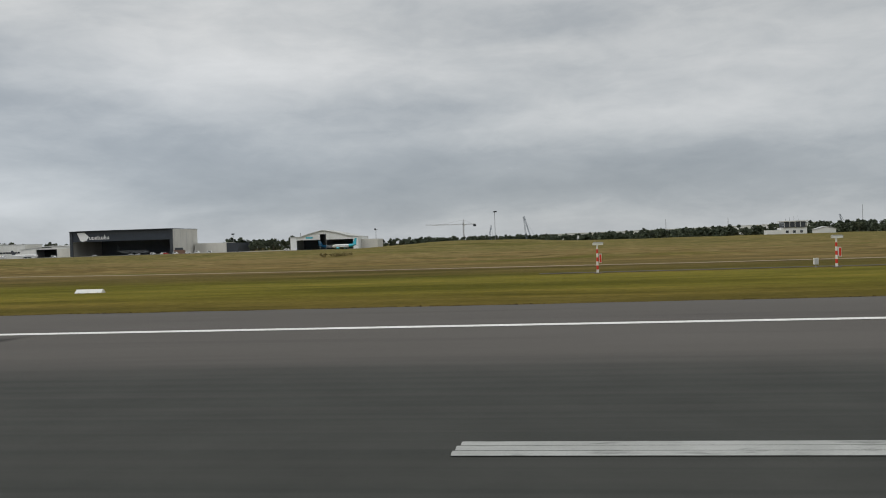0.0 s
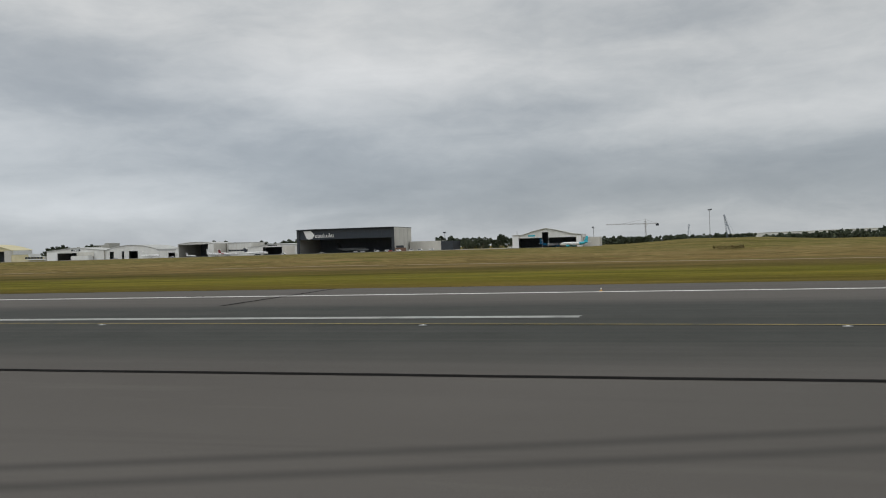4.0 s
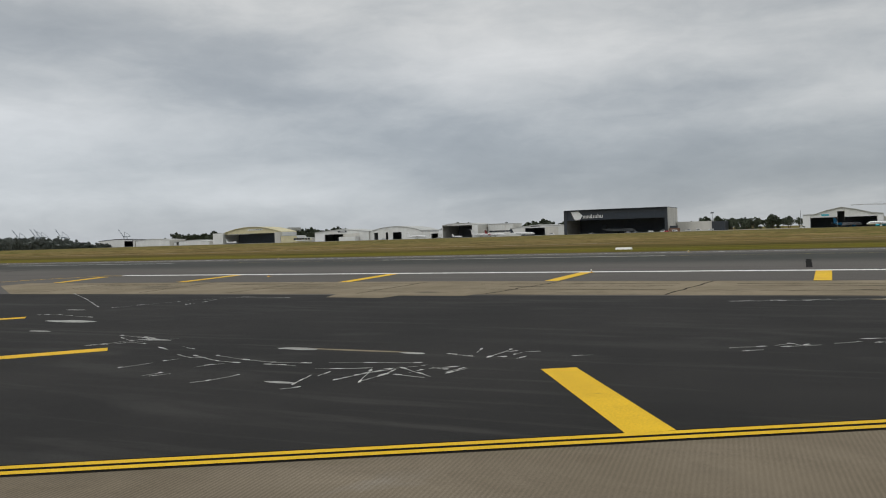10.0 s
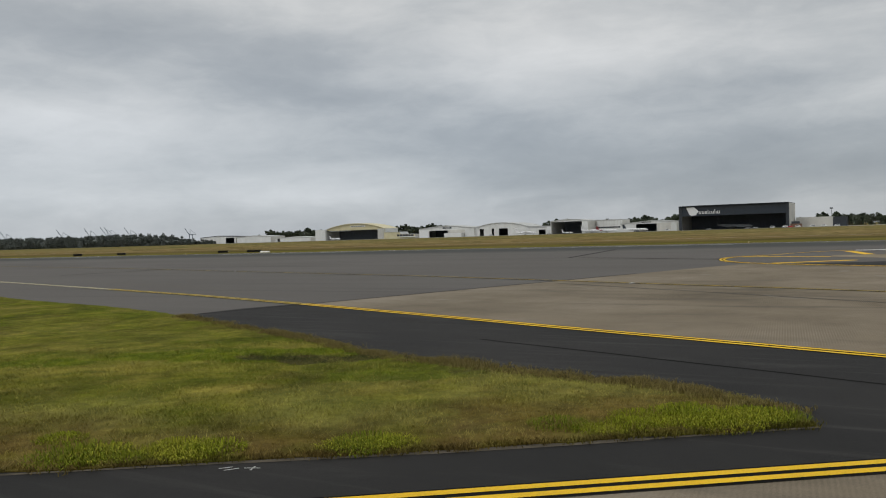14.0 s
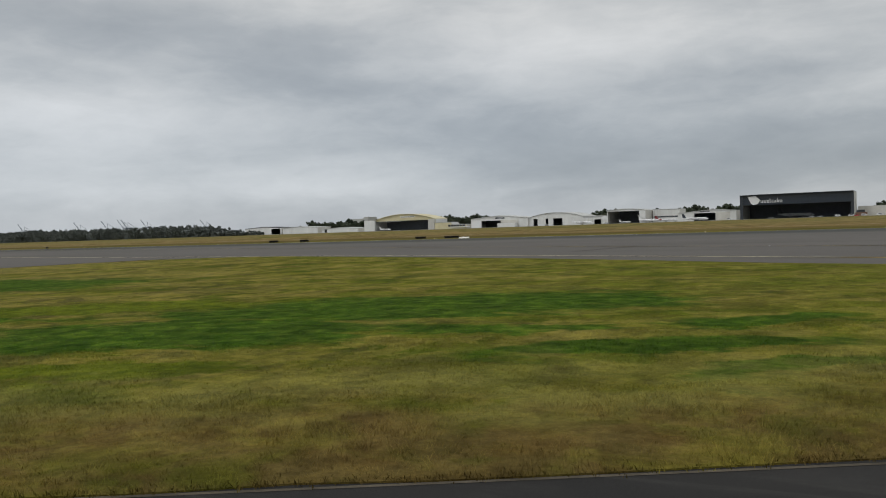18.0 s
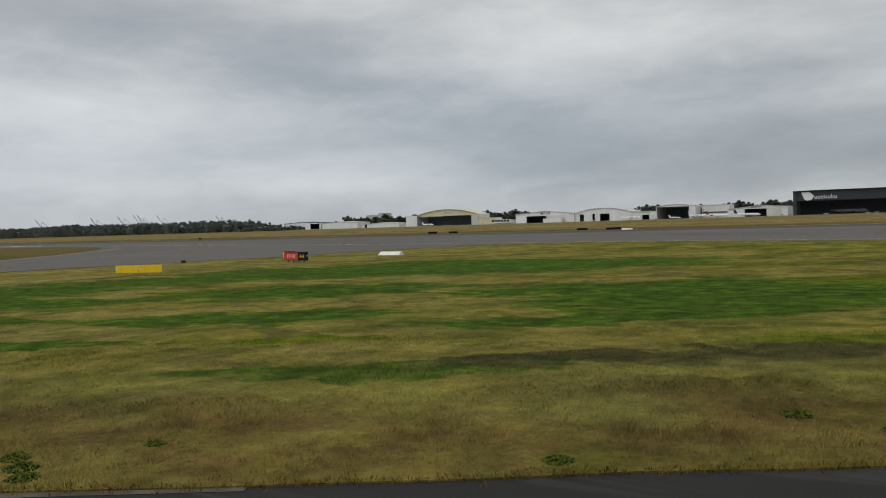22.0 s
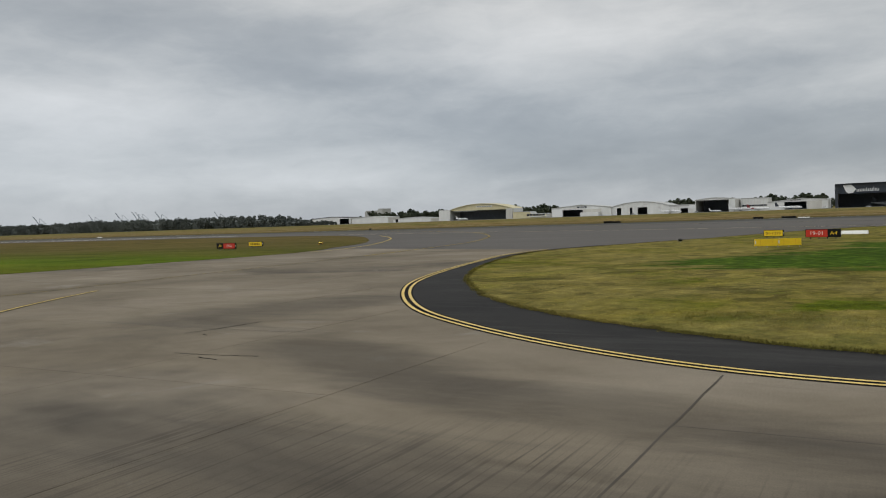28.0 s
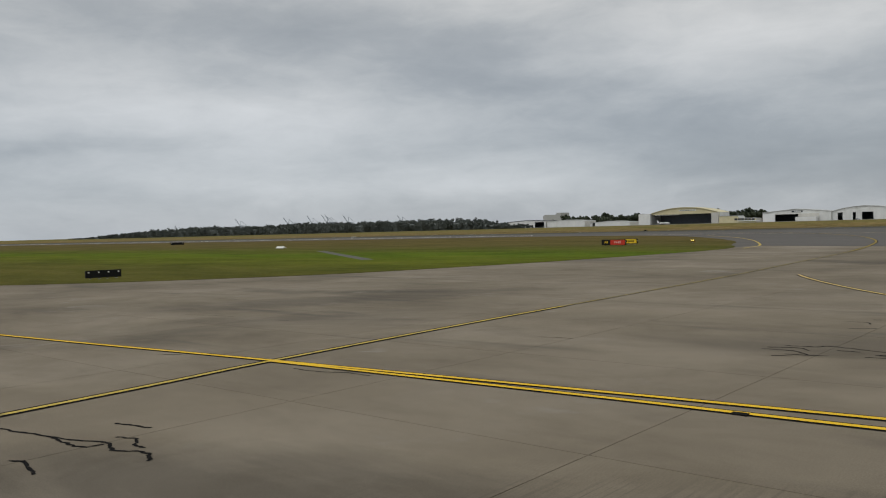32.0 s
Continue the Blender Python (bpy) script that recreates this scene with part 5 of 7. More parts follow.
def tube(p, q, r0, r1=None, n=6, bm=None):
    bm = bm or bmesh.new()
    p, q = Vector(p), Vector(q)
    r1 = r0 if r1 is None else r1
    d = (q - p).normalized()
    u = d.orthogonal().normalized()
    v = d.cross(u)
    a = [bm.verts.new(p + (u * math.cos(2 * math.pi * i / n) + v * math.sin(2 * math.pi * i / n)) * r0) for i in range(n)]
    b = [bm.verts.new(q + (u * math.cos(2 * math.pi * i / n) + v * math.sin(2 * math.pi * i / n)) * r1) for i in range(n)]
    for i in range(n):
        bm.faces.new((a[i], a[(i + 1) % n], b[(i + 1) % n], b[i]))
    bm.faces.new(list(reversed(a)))
    bm.faces.new(b)
    return bm


def arc_profile(x0, x1, z0, rise, n=12):
    c, h = (x0 + x1) / 2, (x1 - x0) / 2
    return [(c + h * (2 * i / n - 1), z0 + rise * (1 - (2 * i / n - 1) ** 2)) for i in range(n + 1)]


def roof_shell(profile, y0, y1, t=0.5):
    return prism(profile + [(x, z - t) for x, z in reversed(profile)], y0, y1)


def hangar(label, x0, x1, y0, depth, profile, openings, m_front, m_side, m_roof, lines=0, over=1.5):
    """A shed with real walls; openings are (x0, x1, top) in the front wall."""
    h = thing("hangar", label, "hangar", (x0 + x1) / 2, y0, Z0)
    cx, cy, cz = (x0 + x1) / 2, y0, Z0
    L = lambda pts: [(x - cx, z - cz) for x, z in pts]
    prof = L(profile)

    def top(x):
        for (xa, za), (xb, zb) in zip(prof, prof[1:]):
            if xa <= x <= xb:
                return za + (zb - za) * (x - xa) / max(1e-6, xb - xa)
        return prof[-1][1]
    ops = sorted((a - cx, b - cx, c - cz) for a, b, c in openings)
    xs_ = x0 - cx
    for a, b, c in ops + [(x1 - cx, None, None)]:
        if a - xs_ > 0.05:
            pts = [(xs_, 0), (a, 0), (a, top(a) - 0.5)] + [(x, z - 0.5) for x, z in reversed(prof) if xs_ < x < a] + [(xs_, top(xs_) - 0.5)]
            part("front_wall", prism(pts, 0, 0.45), m_front, h)
            for k in range(lines):
                gx = xs_ + (a - xs_) * (k + 0.5) / lines
                part("wall_rib", block(gx - 0.12, gx + 0.12, -0.12, -0.003, 0, top(gx) - 0.6), m_side, h)
        if b is not None:
            pts = [(a, c), (b, c), (b, top(b) - 0.5)] + [(x, z - 0.5) for x, z in reversed(prof) if a < x < b] + [(a, top(a) - 0.5)]
            part("header", prism(pts, 0.02, 0.43), m_front, h)
            part("door_track", block(a, b, -0.25, 0.0, c - 0.35, c - 0.02), m_front, h)
            xs_ = b
    part("side_wall", block(x0 - cx, x0 - cx + 0.4, 0.46, depth, 0, prof[0][1] - 0.5), m_side, h)
    part("side_wall", block(x1 - cx - 0.4, x1 - cx, 0.46, depth, 0, prof[-1][1] - 0.5), m_side, h)
    part("back_wall", prism([(x0 - cx + 0.41, 0), (x1 - cx - 0.41, 0)] + [(min(max(x, x0 - cx + 0.41), x1 - cx - 0.41), z - 0.52) for x, z in reversed(prof)], depth - 0.5, depth - 0.05), M_inside, h)
    part("roof", roof_shell(prof, -over, depth + 0.5), m_roof, h)
    part("floor", block(x0 - cx + 0.42, x1 - cx - 0.42, 0.5, depth - 0.6, -0.15, 0.05), M_floor_in, h)
    return h


def slab_on(h, name, x0, x1, z0, z1, mat_, yf=-0.14, t=0.12, label=""):
    """A flat plate on the front of a shed, in world x and z."""
    cx = h.matrix_world.translation.x
    return part(name, block(x0 - cx, x1 - cx, yf - t, yf, z0 - Z0, z1 - Z0), mat_, h, label)


tagged(part("apron", draped([[(-1130, 690), (-90, 690), (-90, 800), (-1130, 800)]], 0.02), M_apron), "pale concrete apron before the hangars", "apron", kind="structure")

# the tall dark hangar with the white badge
big = hangar("tall dark grey steel aircraft hangar with open front", -438, -337, 721, 56, [(-438, 23.3), (-420, 23.6), (-337, 23.5)], [(-435.5, -339.5, 13.6)], M_dark_steel, M_clad, M_mid_steel, 0, 2.2)
slab_on(big, "upper_band", -437.6, -337.4, 19.8, 22.4, M_mid_steel, -0.02, 0.12)
slab_on(big, "corner_column", -438.2, -435.4, -0.4, 22.9, M_mid_steel, -0.16, 0.6)
slab_on(big, "corner_column", -339.6, -336.9, -0.4, 23.0, M_mid_steel, -0.16, 0.6)
for k in range(7):
    x = -424 + k * 12.4
    slab_on(big, "header_rib", x, x + 0.35, 13.7, 19.7, M_mid_steel, -0.02, 0.1)
badge = prism([(-43.5 + 0, 22.2), (-36.0, 22.6), (-31.6, 18.4), (-34.2, 14.6), (-38.4, 13.9), (-40.4, 15.2)], -0.5, -0.36)
part("badge", badge, M_white_gloss, big, "white angular badge panel")
for dx, w, z0_, z1_ in ((0, 2.2, 15.2, 17.8), (2.9, 2.2, 15.2, 17.8), (5.8, 1.9, 15.2, 17.8), (8.3, 1.1, 15.2, 18.9), (10.1, 1.2, 15.2, 17.8), (11.9, 2.2, 15.2, 17.8), (14.8, 0.6, 15.2, 19.4), (16.1, 0.6, 15.2, 17.8), (17.4, 2.2, 15.2, 17.8)):
    slab_on(big, "sign_bar", -418.8 + dx, -418.8 + dx + w, z0_, z0_ + 0.6, M_white_gloss, -0.3, 0.1)
    slab_on(big, "sign_bar", -418.8 + dx, -418.8 + dx + 0.6, z0_ + 0.61, z1_, M_white_gloss, -0.3, 0.1)
    if w > 1.3:
        slab_on(big, "sign_bar", -418.8 + dx + w - 0.6, -418.8 + dx + w, z0_ + 0.61, z1_, M_white_gloss, -0.3, 0.1)
for k in range(9):
    part("roof_beam", block(-49.5, 49.5, 4 + k * 6, 4.5 + k * 6, 21.4, 22.6), M_inside, big)
part("annex", block(52.0, 85, 45, 75, 0, 9.4), M_clad, big, "low off-white annex")
part("annex_end", block(85.01, 97, 44, 76, 0, 8.9), M_mid_steel, big, "low grey annex end")
for k in range(4):
    part("side_panel_seam", block(50.52, 50.60, 4 + k * 13, 4.3 + k * 13, 0, 22.0), M_grey_paint, big)

# the white hangar with the blue sign
q = hangar("white gabled aircraft hangar with open front and blue sign", -219, -157, 702, 42, [(-219, 11.2), (-210, 11.4), (-200, 14.6), (-189, 16.9), (-178, 14.8), (-166, 11.6), (-157, 10.6)], [(-213, -192.1, 8.6), (-192, -186.5, 13.5), (-186.4, -162, 8.6)], M_white_wall, M_white_wall, M_roof, 0, 1.0)
slab_on(q, "blue_sign", -204.5, -198.5, 9.6, 10.9, M_teal)
slab_on(q, "door_leaf", -218.6, -213.3, -0.4, 10.4, M_white_gloss, -0.3, 0.2)
slab_on(q, "door_leaf", -161.6, -157.4, -0.4, 9.4, M_white_gloss, -0.3, 0.2)
part("lean_to", block(31.1, 46, 10, 34, 0, 8.2), M_clad, q)

# the arched hangar with the cream roof
arch = hangar("large arched hangar with cream roof and open front", -889, -799, 745, 30, arc_profile(-889, -799, 12.9, 7.2, 14), [(-887, -808, 12.0)], M_cream, M_white_wall, M_cream, 0, 1.5)
slab_on(arch, "door_pocket", -902, -886.2, -0.4, 13.2, M_white_wall, -0.1, 4.0)
slab_on(arch, "door_pocket", -807.8, -799.2, -0.4, 12.4, M_clad, -0.1, 3.0)
for k in range(3):
    slab_on(arch, "pocket_seam", -806 + k * 2.4, -805.8 + k * 2.4, -0.3, 12.2, M_grey_paint, -3.12, 0.05)
slab_on(arch, "name_board", -850, -828, 15.4, 17.0, M_white_gloss, -0.02, 0.15)
for k in range(6):
    slab_on(arch, "board_bar", -848.6 + k * 3.4, -846.4 + k * 3.4, 15.8, 16.6, M_mid_steel, -0.2, 0.05)
for k in range(8):
    slab_on(arch, "header_window", -881 + k * 4.2, -878.6 + k * 4.2, 10.6, 11.5, M_grey_paint, -0.3, 0.06)
off = hangar("low cream office annex with a window band", -798.5, -755, 742, 18, [(-798.5, 8.0), (-776, 7.8), (-774, 5.0), (-755, 4.6)], [], M_cream, M_clad, M_roof, 0, 0.4)
for k in range(6):
    slab_on(off, "window", -780 + k * 4.0, -776.6 + k * 4.0, 2.2, 4.6, M_glass, -0.02, 0.06)
slab_on(off, "canopy", -776, -750, 1.2, 1.9, M_white_gloss, -0.12, 2.0)

# the row of smaller sheds between
small = hangar("white low-gabled hangar with dark open doorway", -745, -672, 735, 40, [(-745, 10.2), (-708, 13.4), (-672, 10.0)], [(-731, -706.2, 7.8)], M_white_wall, M_clad, M_roof, 0, 0.8)
slab_on(small, "sign_board", -713, -701.5, 9.4, 11.2, M_dark_steel, -0.02, 0.14)
slab_on(small, "sign_bar", -710.5, -703, 10.0, 10.6, M_white_gloss, -0.18, 0.05)
slab_on(small, "door_leaf", -705.8, -684, -0.4, 7.8, M_clad, -0.3, 0.16)
slab_on(small, "door_leaf", -744, -731.4, -0.4, 8.6, M_white_gloss, -0.3, 0.16)
part("store_box", block(2, 24, -9, -1.2, 0, 4.6), M_white_wall, small, "white store box")
arch2 = hangar("white arched-roof hangar with several dark doorways", -672, -607, 737, 46, arc_profile(-672, -607, 9.4, 5.0, 12), [(-666, -661, 8.0), (-651, -648, 8.0), (-642, -631, 8.0)], M_white_wall, M_white_wall, M_roof, 2, 0.8)
link_ = hangar("low white flat-roofed link building", -607, -577, 737, 30, [(-607, 9.0), (-577, 9.0)], [(-594, -586, 5.2)], M_white_wall, M_clad, M_roof, 3, 0.4)
slab_on(link_, "fascia", -606.8, -577.2, 7.2, 8.3, M_grey_paint, -0.14, 0.1)
slab_on(link_, "panel", -584.5, -577.6, 4.2, 8.0, M_white_gloss, -0.3, 0.1)
dark = hangar("pale-roofed hangar with a wide dark opening", -576, -534.5, 727, 44, arc_profile(-576, -534.5, 13.2, 2.0, 8), [(-575.4, -541.0, 12.9)], M_white_wall, M_clad, M_roof, 0, 0.6)
for k in range(12):
    part("roof_truss", tube((-18 + k * 3, 0.9, 12.1), (-16.5 + k * 3, 0.9, 13.6), 0.12, n=4), M_grey_paint, dark)
    part("roof_truss", tube((-16.5 + k * 3, 0.9, 13.6), (-15 + k * 3, 0.9, 12.1), 0.12, n=4), M_grey_paint, dark)
ribs = hangar("white ribbed two-storey hangar annex", -533, -505, 752, 30, [(-533, 13.6), (-505, 13.4)], [], M_white_wall, M_clad, M_roof, 9, 0.5)
slab_on(ribs, "window_band", -532, -506, 4.4, 6.0, M_glass, -0.01, 0.05)
w3 = hangar("white low-gabled hangar with open doorway beside the tall hangar", -505, -446, 745, 40, [(-505, 8.2), (-471, 11.2), (-446, 9.6)], [(-488, -466.5, 7.9)], M_white_wall, M_white_wall, M_roof, 0, 0.8)
slab_on(w3, "sign_board", -482, -472, 8.9, 9.7, M_mid_steel, -0.02, 0.1)
slab_on(w3, "door_leaf", -466, -452, -0.4, 8.0, M_clad, -0.3, 0.16)
for x0, x1, z1, ops, lab in ((-1121, -1054, 10.6, [(-1073, -1057, 7.6)], "pale low-gabled shed with a dark doorway"), (-1052, -992, 9.4, [], "long white flat shed beside trees"), (-984, -925, 6.2, [(-980, -976, 4.6)], "long low white shed")):
    hangar(lab, x0, x1, 760, 30, [(x0, z1 - 2), ((x0 + x1) / 2, z1), (x1, z1 - 1.6)], ops, M_white_wall, M_clad, M_roof if z1 < 10 else M_mid_steel, 2, 0.6)
far_block = hangar("distant hazy grey flat-roofed terminal block", -3094, -2973, 3808, 90, [(-3094, 58), (-3080, 63), (-3007, 63), (-2999, 73), (-2973, 73)], [], M_haze, M_haze, M_haze, 0, 0.3)
for x0, x1, z1 in ((4, 150, 10.8), (152, 268, 12.6), (270, 380, 14.4), (382, 470, 16.6)):
    hangar("distant long white-roofed warehouse", x0, x1, 1400, 60, [(x0, z1 - 0.8), ((x0 + x1) / 2, z1), (x1, z1 + 0.6)], [], M_white_wall, M_clad, M_white_wall, 4, 0.6)

# the two-storey operations building
ops_b = thing("operations_building", "small white two-storey building with glazed upper room", "building", 187, 620, Z0)
part("lower_storey", block(-9, 9, 0, 12, 0, 6.2), M_white_wall, ops_b)
part("upper_room", block(-7.5, 8.5, -0.6, 11, 6.21, 10.4), M_glass, ops_b, "dark glazed upper room")
part("roof", block(-8.6, 9.6, -1.4, 12, 10.41, 11.1), M_white_wall, ops_b)
for k in range(5):
    part("mullion", block(-7.3 + k * 3.8, -7.0 + k * 3.8, -0.72, -0.61, 6.25, 10.4), M_white_wall, ops_b)
for k in range(3):
    part("window", block(-6 + k * 5, -4 + k * 5, -0.08, -0.004, 2.2, 4.0), M_glass, ops_b)
part("side_wing", block(-19, -9.02, 1, 10, 0, 4.6), M_white_wall, ops_b)
for k in range(4):
    part("aerial", tube((-5 + k * 3, 4, 11.1), (-5 + k * 3, 4, 13.2 + 0.5 * k), 0.08, n=5), M_mid_steel, ops_b)
shed = thing("shed", "small white gabled equipment shed", "shed", 216, 640, Z0)
part("wall", prism([(-7, 0), (7, 0), (7, 4.2), (0, 6.0), (-7, 4.2)], 0, 10), M_white_wall, shed)
part("roof", roof_shell([(-7.5, 4.5), (0, 6.4), (7.5, 4.5)], -0.4, 10.4, 0.25), M_roof, shed)


# ---- aircraft ----
def loft(rings, n=14):
    """Rings of (x, z of the centre, half width, half height) joined along x."""
    bm = bmesh.new()
    loops = []
    for x, zc, w, h in rings:
        loops.append([bm.verts.new((x, w * math.cos(2 * math.pi * i / n), zc + h * math.sin(2 * math.pi * i / n))) for i in range(n)])
    for a, b in zip(loops, loops[1:]):
        for i in range(n):
            bm.faces.new((a[i], a[(i + 1) % n], b[(i + 1) % n], b[i]))
    bm.faces.new(list(reversed(loops[0])))
    bm.faces.new(loops[-1])
    bmesh.ops.recalc_face_normals(bm, faces=bm.faces[:])
    return bm


def wing_mesh(root, tip, chord0, chord1, t):
    bm = bmesh.new()
    vs = []
    for (x, y, z), c in ((root, chord0), (tip, chord1)):
        vs.append([bm.verts.new((x + dx * c, y, z + dz * t)) for dx, dz in ((0, 0), (0.3, 1), (1, 0.1), (0.3, -0.6))])
    for i in range(4):
        bm.faces.new((vs[0][i], vs[0][(i + 1) % 4], vs[1][(i + 1) % 4], vs[1][i]))
    bm.faces.new(vs[0]), bm.faces.new(vs[1])
    bmesh.ops.recalc_face_normals(bm, faces=bm.faces[:])
    return bm


def aircraft(label, x, y, rz, L=32.0, body=None, tail=None, belly=None, ttail=False, prop=False, group="parked aircraft"):
    """Nose towards -x before the turn."""
    body, tail = body or M_white_gloss, tail or M_white_gloss
    p = thing("aircraft", label, "aircraft", x, y, Z0, rz, group)
    k = L / 32.0
    r, zc = 1.55 * k, 2.9 * k
    rings = [(-16 * k, zc - 0.4 * r, 0.06, 0.06), (-15.4 * k, zc - 0.3 * r, r * 0.42, r * 0.42), (-14.2 * k, zc - 0.15 * r, r * 0.75, r * 0.75), (-12 * k, zc, r, r), (6 * k, zc, r, r), (10 * k, zc + 0.25 * r, r * 0.8, r * 0.75), (14 * k, zc + 0.6 * r, r * 0.4, r * 0.4), (16 * k, zc + 0.75 * r, 0.12, 0.12)]
    fus = part("fuselage", loft(rings), body, p, smooth=True)
    if belly:
        part("tail_band", loft([(7 * k, zc + 0.1 * r, r * 1.0, r * 1.0), (10.05 * k, zc + 0.25 * r, r * 0.82, r * 0.77), (14 * k, zc + 0.6 * r, r * 0.42, r * 0.42), (15.9 * k, zc + 0.75 * r, 0.15, 0.15)]), belly, fus, "coloured tail band", True)
    fin = bmesh.new()
    ft = zc + 6.4 * k
    prism([(10.6 * k, zc + 0.8 * r), (13.6 * k, ft), (15.9 * k, ft), (15.2 * k, zc + 0.9 * r)], -0.14, 0.14, fin)
    part("fin", fin, tail, p, "painted tail fin")
    tz = ft - 0.1 if ttail else zc + 0.7 * r
    tx = 13.4 * k if ttail else 12.6 * k
    for s in (-1, 1):
        part("tailplane", wing_mesh((tx, s * 0.2, tz), (tx + 1.6 * k, s * 5.2 * k, tz + 0.3), 2.4 * k, 1.1 * k, 0.12), body, p)
        wz = zc + r * 0.85 if prop else zc - r * 0.6
        part("wing", wing_mesh((-3.2 * k, s * r * 0.6, wz), ((-1.6 if prop else 2.2) * k, s * 14 * k, wz + 0.7 * k), (3.0 if prop else 5.0) * k, 1.5 * k, 0.3), M_grey_paint if not prop else body, p)
        if prop:
            eng = part("engine", loft([(-6.0 * k, wz - 0.3, 0.12, 0.12), (-5.4 * k, wz - 0.3, 0.5 * k, 0.55 * k), (-2 * k, wz - 0.25, 0.55 * k, 0.6 * k), (0.6 * k, wz - 0.1, 0.2, 0.2)], 10), body, p, smooth=True)
        else:
            ey = s * 4.6 * k if not ttail else s * (r + 0.8)
            ex = -3.4 * k if not ttail else 7.2 * k
            ez = zc - r * 1.15 if not ttail else zc + 0.4 * r
            bm_e = loft([(ex - 1.4 * k, ez, 0.75 * k, 0.75 * k), (ex - 0.6 * k, ez, 0.92 * k, 0.92 * k), (ex + 1.2 * k, ez, 0.85 * k, 0.85 * k), (ex + 2.4 * k, ez, 0.45 * k, 0.45 * k)], 12)
            for v in bm_e.verts:
                v.co.y += ey
            part("engine", bm_e, tail, p, smooth=True)
        if prop:
            for v in eng.data.vertices:
                v.co.y += s * 3.6 * k
        wheel = part("main_wheel", tube((0.6 * k, s * 2.2 * k - 0.25, 0.5 * k), (0.6 * k, s * 2.2 * k + 0.25, 0.5 * k), 0.5 * k, n=10), M_tyre, p)
        wheel.parent = part("main_leg", tube((0.6 * k, s * 2.2 * k, 0.5 * k), (0.2 * k, s * 1.3 * k, zc - 0.5 * r), 0.12, n=5), M_grey_paint, p)
    leg = part("nose_leg", tube((-12.4 * k, 0, 0.4 * k), (-12.4 * k, 0, zc - 0.8 * r), 0.1, n=5), M_grey_paint, p)
    part("nose_wheel", tube((-12.4 * k, -0.2, 0.36 * k), (-12.4 * k, 0.2, 0.36 * k), 0.36 * k, n=10), M_tyre, leg)
    part("cockpit_glazing", loft([(-15.0 * k, zc + 0.12 * r, r * 0.50, r * 0.16), (-14.1 * k, zc + 0.35 * r, r * 0.74, r * 0.2), (-13.4 * k, zc + 0.5 * r, r * 0.80, r * 0.14)], 10), M_glass, fus)
    for s in (-1, 1):
        part("cabin_windows", block(-11.5 * k, 8 * k, s * (r + 0.008) - 0.02, s * (r + 0.008) + 0.02, zc + 0.22 * r, zc + 0.36 * r), M_glass, fus)
    return p


aircraft("white and sky-blue airliner with a blue tail parked on the apron", -159, 655, -34, 30, M_white_gloss, M_teal, M_teal)
aircraft("blue-tailed airliner standing inside the white hangar", -184, 716, 215, 28, M_white_gloss, M_blue, M_blue)
aircraft("white turboprop with a white tail beside the hangars", -600, 714, 176, 25, M_white_gloss, M_white_gloss, None, True, True)
aircraft("white jet airliner with a red tail beside the hangars", -509, 712, 178, 24, M_white_gloss, M_maroon, None, True)
aircraft("white jet airliner on the apron", -528, 722, 170, 27, M_white_gloss, M_white_gloss, None, True)
aircraft("white jet airliner with a dark tail on the apron", -481, 716, 186, 26, M_white_gloss, M_dark_steel, None, False)
aircraft("small white business jet before the dark opening", -553, 715, 165, 14, M_white_gloss, M_white_gloss, None, True)
aircraft("small white aircraft by the arched hangar", -862, 728, 175, 18, M_white_gloss, M_white_gloss, None, True, True)
aircraft("dim grey airliner standing inside the tall hangar", -390, 748, 180, 34, M_grey_paint, M_mid_steel)


def car(label, x, y, rz, mat_, kind_="van", group="vehicles on the apron"):
    c = thing(kind_, label, "vehicle", x, y, Z0, rz, group)
    prof_ = [(-2.3, 0.35), (2.3, 0.35), (2.3, 1.0), (2.15, 1.95), (-1.0, 1.98), (-1.7, 1.15), (-2.3, 1.0)] if kind_ == "van" else [(-2.2, 0.35), (2.2, 0.35), (2.2, 0.95), (1.7, 1.0), (1.1, 1.5), (-0.6, 1.5), (-1.2, 0.98), (-2.2, 0.9)]
    bm_ = prism(prof_, -0.9, 0.9)
    bmesh.ops.bevel(bm_, geom=bm_.edges[:], offset=0.06, segments=1, affect="EDGES")
    shell = part("body", bm_, mat_, c)
    for s in (-1, 1):
        part("side_window", block(-0.9, 0.9 if kind_ != "van" else 1.9, s * 0.91 - 0.01, s * 0.91 + 0.01, 1.08, 1.42 if kind_ != "van" else 1.75), M_glass, shell)
        for wx in (-1.4, 1.4):
            part("wheel", tube((wx, s * 0.82 - 0.11, 0.33), (wx, s * 0.82 + 0.11, 0.33), 0.33, n=10), M_tyre, c)
    return c


van = car("white van parked on the hangar apron", -339, 704, 8, M_white_gloss)
for x, y, rz in ((-328, 706, 184), (-316, 705, 12), (-306, 703, 170), (-296, 706, 2), (-350, 707, 190), (-219, 690, 5), (-446, 706, 175)):
    copy_thing(van, pose(x, y, Z0, 0, 0, rz))
sal = car("red and white service car on the apron", -334, 699, 3, M_red, "service_car")
sal2 = car("silver car parked by the hangars", -365, 708, 12, M_grey_paint, "parked_car")
for x, y, rz in ((-372, 709, 182), (-408, 710, 4), (-571, 708, 0), (-640, 712, 180)):
    copy_thing(sal2, pose(x, y, Z0, 0, 0, rz))
fence = thing("container_stack", "brown stacked freight boxes beside the tall hangar", "container", -331, 720, Z0)
part("box", block(-5, 5, 0, 3, 0, 3.4), plain("rusty_box", (0.16, 0.09, 0.06), 0.7), fence)
part("box", block(-4, 3, 0.2, 2.8, 3.41, 5.6), M_mid_steel, fence)


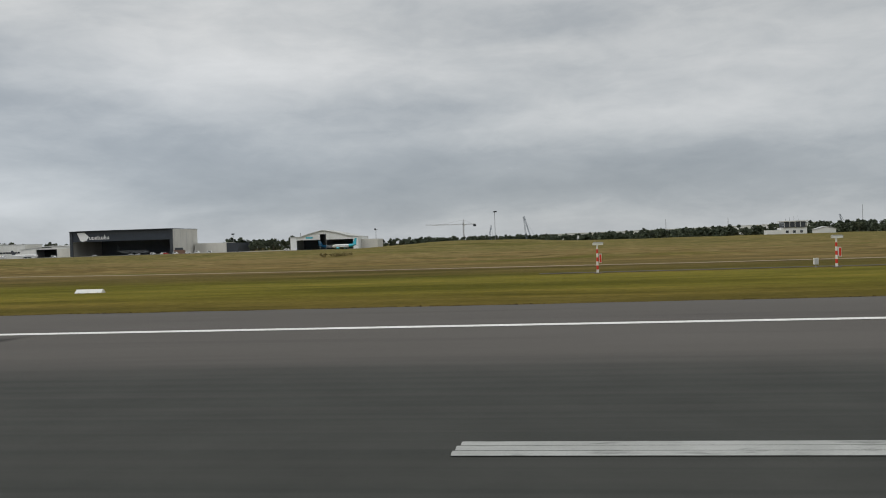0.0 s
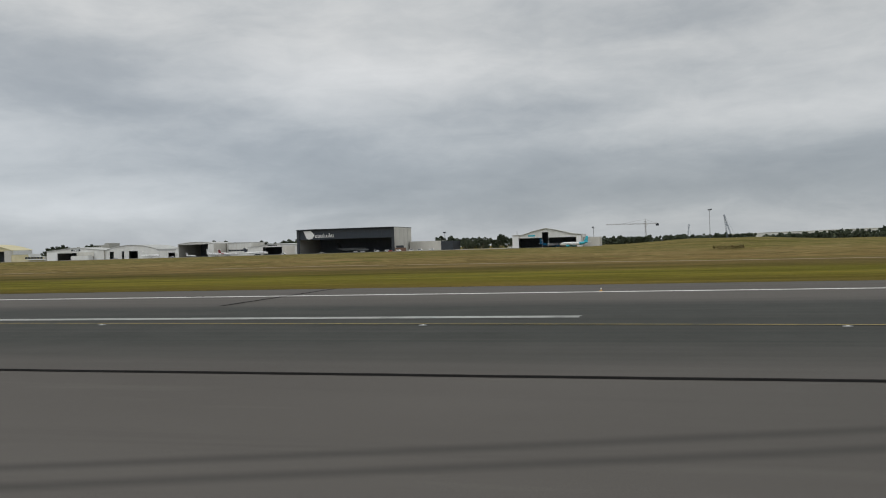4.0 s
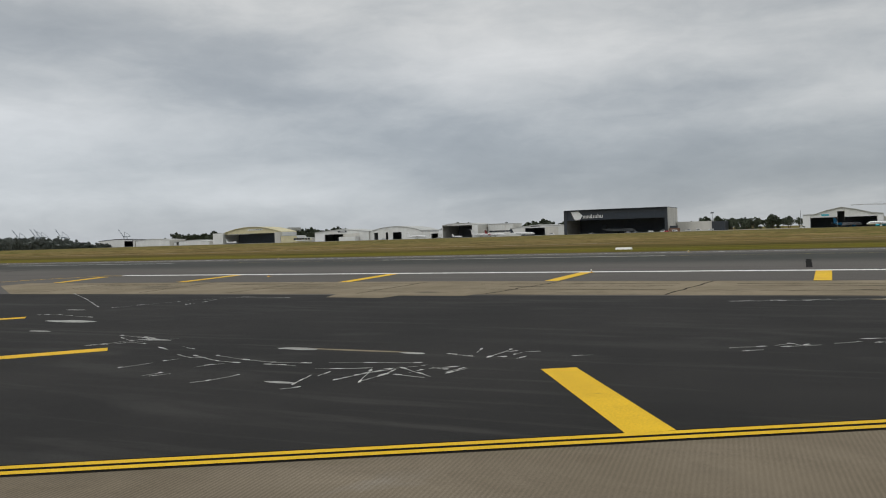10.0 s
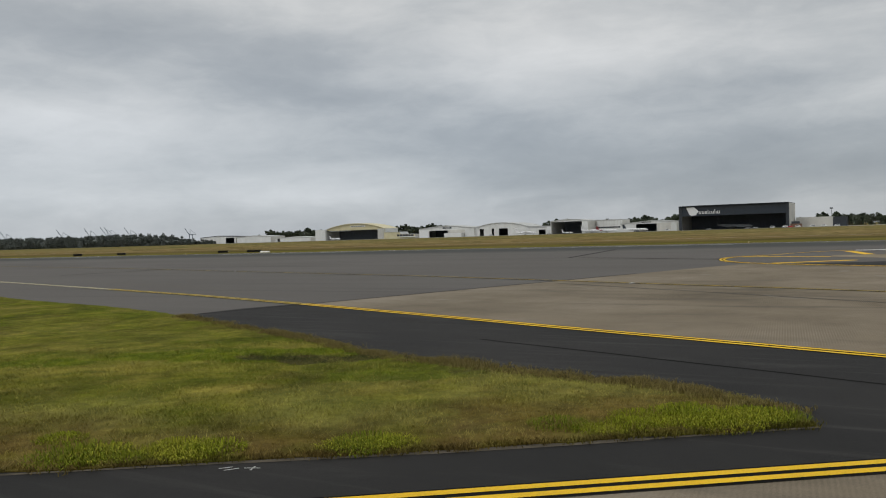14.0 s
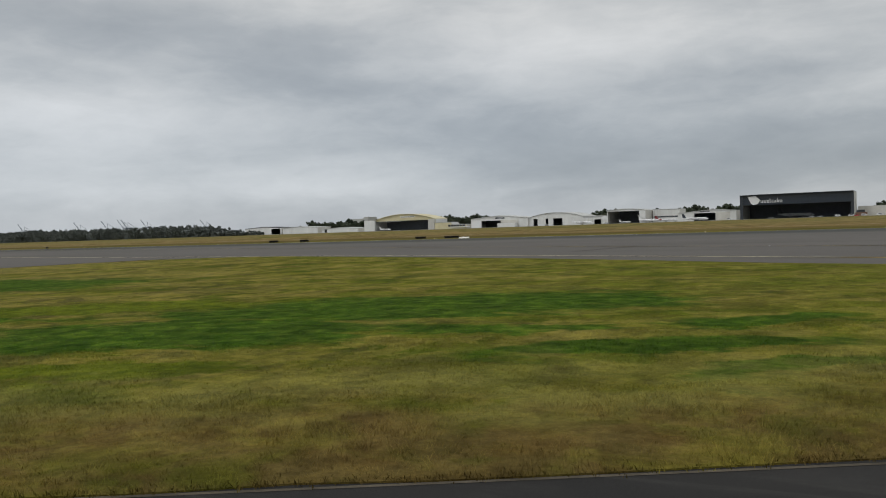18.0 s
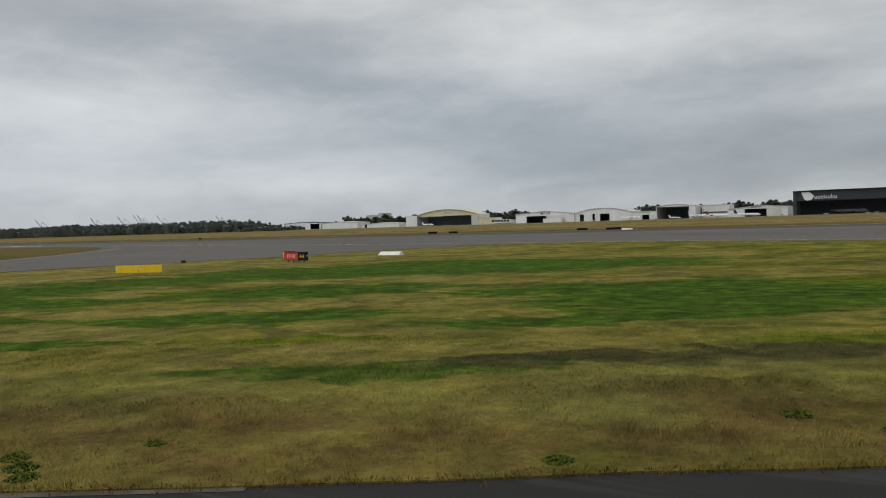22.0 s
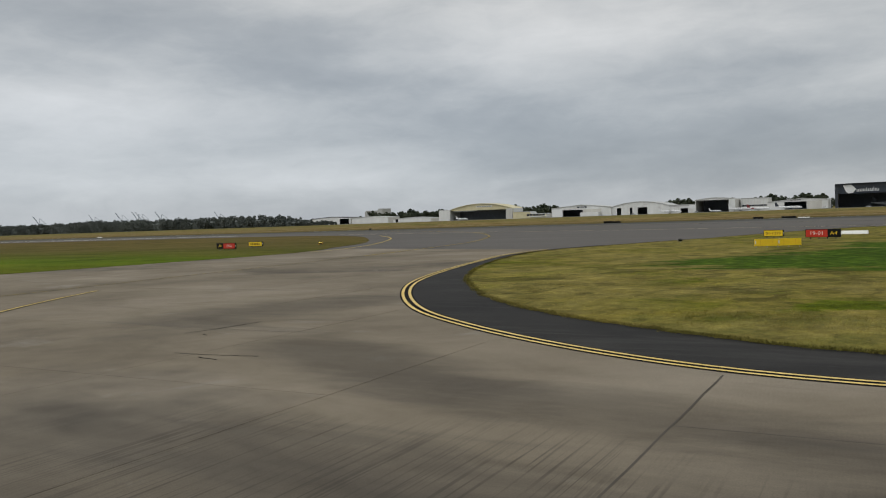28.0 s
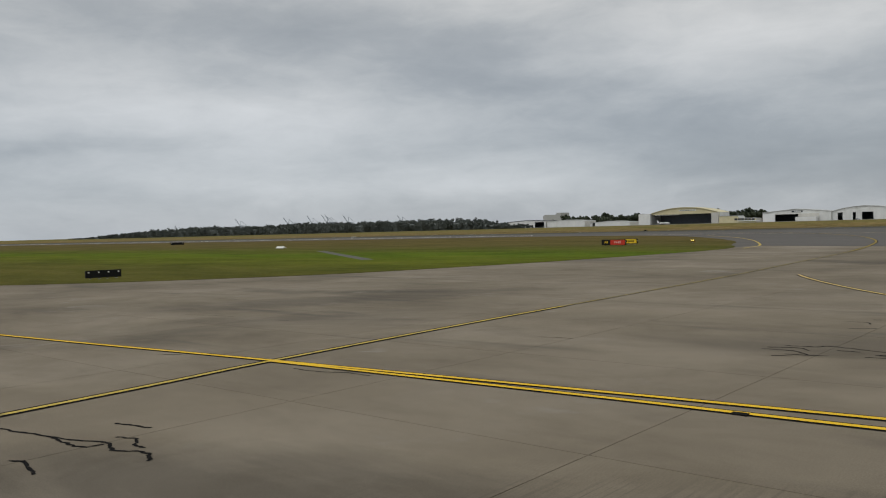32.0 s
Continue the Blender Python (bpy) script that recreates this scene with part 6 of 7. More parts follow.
# ---- trees ----
def leaf_mat(name, dark, light):
    m = bpy.data.materials.new(name)
    m.use_nodes = True
    nt = m.node_tree
    bs = nt.nodes["Principled BSDF"]
    g = nt.nodes.new("ShaderNodeNewGeometry")
    oi = nt.nodes.new("ShaderNodeObjectInfo")
    col = ramp(nt, g.outputs["Random Per Island"], [(0.0, dark), (0.6, tuple((a + b) / 2 for a, b in zip(dark, light))), (1.0, light)])
    col = mixc(nt, 0.5, col, ramp(nt, oi.outputs["Random"], [(0, (0.7, 0.75, 0.7)), (1, (1.3, 1.2, 1.1))]), "MULTIPLY")
    link(nt, col, bs.inputs["Base Color"])
    bs.inputs["Roughness"].default_value = 0.7
    bs.inputs["Specular IOR Level"].default_value = 0.2
    return m


M_leaf = leaf_mat("dark_green_foliage", (0.050, 0.064, 0.048), (0.095, 0.115, 0.072))
# distance haze put into the leaf colour: paler and bluer than nearer foliage
M_hazy_forest = leaf_mat("hazy_far_forest_foliage", (0.088, 0.102, 0.100), (0.122, 0.137, 0.124))
M_bush = surface("brownish_bush_leaves", [(0.3, (0.17, 0.145, 0.06)), (0.7, (0.27, 0.22, 0.10))], 0.8, (1, 1, 1), 0.8, 6.0, 0.4, 0.0)
M_bark = surface("grey_bark", [(0.3, (0.07, 0.055, 0.042)), (0.7, (0.13, 0.105, 0.08))], 2.0, (1, 1, 0.3), 0.9, 20.0, 0.3, 0.2)


def leaf_arrays(rnd_np, centres, radii, per, size):
    """Small bent leaf clumps scattered through balls: vertices and quads."""
    n = len(centres) * per
    d = rnd_np.normal(size=(n, 3))
    d /= np.linalg.norm(d, axis=1)[:, None]
    rr = rnd_np.uniform(0.35, 1.0, n) ** 0.6
    c = np.repeat(centres, per, 0) + d * (np.repeat(radii, per, 0) * rr[:, None])
    a = rnd_np.normal(size=(n, 3))
    a /= np.linalg.norm(a, axis=1)[:, None]
    b = np.cross(a, rnd_np.normal(size=(n, 3)))
    b /= np.linalg.norm(b, axis=1)[:, None]
    s = rnd_np.uniform(0.6, 1.4, (n, 1)) * size
    v = np.stack([c - a * s, c - b * s * 0.7, c + a * s, c + b * s * 0.7 + np.cross(a, b) * s * 0.35], 1).reshape(-1, 3)
    f = np.arange(4 * n).reshape(-1, 4)
    return v, f


def crown_mesh(name, seed, h, w):
    r = np.random.RandomState(seed)
    k = 16
    cz = h * (0.42 + 0.5 * r.rand(k))
    spread = w * (0.62 - 0.5 * np.abs(cz / h - 0.62))
    ang = r.rand(k) * 6.283
    cen = np.stack([np.cos(ang) * spread * r.rand(k), np.sin(ang) * spread * r.rand(k), cz], 1)
    rad = np.stack([w * 0.17 * (0.7 + 0.7 * r.rand(k))] * 3, 1)
    rad[:, 2] *= 0.75
    v, f = leaf_arrays(r, cen, rad, 44, h * 0.055)
    me = bpy.data.meshes.new(name)
    me.from_pydata(v.tolist(), [], f.tolist())
    me.materials.append(M_leaf)
    return me


def tree(label, seed, h, w):
    t = thing("tree", label, "tree", 0, 0, 0, 0, "trees beyond the hangars")
    r = random.Random(seed)
    part("trunk", tube((0, 0, -0.3), (r.uniform(-0.3, 0.3), r.uniform(-0.3, 0.3), h * 0.55), 0.035 * h, 0.014 * h, 8), M_bark, t)
    for k in range(4):
        a = r.uniform(0, 6.28)
        part("limb", tube((0, 0, h * (0.3 + 0.06 * k)), (math.cos(a) * w * 0.3, math.sin(a) * w * 0.3, h * (0.55 + 0.08 * k)), 0.012 * h, 0.005 * h, 5), M_bark, t)
    crown = new("crown", crown_mesh("crown", seed, h, w))
    crown.parent = t
    return t


kinds = [tree("spreading dark green tree behind the hangars", 1, 12, 11), tree("tall dark green tree behind the hangars", 2, 16, 10), tree("broad dark green tree with an uneven crown", 3, 10, 12)]
rnd = random.Random(21)
spots = []
for x0, x1, y, n, s in ((-320, -225, 815, 22, 0.95), (-890, -798, 905, 26, 1.28), (-1110, -985, 905, 32, 1.24), (-575, -452, 900, 32, 1.24), (-650, -605, 900, 10, 1.3), (-180, 20, 1040, 14, 0.75), (60, 250, 790, 12, 0.5), (262, 380, 700, 14, 0.85), (-318, -270, 790, 4, 0.8), (-1240, -1100, 900, 12, 0.8)):
    for k in range(n):
        spots.append((x0 + (x1 - x0) * (k + rnd.uniform(0.1, 0.9)) / n, y + rnd.uniform(-14, 14), s * rnd.uniform(0.75, 1.15)))
for i, (x, y, s) in enumerate(spots):
    m = pose(x, y, Z0, 0, 0, rnd.uniform(0, 360)) @ Matrix.Diagonal((s, s, s, 1))
    if i < 3:
        kinds[i].matrix_world = m
    else:
        c = copy_thing(kinds[i % 3], pose(0, 0, 0))
        c.matrix_world = m

# the far woods and low scrub, too many to count
def woods(name, label, spots_, seed, mat_, per=26, size=1.2):
    r = np.random.RandomState(seed)
    cen, rad = [], []
    for x, y, h in spots_:
        for k in range(5):
            cen.append((x + r.normal() * h * 0.22, y + r.normal() * h * 0.2, Z0 + h * (0.14 + 0.70 * k / 4 + 0.08 * r.normal())))
            w = h * 0.28 * (1.1 - 0.45 * k / 4)
            rad.append((w, w, w * 0.8))
    v, f = leaf_arrays(r, np.array(cen), np.array(rad), per, size)
    me = bpy.data.meshes.new(name)
    me.from_pydata(v.tolist(), [], f.tolist())
    me.materials.append(mat_)
    return tagged(new(name, me), label, "woods", kind="stuff")


rnd = random.Random(31)
ws = []
for k in range(1100):
    t = rnd.random()
    x = -1035 - 1300 * t
    y = 640 + 40 * t + rnd.uniform(0, 70)
    h = 12.6 + 3.0 * min(1, 4 * t) + 0.8 * math.sin(x * 0.02) + rnd.uniform(-1.2, 1.2)
    h *= min(1, max(0.2, (-1005 - x) / 115), max(0.15, (x + 2345) / 420))
    ws.append((x, y, h))
# added hull in the same haze-paled colour, so gaps between crowns don't go black
bm = bmesh.new()
rows = []
for k in range(131):
    x = -1060 - k * 9.7
    t = (-1035 - x) / 1300
    h = (12.6 + 3.0 * min(1, 4 * t) + 0.8 * math.sin(x * 0.02)) * min(1, max(0.2, (-1005 - x) / 115), max(0.1, (x + 2345) / 420)) * (0.72 + 0.10 * noise.noise((x * 0.05, 2.0, 0)))
    y = 664 + 40 * t
    rows.append([bm.verts.new((x, y + b, Z0 - 0.2 + h * c)) for b, c in ((-12, 0), (-10, 0.8), (0, 1), (30, 1), (40, 0.8), (42, 0))])
for a, b in zip(rows, rows[1:]):
    for k in range(5):
        bm.faces.new((a[k], a[k + 1], b[k + 1], b[k]))
bmesh.ops.recalc_face_normals(bm, faces=bm.faces[:])
tagged(part("woods_core", bm, M_hazy_forest), "haze-paled filler hull inside the far woodland belt", "woods", kind="stuff")
woods("far_woods", "haze-paled green belt of far woodland", ws, 8, M_hazy_forest, 44, 0.95)
ws = [(rnd.uniform(-190, 20), rnd.uniform(990, 1040), rnd.uniform(7.0, 9.5)) for k in range(150)]
ws += [(x, rnd.uniform(735, 800), (5.8 + 0.019 * x) * rnd.uniform(0.75, 1.12)) for x in [rnd.uniform(0, 300) for k in range(260)]]
ws += [(rnd.uniform(-1100, -250), rnd.uniform(900, 960), rnd.uniform(5, 10)) for k in range(220)] + [(rnd.uniform(290, 900), rnd.uniform(720, 800), rnd.uniform(8, 13)) for k in range(160)]
woods("low_scrub", "dark green scrub behind the bank", ws, 9, M_leaf, 26, 1.1)
ws = [(-67 + rnd.uniform(-5, 5), 254 + rnd.uniform(-4, 4), rnd.uniform(0.7, 1.3)) for k in range(22)]
woods("scattered_bushes", "low brownish bushes in the rank grass", ws, 10, M_bush, 40, 0.10)


# ---- cranes, masts and poles ----
def lattice(bm, p, q, w, n):
    """A square lattice boom between two points."""
    p, q = Vector(p), Vector(q)
    d = (q - p).normalized()
    u = d.orthogonal().normalized() * w
    v = d.cross(u).normalized() * w
    c = [u + v, u - v, -u - v, -u + v]
    for a in c:
        tube(p + a, q + a, w * 0.2, n=4, bm=bm)
    for i in range(n):
        a, b = p + (q - p) * i / n, p + (q - p) * (i + 1) / n
        for j in range(4):
            tube(a + c[j], b + c[(j + 1) % 4], w * 0.13, n=3, bm=bm)
    return bm


tc_ = thing("tower_crane", "slender tower crane with a long level jib", "crane", -113, 1247, Z0)
part("mast", lattice(bmesh.new(), (0, 0, 0), (0, 0, 33), 0.8, 14), M_crane_warm, tc_)
part("jib", lattice(bmesh.new(), (0, 0, 29), (-58, 0, 29.5), 0.5, 20), M_crane_warm, tc_)
part("counter_jib", lattice(bmesh.new(), (0, 0, 29), (19, 0, 29), 0.5, 7), M_crane_warm, tc_)
part("counterweight", block(15, 19.5, -1, 1, 25.6, 28.6), M_mid_steel, tc_)
part("apex", lattice(bmesh.new(), (0, 0, 29.5), (0, 0, 36.5), 0.4, 4), M_crane_warm, tc_)
part("tie_bar", tube((0, 0, 36), (-34, 0, 30), 0.12, n=4), M_crane_warm, tc_)
part("tie_bar", tube((0, 0, 36), (14, 0, 29.6), 0.12, n=4), M_crane_warm, tc_)
part("cab", block(0.9, 2.6, -1, 1, 27, 29), M_white_wall, tc_)


def luffing(x, y, h, lean):
    c = thing("mobile_crane", "distant crane with a raised lattice boom", "crane", x, y, Z0, 0, "distant raised cranes")
    part("boom", lattice(bmesh.new(), (0, 0, 2.5), (-h * lean, 0, h), 0.6, 12), M_crane_blue, c)
    part("back_stay", tube((5, 0, 5), (-h * lean, 0, h), 0.1, n=4), M_crane_blue, c)
    part("carrier", block(-2, 6, -1.6, 1.6, 0.6, 3.6), M_mid_steel, c)
    for wx in (-1, 2, 5):
        part("wheel", tube((wx, -1.7, 0.6), (wx, 1.7, 0.6), 0.6, n=8), M_tyre, c)
    return c


luffing(-8, 1010, 32, 0.28)
luffing(-14, 1000, 30, 0.10)
luffing(-60, 1005, 22, -0.12)
luffing(320, 900, 20, 0.2)


def pole(name, label, x, y, h, top=0):
    c = thing(name, label, "mast", x, y, Z0)
    part("shaft", tube((0, 0, 0), (0, 0, h), 0.32, 0.2, 8), M_galv, c)
    part("footing", block(-0.8, 0.8, -0.8, 0.8, -0.2, 0.35), M_pad, c)
    for k in range(top):
        part("lamp_head", block(-1.5 + k * 1.0, -0.7 + k * 1.0, -0.5, 0.3, h - 0.2, h + 0.9), M_mid_steel, c)
    if top:
        part("crossbar", block(-1.7, 1.7, -0.12, 0.12, h - 0.5, h - 0.22), M_galv, c)
    return c


pole("light_mast", "tall lighting mast with a cluster of lamp heads", -43, 822, 32, 4)
pole("antenna_mast", "thin grey antenna mast beyond the trees", 137, 900, 20.4)
pole("antenna_mast", "thin grey antenna mast beyond the trees", 202, 900, 20.0)
pole("antenna_mast", "thin grey antenna mast beyond the trees", 339, 900, 29)
pole("light_mast", "lighting mast behind the tall hangar", -305, 790, 17.5, 3)
pole("light_mast", "lighting mast beside the white hangar", -150, 745, 17.0, 2)
pole("antenna_mast", "thin grey antenna mast behind hangars", -222, 745, 16.0)


def port_crane(x, y, h, back):
    """A ship-to-shore crane with its boom raised."""
    c = thing("port_crane", "distant hazy port crane with its boom raised", "crane", x, y, Z0, 40, "distant port cranes")
    for dx in (-10, 10):
        for dy in (-8, 8):
            part("leg", tube((dx, dy, 0), (dx * 0.8, dy, h * 0.52), 1.3, n=4), M_crane_blue, c)
    part("portal_beam", block(-11, 11, -9, 9, h * 0.5, h * 0.54), M_crane_blue, c)
    part("boom", lattice(bmesh.new(), (-10, 0, h * 0.54), (-10 - h * 0.3, 0, h), 1.7, 10), M_crane_blue, c)
    part("apex", tube((-6, 0, h * 0.54), (-4, 0, h * 0.86), 1.2, 0.9, 5), M_crane_blue, c)
    part("back_reach", lattice(bmesh.new(), (-10, 0, h * 0.54), (h * back, 0, h * 0.55), 1.4, 8), M_crane_blue, c)
    part("stay", tube((-4, 0, h * 0.86), (h * back, 0, h * 0.56), 0.8, n=4), M_crane_blue, c)
    return c


for x, y, h in ((-4440, 2682, 91), (-4277, 2905, 93), (-4189, 3015, 99), (-4134, 3081, 103), (-4121, 3096, 102), (-4053, 3175, 99), (-3831, 3409, 90), (-4659, 2412, 59)):
    port_crane(x, y, h, 0.3)

# ---- signs, lights and markers beside the pavement ----
M_sign_red = plain("sign_red", (0.54, 0.032, 0.013), 0.4, var=0.06)
M_sign_yellow = plain("sign_yellow", (0.84, 0.57, 0.018), 0.4, var=0.06)
M_sign_white = plain("sign_white", (0.75, 0.74, 0.70), 0.4, var=0.05)
M_lamp_yellow = plain("chrome_yellow_enamel", (0.66, 0.36, 0.02), 0.45, var=0.1)
M_marker = plain("white_marker_paint", (0.72, 0.72, 0.69), 0.5, var=0.06)


M_soil = surface("bare_dark_soil", [(0.3, (0.045, 0.036, 0.026)), (0.7, (0.085, 0.07, 0.05))], 0.8, (1, 1, 1), 0.95, 12.0, 0.4, 0.3, spec=0.02)


def pad(pts, label="pale concrete plinth under a taxiway sign", dz=0.075, mat_=None):
    p = tagged(part("concrete_pad", draped([pts], dz, 0.2, False), mat_ or M_pad), label, "concrete pad")
    return p


def sign(label, x, y, rz, L, panels, h=0.78, leg=0.2, legs=3, depth=0.26, back=False, lift=0.06):
    """Panels: (from, to, colour, words, words' colour) along the face, which looks to local -y."""
    s = thing("taxiway_sign", label, "sign", x, y, ground_z(y) + lift, rz, "taxiway signs")
    cas = prism([(-depth / 2, 0), (depth / 2, 0), (depth / 2, h * 0.9), (0.0, h), (-depth / 2, h)], -L / 2, L / 2)
    for v in cas.verts:
        v.co.x, v.co.y = v.co.y, v.co.x
        v.co.z += leg
    bmesh.ops.recalc_face_normals(cas, faces=cas.faces[:])
    part("casing", cas, M_black, s)
    for a, b, col, words, wcol in panels:
        x0, x1 = -L / 2 + 0.05 + (L - 0.1) * a, -L / 2 + 0.05 + (L - 0.1) * b
        pn = part("face_panel", block(x0, x1, -depth / 2 - 0.016, -depth / 2 - 0.004, leg + 0.05, leg + h - 0.06), col, s)
        if words and words != "bars":
            me_ = text_mesh(words, h * 0.60, 0.003)
            me_.materials.append(wcol)
            t_ = new("lettering", me_)
            t_.parent = pn
            wid = max(v.co.x for v in me_.vertices) - min(v.co.x for v in me_.vertices)
            k = min(1.22, (x1 - x0) * 0.80 / wid)
            t_.matrix_local = pose((x0 + x1) / 2, -depth / 2 - 0.022, leg + h * 0.49, 90, 0, 0) @ Matrix.Diagonal((k, 1.0, 1, 1))
        elif words:
            for k in range(6):
                wx = x0 + (x1 - x0) * (0.14 + 0.125 * k)
                part("printed_bar", block(wx, wx + (x1 - x0) * 0.075, -depth / 2 - 0.024, -depth / 2 - 0.018, leg + h * 0.3, leg + h * 0.68), wcol, pn)
    for k in range(legs):
        lx = -L * 0.36 + L * 0.72 * k / (legs - 1)
        part("leg", tube((lx, 0, -0.05), (lx, 0, leg + 0.01), 0.045, n=8), M_black, s)
        part("base_flange", tube((lx, 0, 0.0), (lx, 0, 0.03), 0.11, n=10), M_galv, s)
    part("end_label", block(L / 2 + 0.002, L / 2 + 0.008, -0.06, 0.05, leg + h * 0.50, leg + h * 0.66), M_sign_white, s, "small white maker's plate")
    part("end_label", block(L / 2 + 0.002, L / 2 + 0.008, -0.05, 0.04, leg + h * 0.34, leg + h * 0.40), M_sign_white, s, "small white maker's plate")
    if back:
        for k in range(back):
            bx = -L * 0.42 + L * 0.84 * k / max(1, back - 1)
            part("back_label", block(bx - 0.07, bx + 0.07, -depth / 2 - 0.012, -depth / 2 - 0.004, leg + h * 0.66, leg + h * 0.82), M_sign_white, s, "small white label")
    return s


pad([(-288.9, -104.4), (-285.9, -107.3), (-284.3, -105.2), (-287.5, -103.4)])
sign("yellow distance sign with black figures on a concrete plinth", -286.68, -104.72, -34.5, 2.24, [(0, 1, M_sign_yellow, "19-1974", M_black)], 0.75, 0.12, lift=0.05)
pad([(-298.0, -100.6), (-293.6, -103.4), (-292.9, -101.3), (-297.0, -99.6)], "dark stained plinth under a taxiway sign", 0.06, M_soil)
sign("black and red taxiway sign with yellow and white lettering", -295.2, -101.55, -41, 3.16, [(0, 0.42, M_black, "A4S", M_sign_yellow), (0.42, 1, M_sign_red, "19-01", M_sign_white)], 0.86, 0.13)
sign("red and black runway sign standing in the infield grass", -391.0, -97.8, -13, 3.5, [(0, 0.64, M_sign_red, "19-01", M_sign_white), (0.64, 1, M_black, "A4", M_sign_yellow)], 0.86, 0.2, 4)
sign("yellow distance sign with black figures in the grass", -396.5, -92.3, -20, 2.3, [(0, 1, M_sign_yellow, "01-1279", M_black)], 0.74)
sign("black and red taxiway sign in the far infield", -470.7, -101.6, -12, 4.6, [(0, 0.38, M_black, "A4", M_sign_yellow), (0.38, 1, M_sign_red, "19-01", M_sign_white)], 0.84, 0.2, 4)
sign("yellow sign with faint black print in the far infield", -473.0, -92.6, -14, 3.6, [(0, 1, M_sign_yellow, "bars", M_black)], 0.72)
pad([(-382.1, -162.7), (-380.0, -162.3), (-380.8, -159.4), (-383.0, -159.8)], "pale concrete plinth in the infield grass", 0.085)
sign("back of a black taxiway sign with small white labels", -381.4, -161.4, 108.5, 2.15, [], 0.64, 0.14, 3, 0.12, 4)
sign("long black sign back with white labels by the taxiway edge", -475.95, -178.8, 80, 2.9, [], 0.62, 0.1, 4, 0.2, 4)
sign("black sign back across the far infield grass", -655, -62, 60, 4.2, [], 0.8, 0.1, 3, 0.2, 2)
for x, y, L in ((-460, 48, 2.6), (-463, 66, 2.8), (-420, 65, 3.0), (-412, 69, 4.2)):
    sign("dark sign back in the grass beyond the runway", x, y, 25, L, [], 0.62, 0.15, 3, 0.3, 0, 0.0)

bk = thing("marker_board", "long plain yellow board on short legs", "sign", -393.4, -115.08, ground_z(-115) + 0.06, 23)
for s_ in (-1, 1):
    part("board", block(-0.99 + s_ * 1.0, 0.97 + s_ * 1.0, -0.06, 0.06, 0.14, 0.76), M_sign_yellow, bk)
    part("end_plate", block(-0.97 + s_ * 1.0, -0.88 + s_ * 1.0, -0.09, -0.062, 0.34, 0.62), M_sign_white, bk)
for k in range(5):
    part("leg", tube((-1.84 + k * 0.92, 0, -0.05), (-1.84 + k * 0.92, 0, 0.14), 0.04, n=8), M_galv, bk)
for k in range(4):
    part("seam", block(-1.49 + k * 0.99, -1.47 + k * 0.99, -0.07, -0.061, 0.15, 0.75), M_lamp_yellow, bk)


def guard_light(x, y, rz, label, lift=0.07, plate_mat=None, lens_mat=None, size=1.0):
    """A pair of tilted hooded lamps in an enamelled cradle."""
    g = thing("guard_light", label, "light", x, y, ground_z(y) + lift, rz, "runway guard lights")
    enamel = plate_mat or M_lamp_yellow
    back = part("back_plate", prism([(-0.30, 0.14), (0.30, 0.14), (0.31, 0.42), (0.24, 0.51), (-0.24, 0.51), (-0.31, 0.42)], 0.05, 0.075), enamel, g, "enamelled back plate")
    for k in (-1, 1):
        part("cradle_arm", prism([(k * 0.315, 0.12), (k * 0.335, 0.12), (k * 0.335, 0.48), (k * 0.315, 0.52)], -0.20, 0.14), enamel, g, "enamelled cradle arm")
        part("bolt", tube((k * 0.335, -0.05, 0.36), (k * 0.36, -0.05, 0.36), 0.025, n=8), M_galv, back)
    part("cradle_floor", block(-0.335, 0.335, -0.20, 0.14, 0.10, 0.12), enamel, g, "enamelled cradle floor")
    housing = block(-0.29, 0.29, -0.16, 0.045, 0.20, 0.54)
    bmesh.ops.bevel(housing, geom=housing.edges[:], offset=0.03, segments=1, affect="EDGES")
    part("housing", housing, M_black, g, "black lamp housing")
    for k in (-1, 1):
        a, b = Vector((k * 0.145, -0.15, 0.39)), Vector((k * 0.145, -0.44, 0.45))
        hood = tube(a, b, 0.125, 0.125, 18)
        # open at the mouth, with a wall of its own
        mouth = [f for f in hood.faces if len(f.verts) == 18 and f.calc_center_median().y < -0.3]
        bmesh.ops.inset_region(hood, faces=mouth, thickness=0.012)
        deep = bmesh.ops.extrude_face_region(hood, geom=mouth)
        for v in deep["geom"]:
            if isinstance(v, bmesh.types.BMVert):
                v.co += (a - b) * 0.55
        bmesh.ops.delete(hood, geom=mouth, context="FACES")
        bmesh.ops.recalc_face_normals(hood, faces=hood.faces[:])
        lamp = part("lamp_hood", hood, M_black, g, "black lamp hood")
        part("lens", tube(a.lerp(b, 0.40), a.lerp(b, 0.46), 0.108, 0.10, 18), lens_mat or M_glass, lamp, "glass lens")
        part("visor", prism([(k * 0.145 + 0.135 * math.cos(q), 0.45 + 0.135 * math.sin(q)) for q in [0.3 + 0.254 * n for n in range(11)]] + [(k * 0.145 + 0.126 * math.cos(q), 0.45 + 0.126 * math.sin(q)) for q in [2.84 - 0.254 * n for n in range(11)]], -0.52, -0.40), M_black, lamp, "black visor")
    part("stem", tube((0, 0, 0), (0, 0, 0.10), 0.04, n=10), M_galv, g)
    part("flange", tube((0, 0, -0.01), (0, 0, 0.035), 0.11, n=14), M_sign_white, g)
    part("cable", tube((-0.1, 0.05, 0.03), (-0.45, 0.1, 0.0), 0.018, n=5), M_black, g)
    g.scale = (size, size, size)
    return g


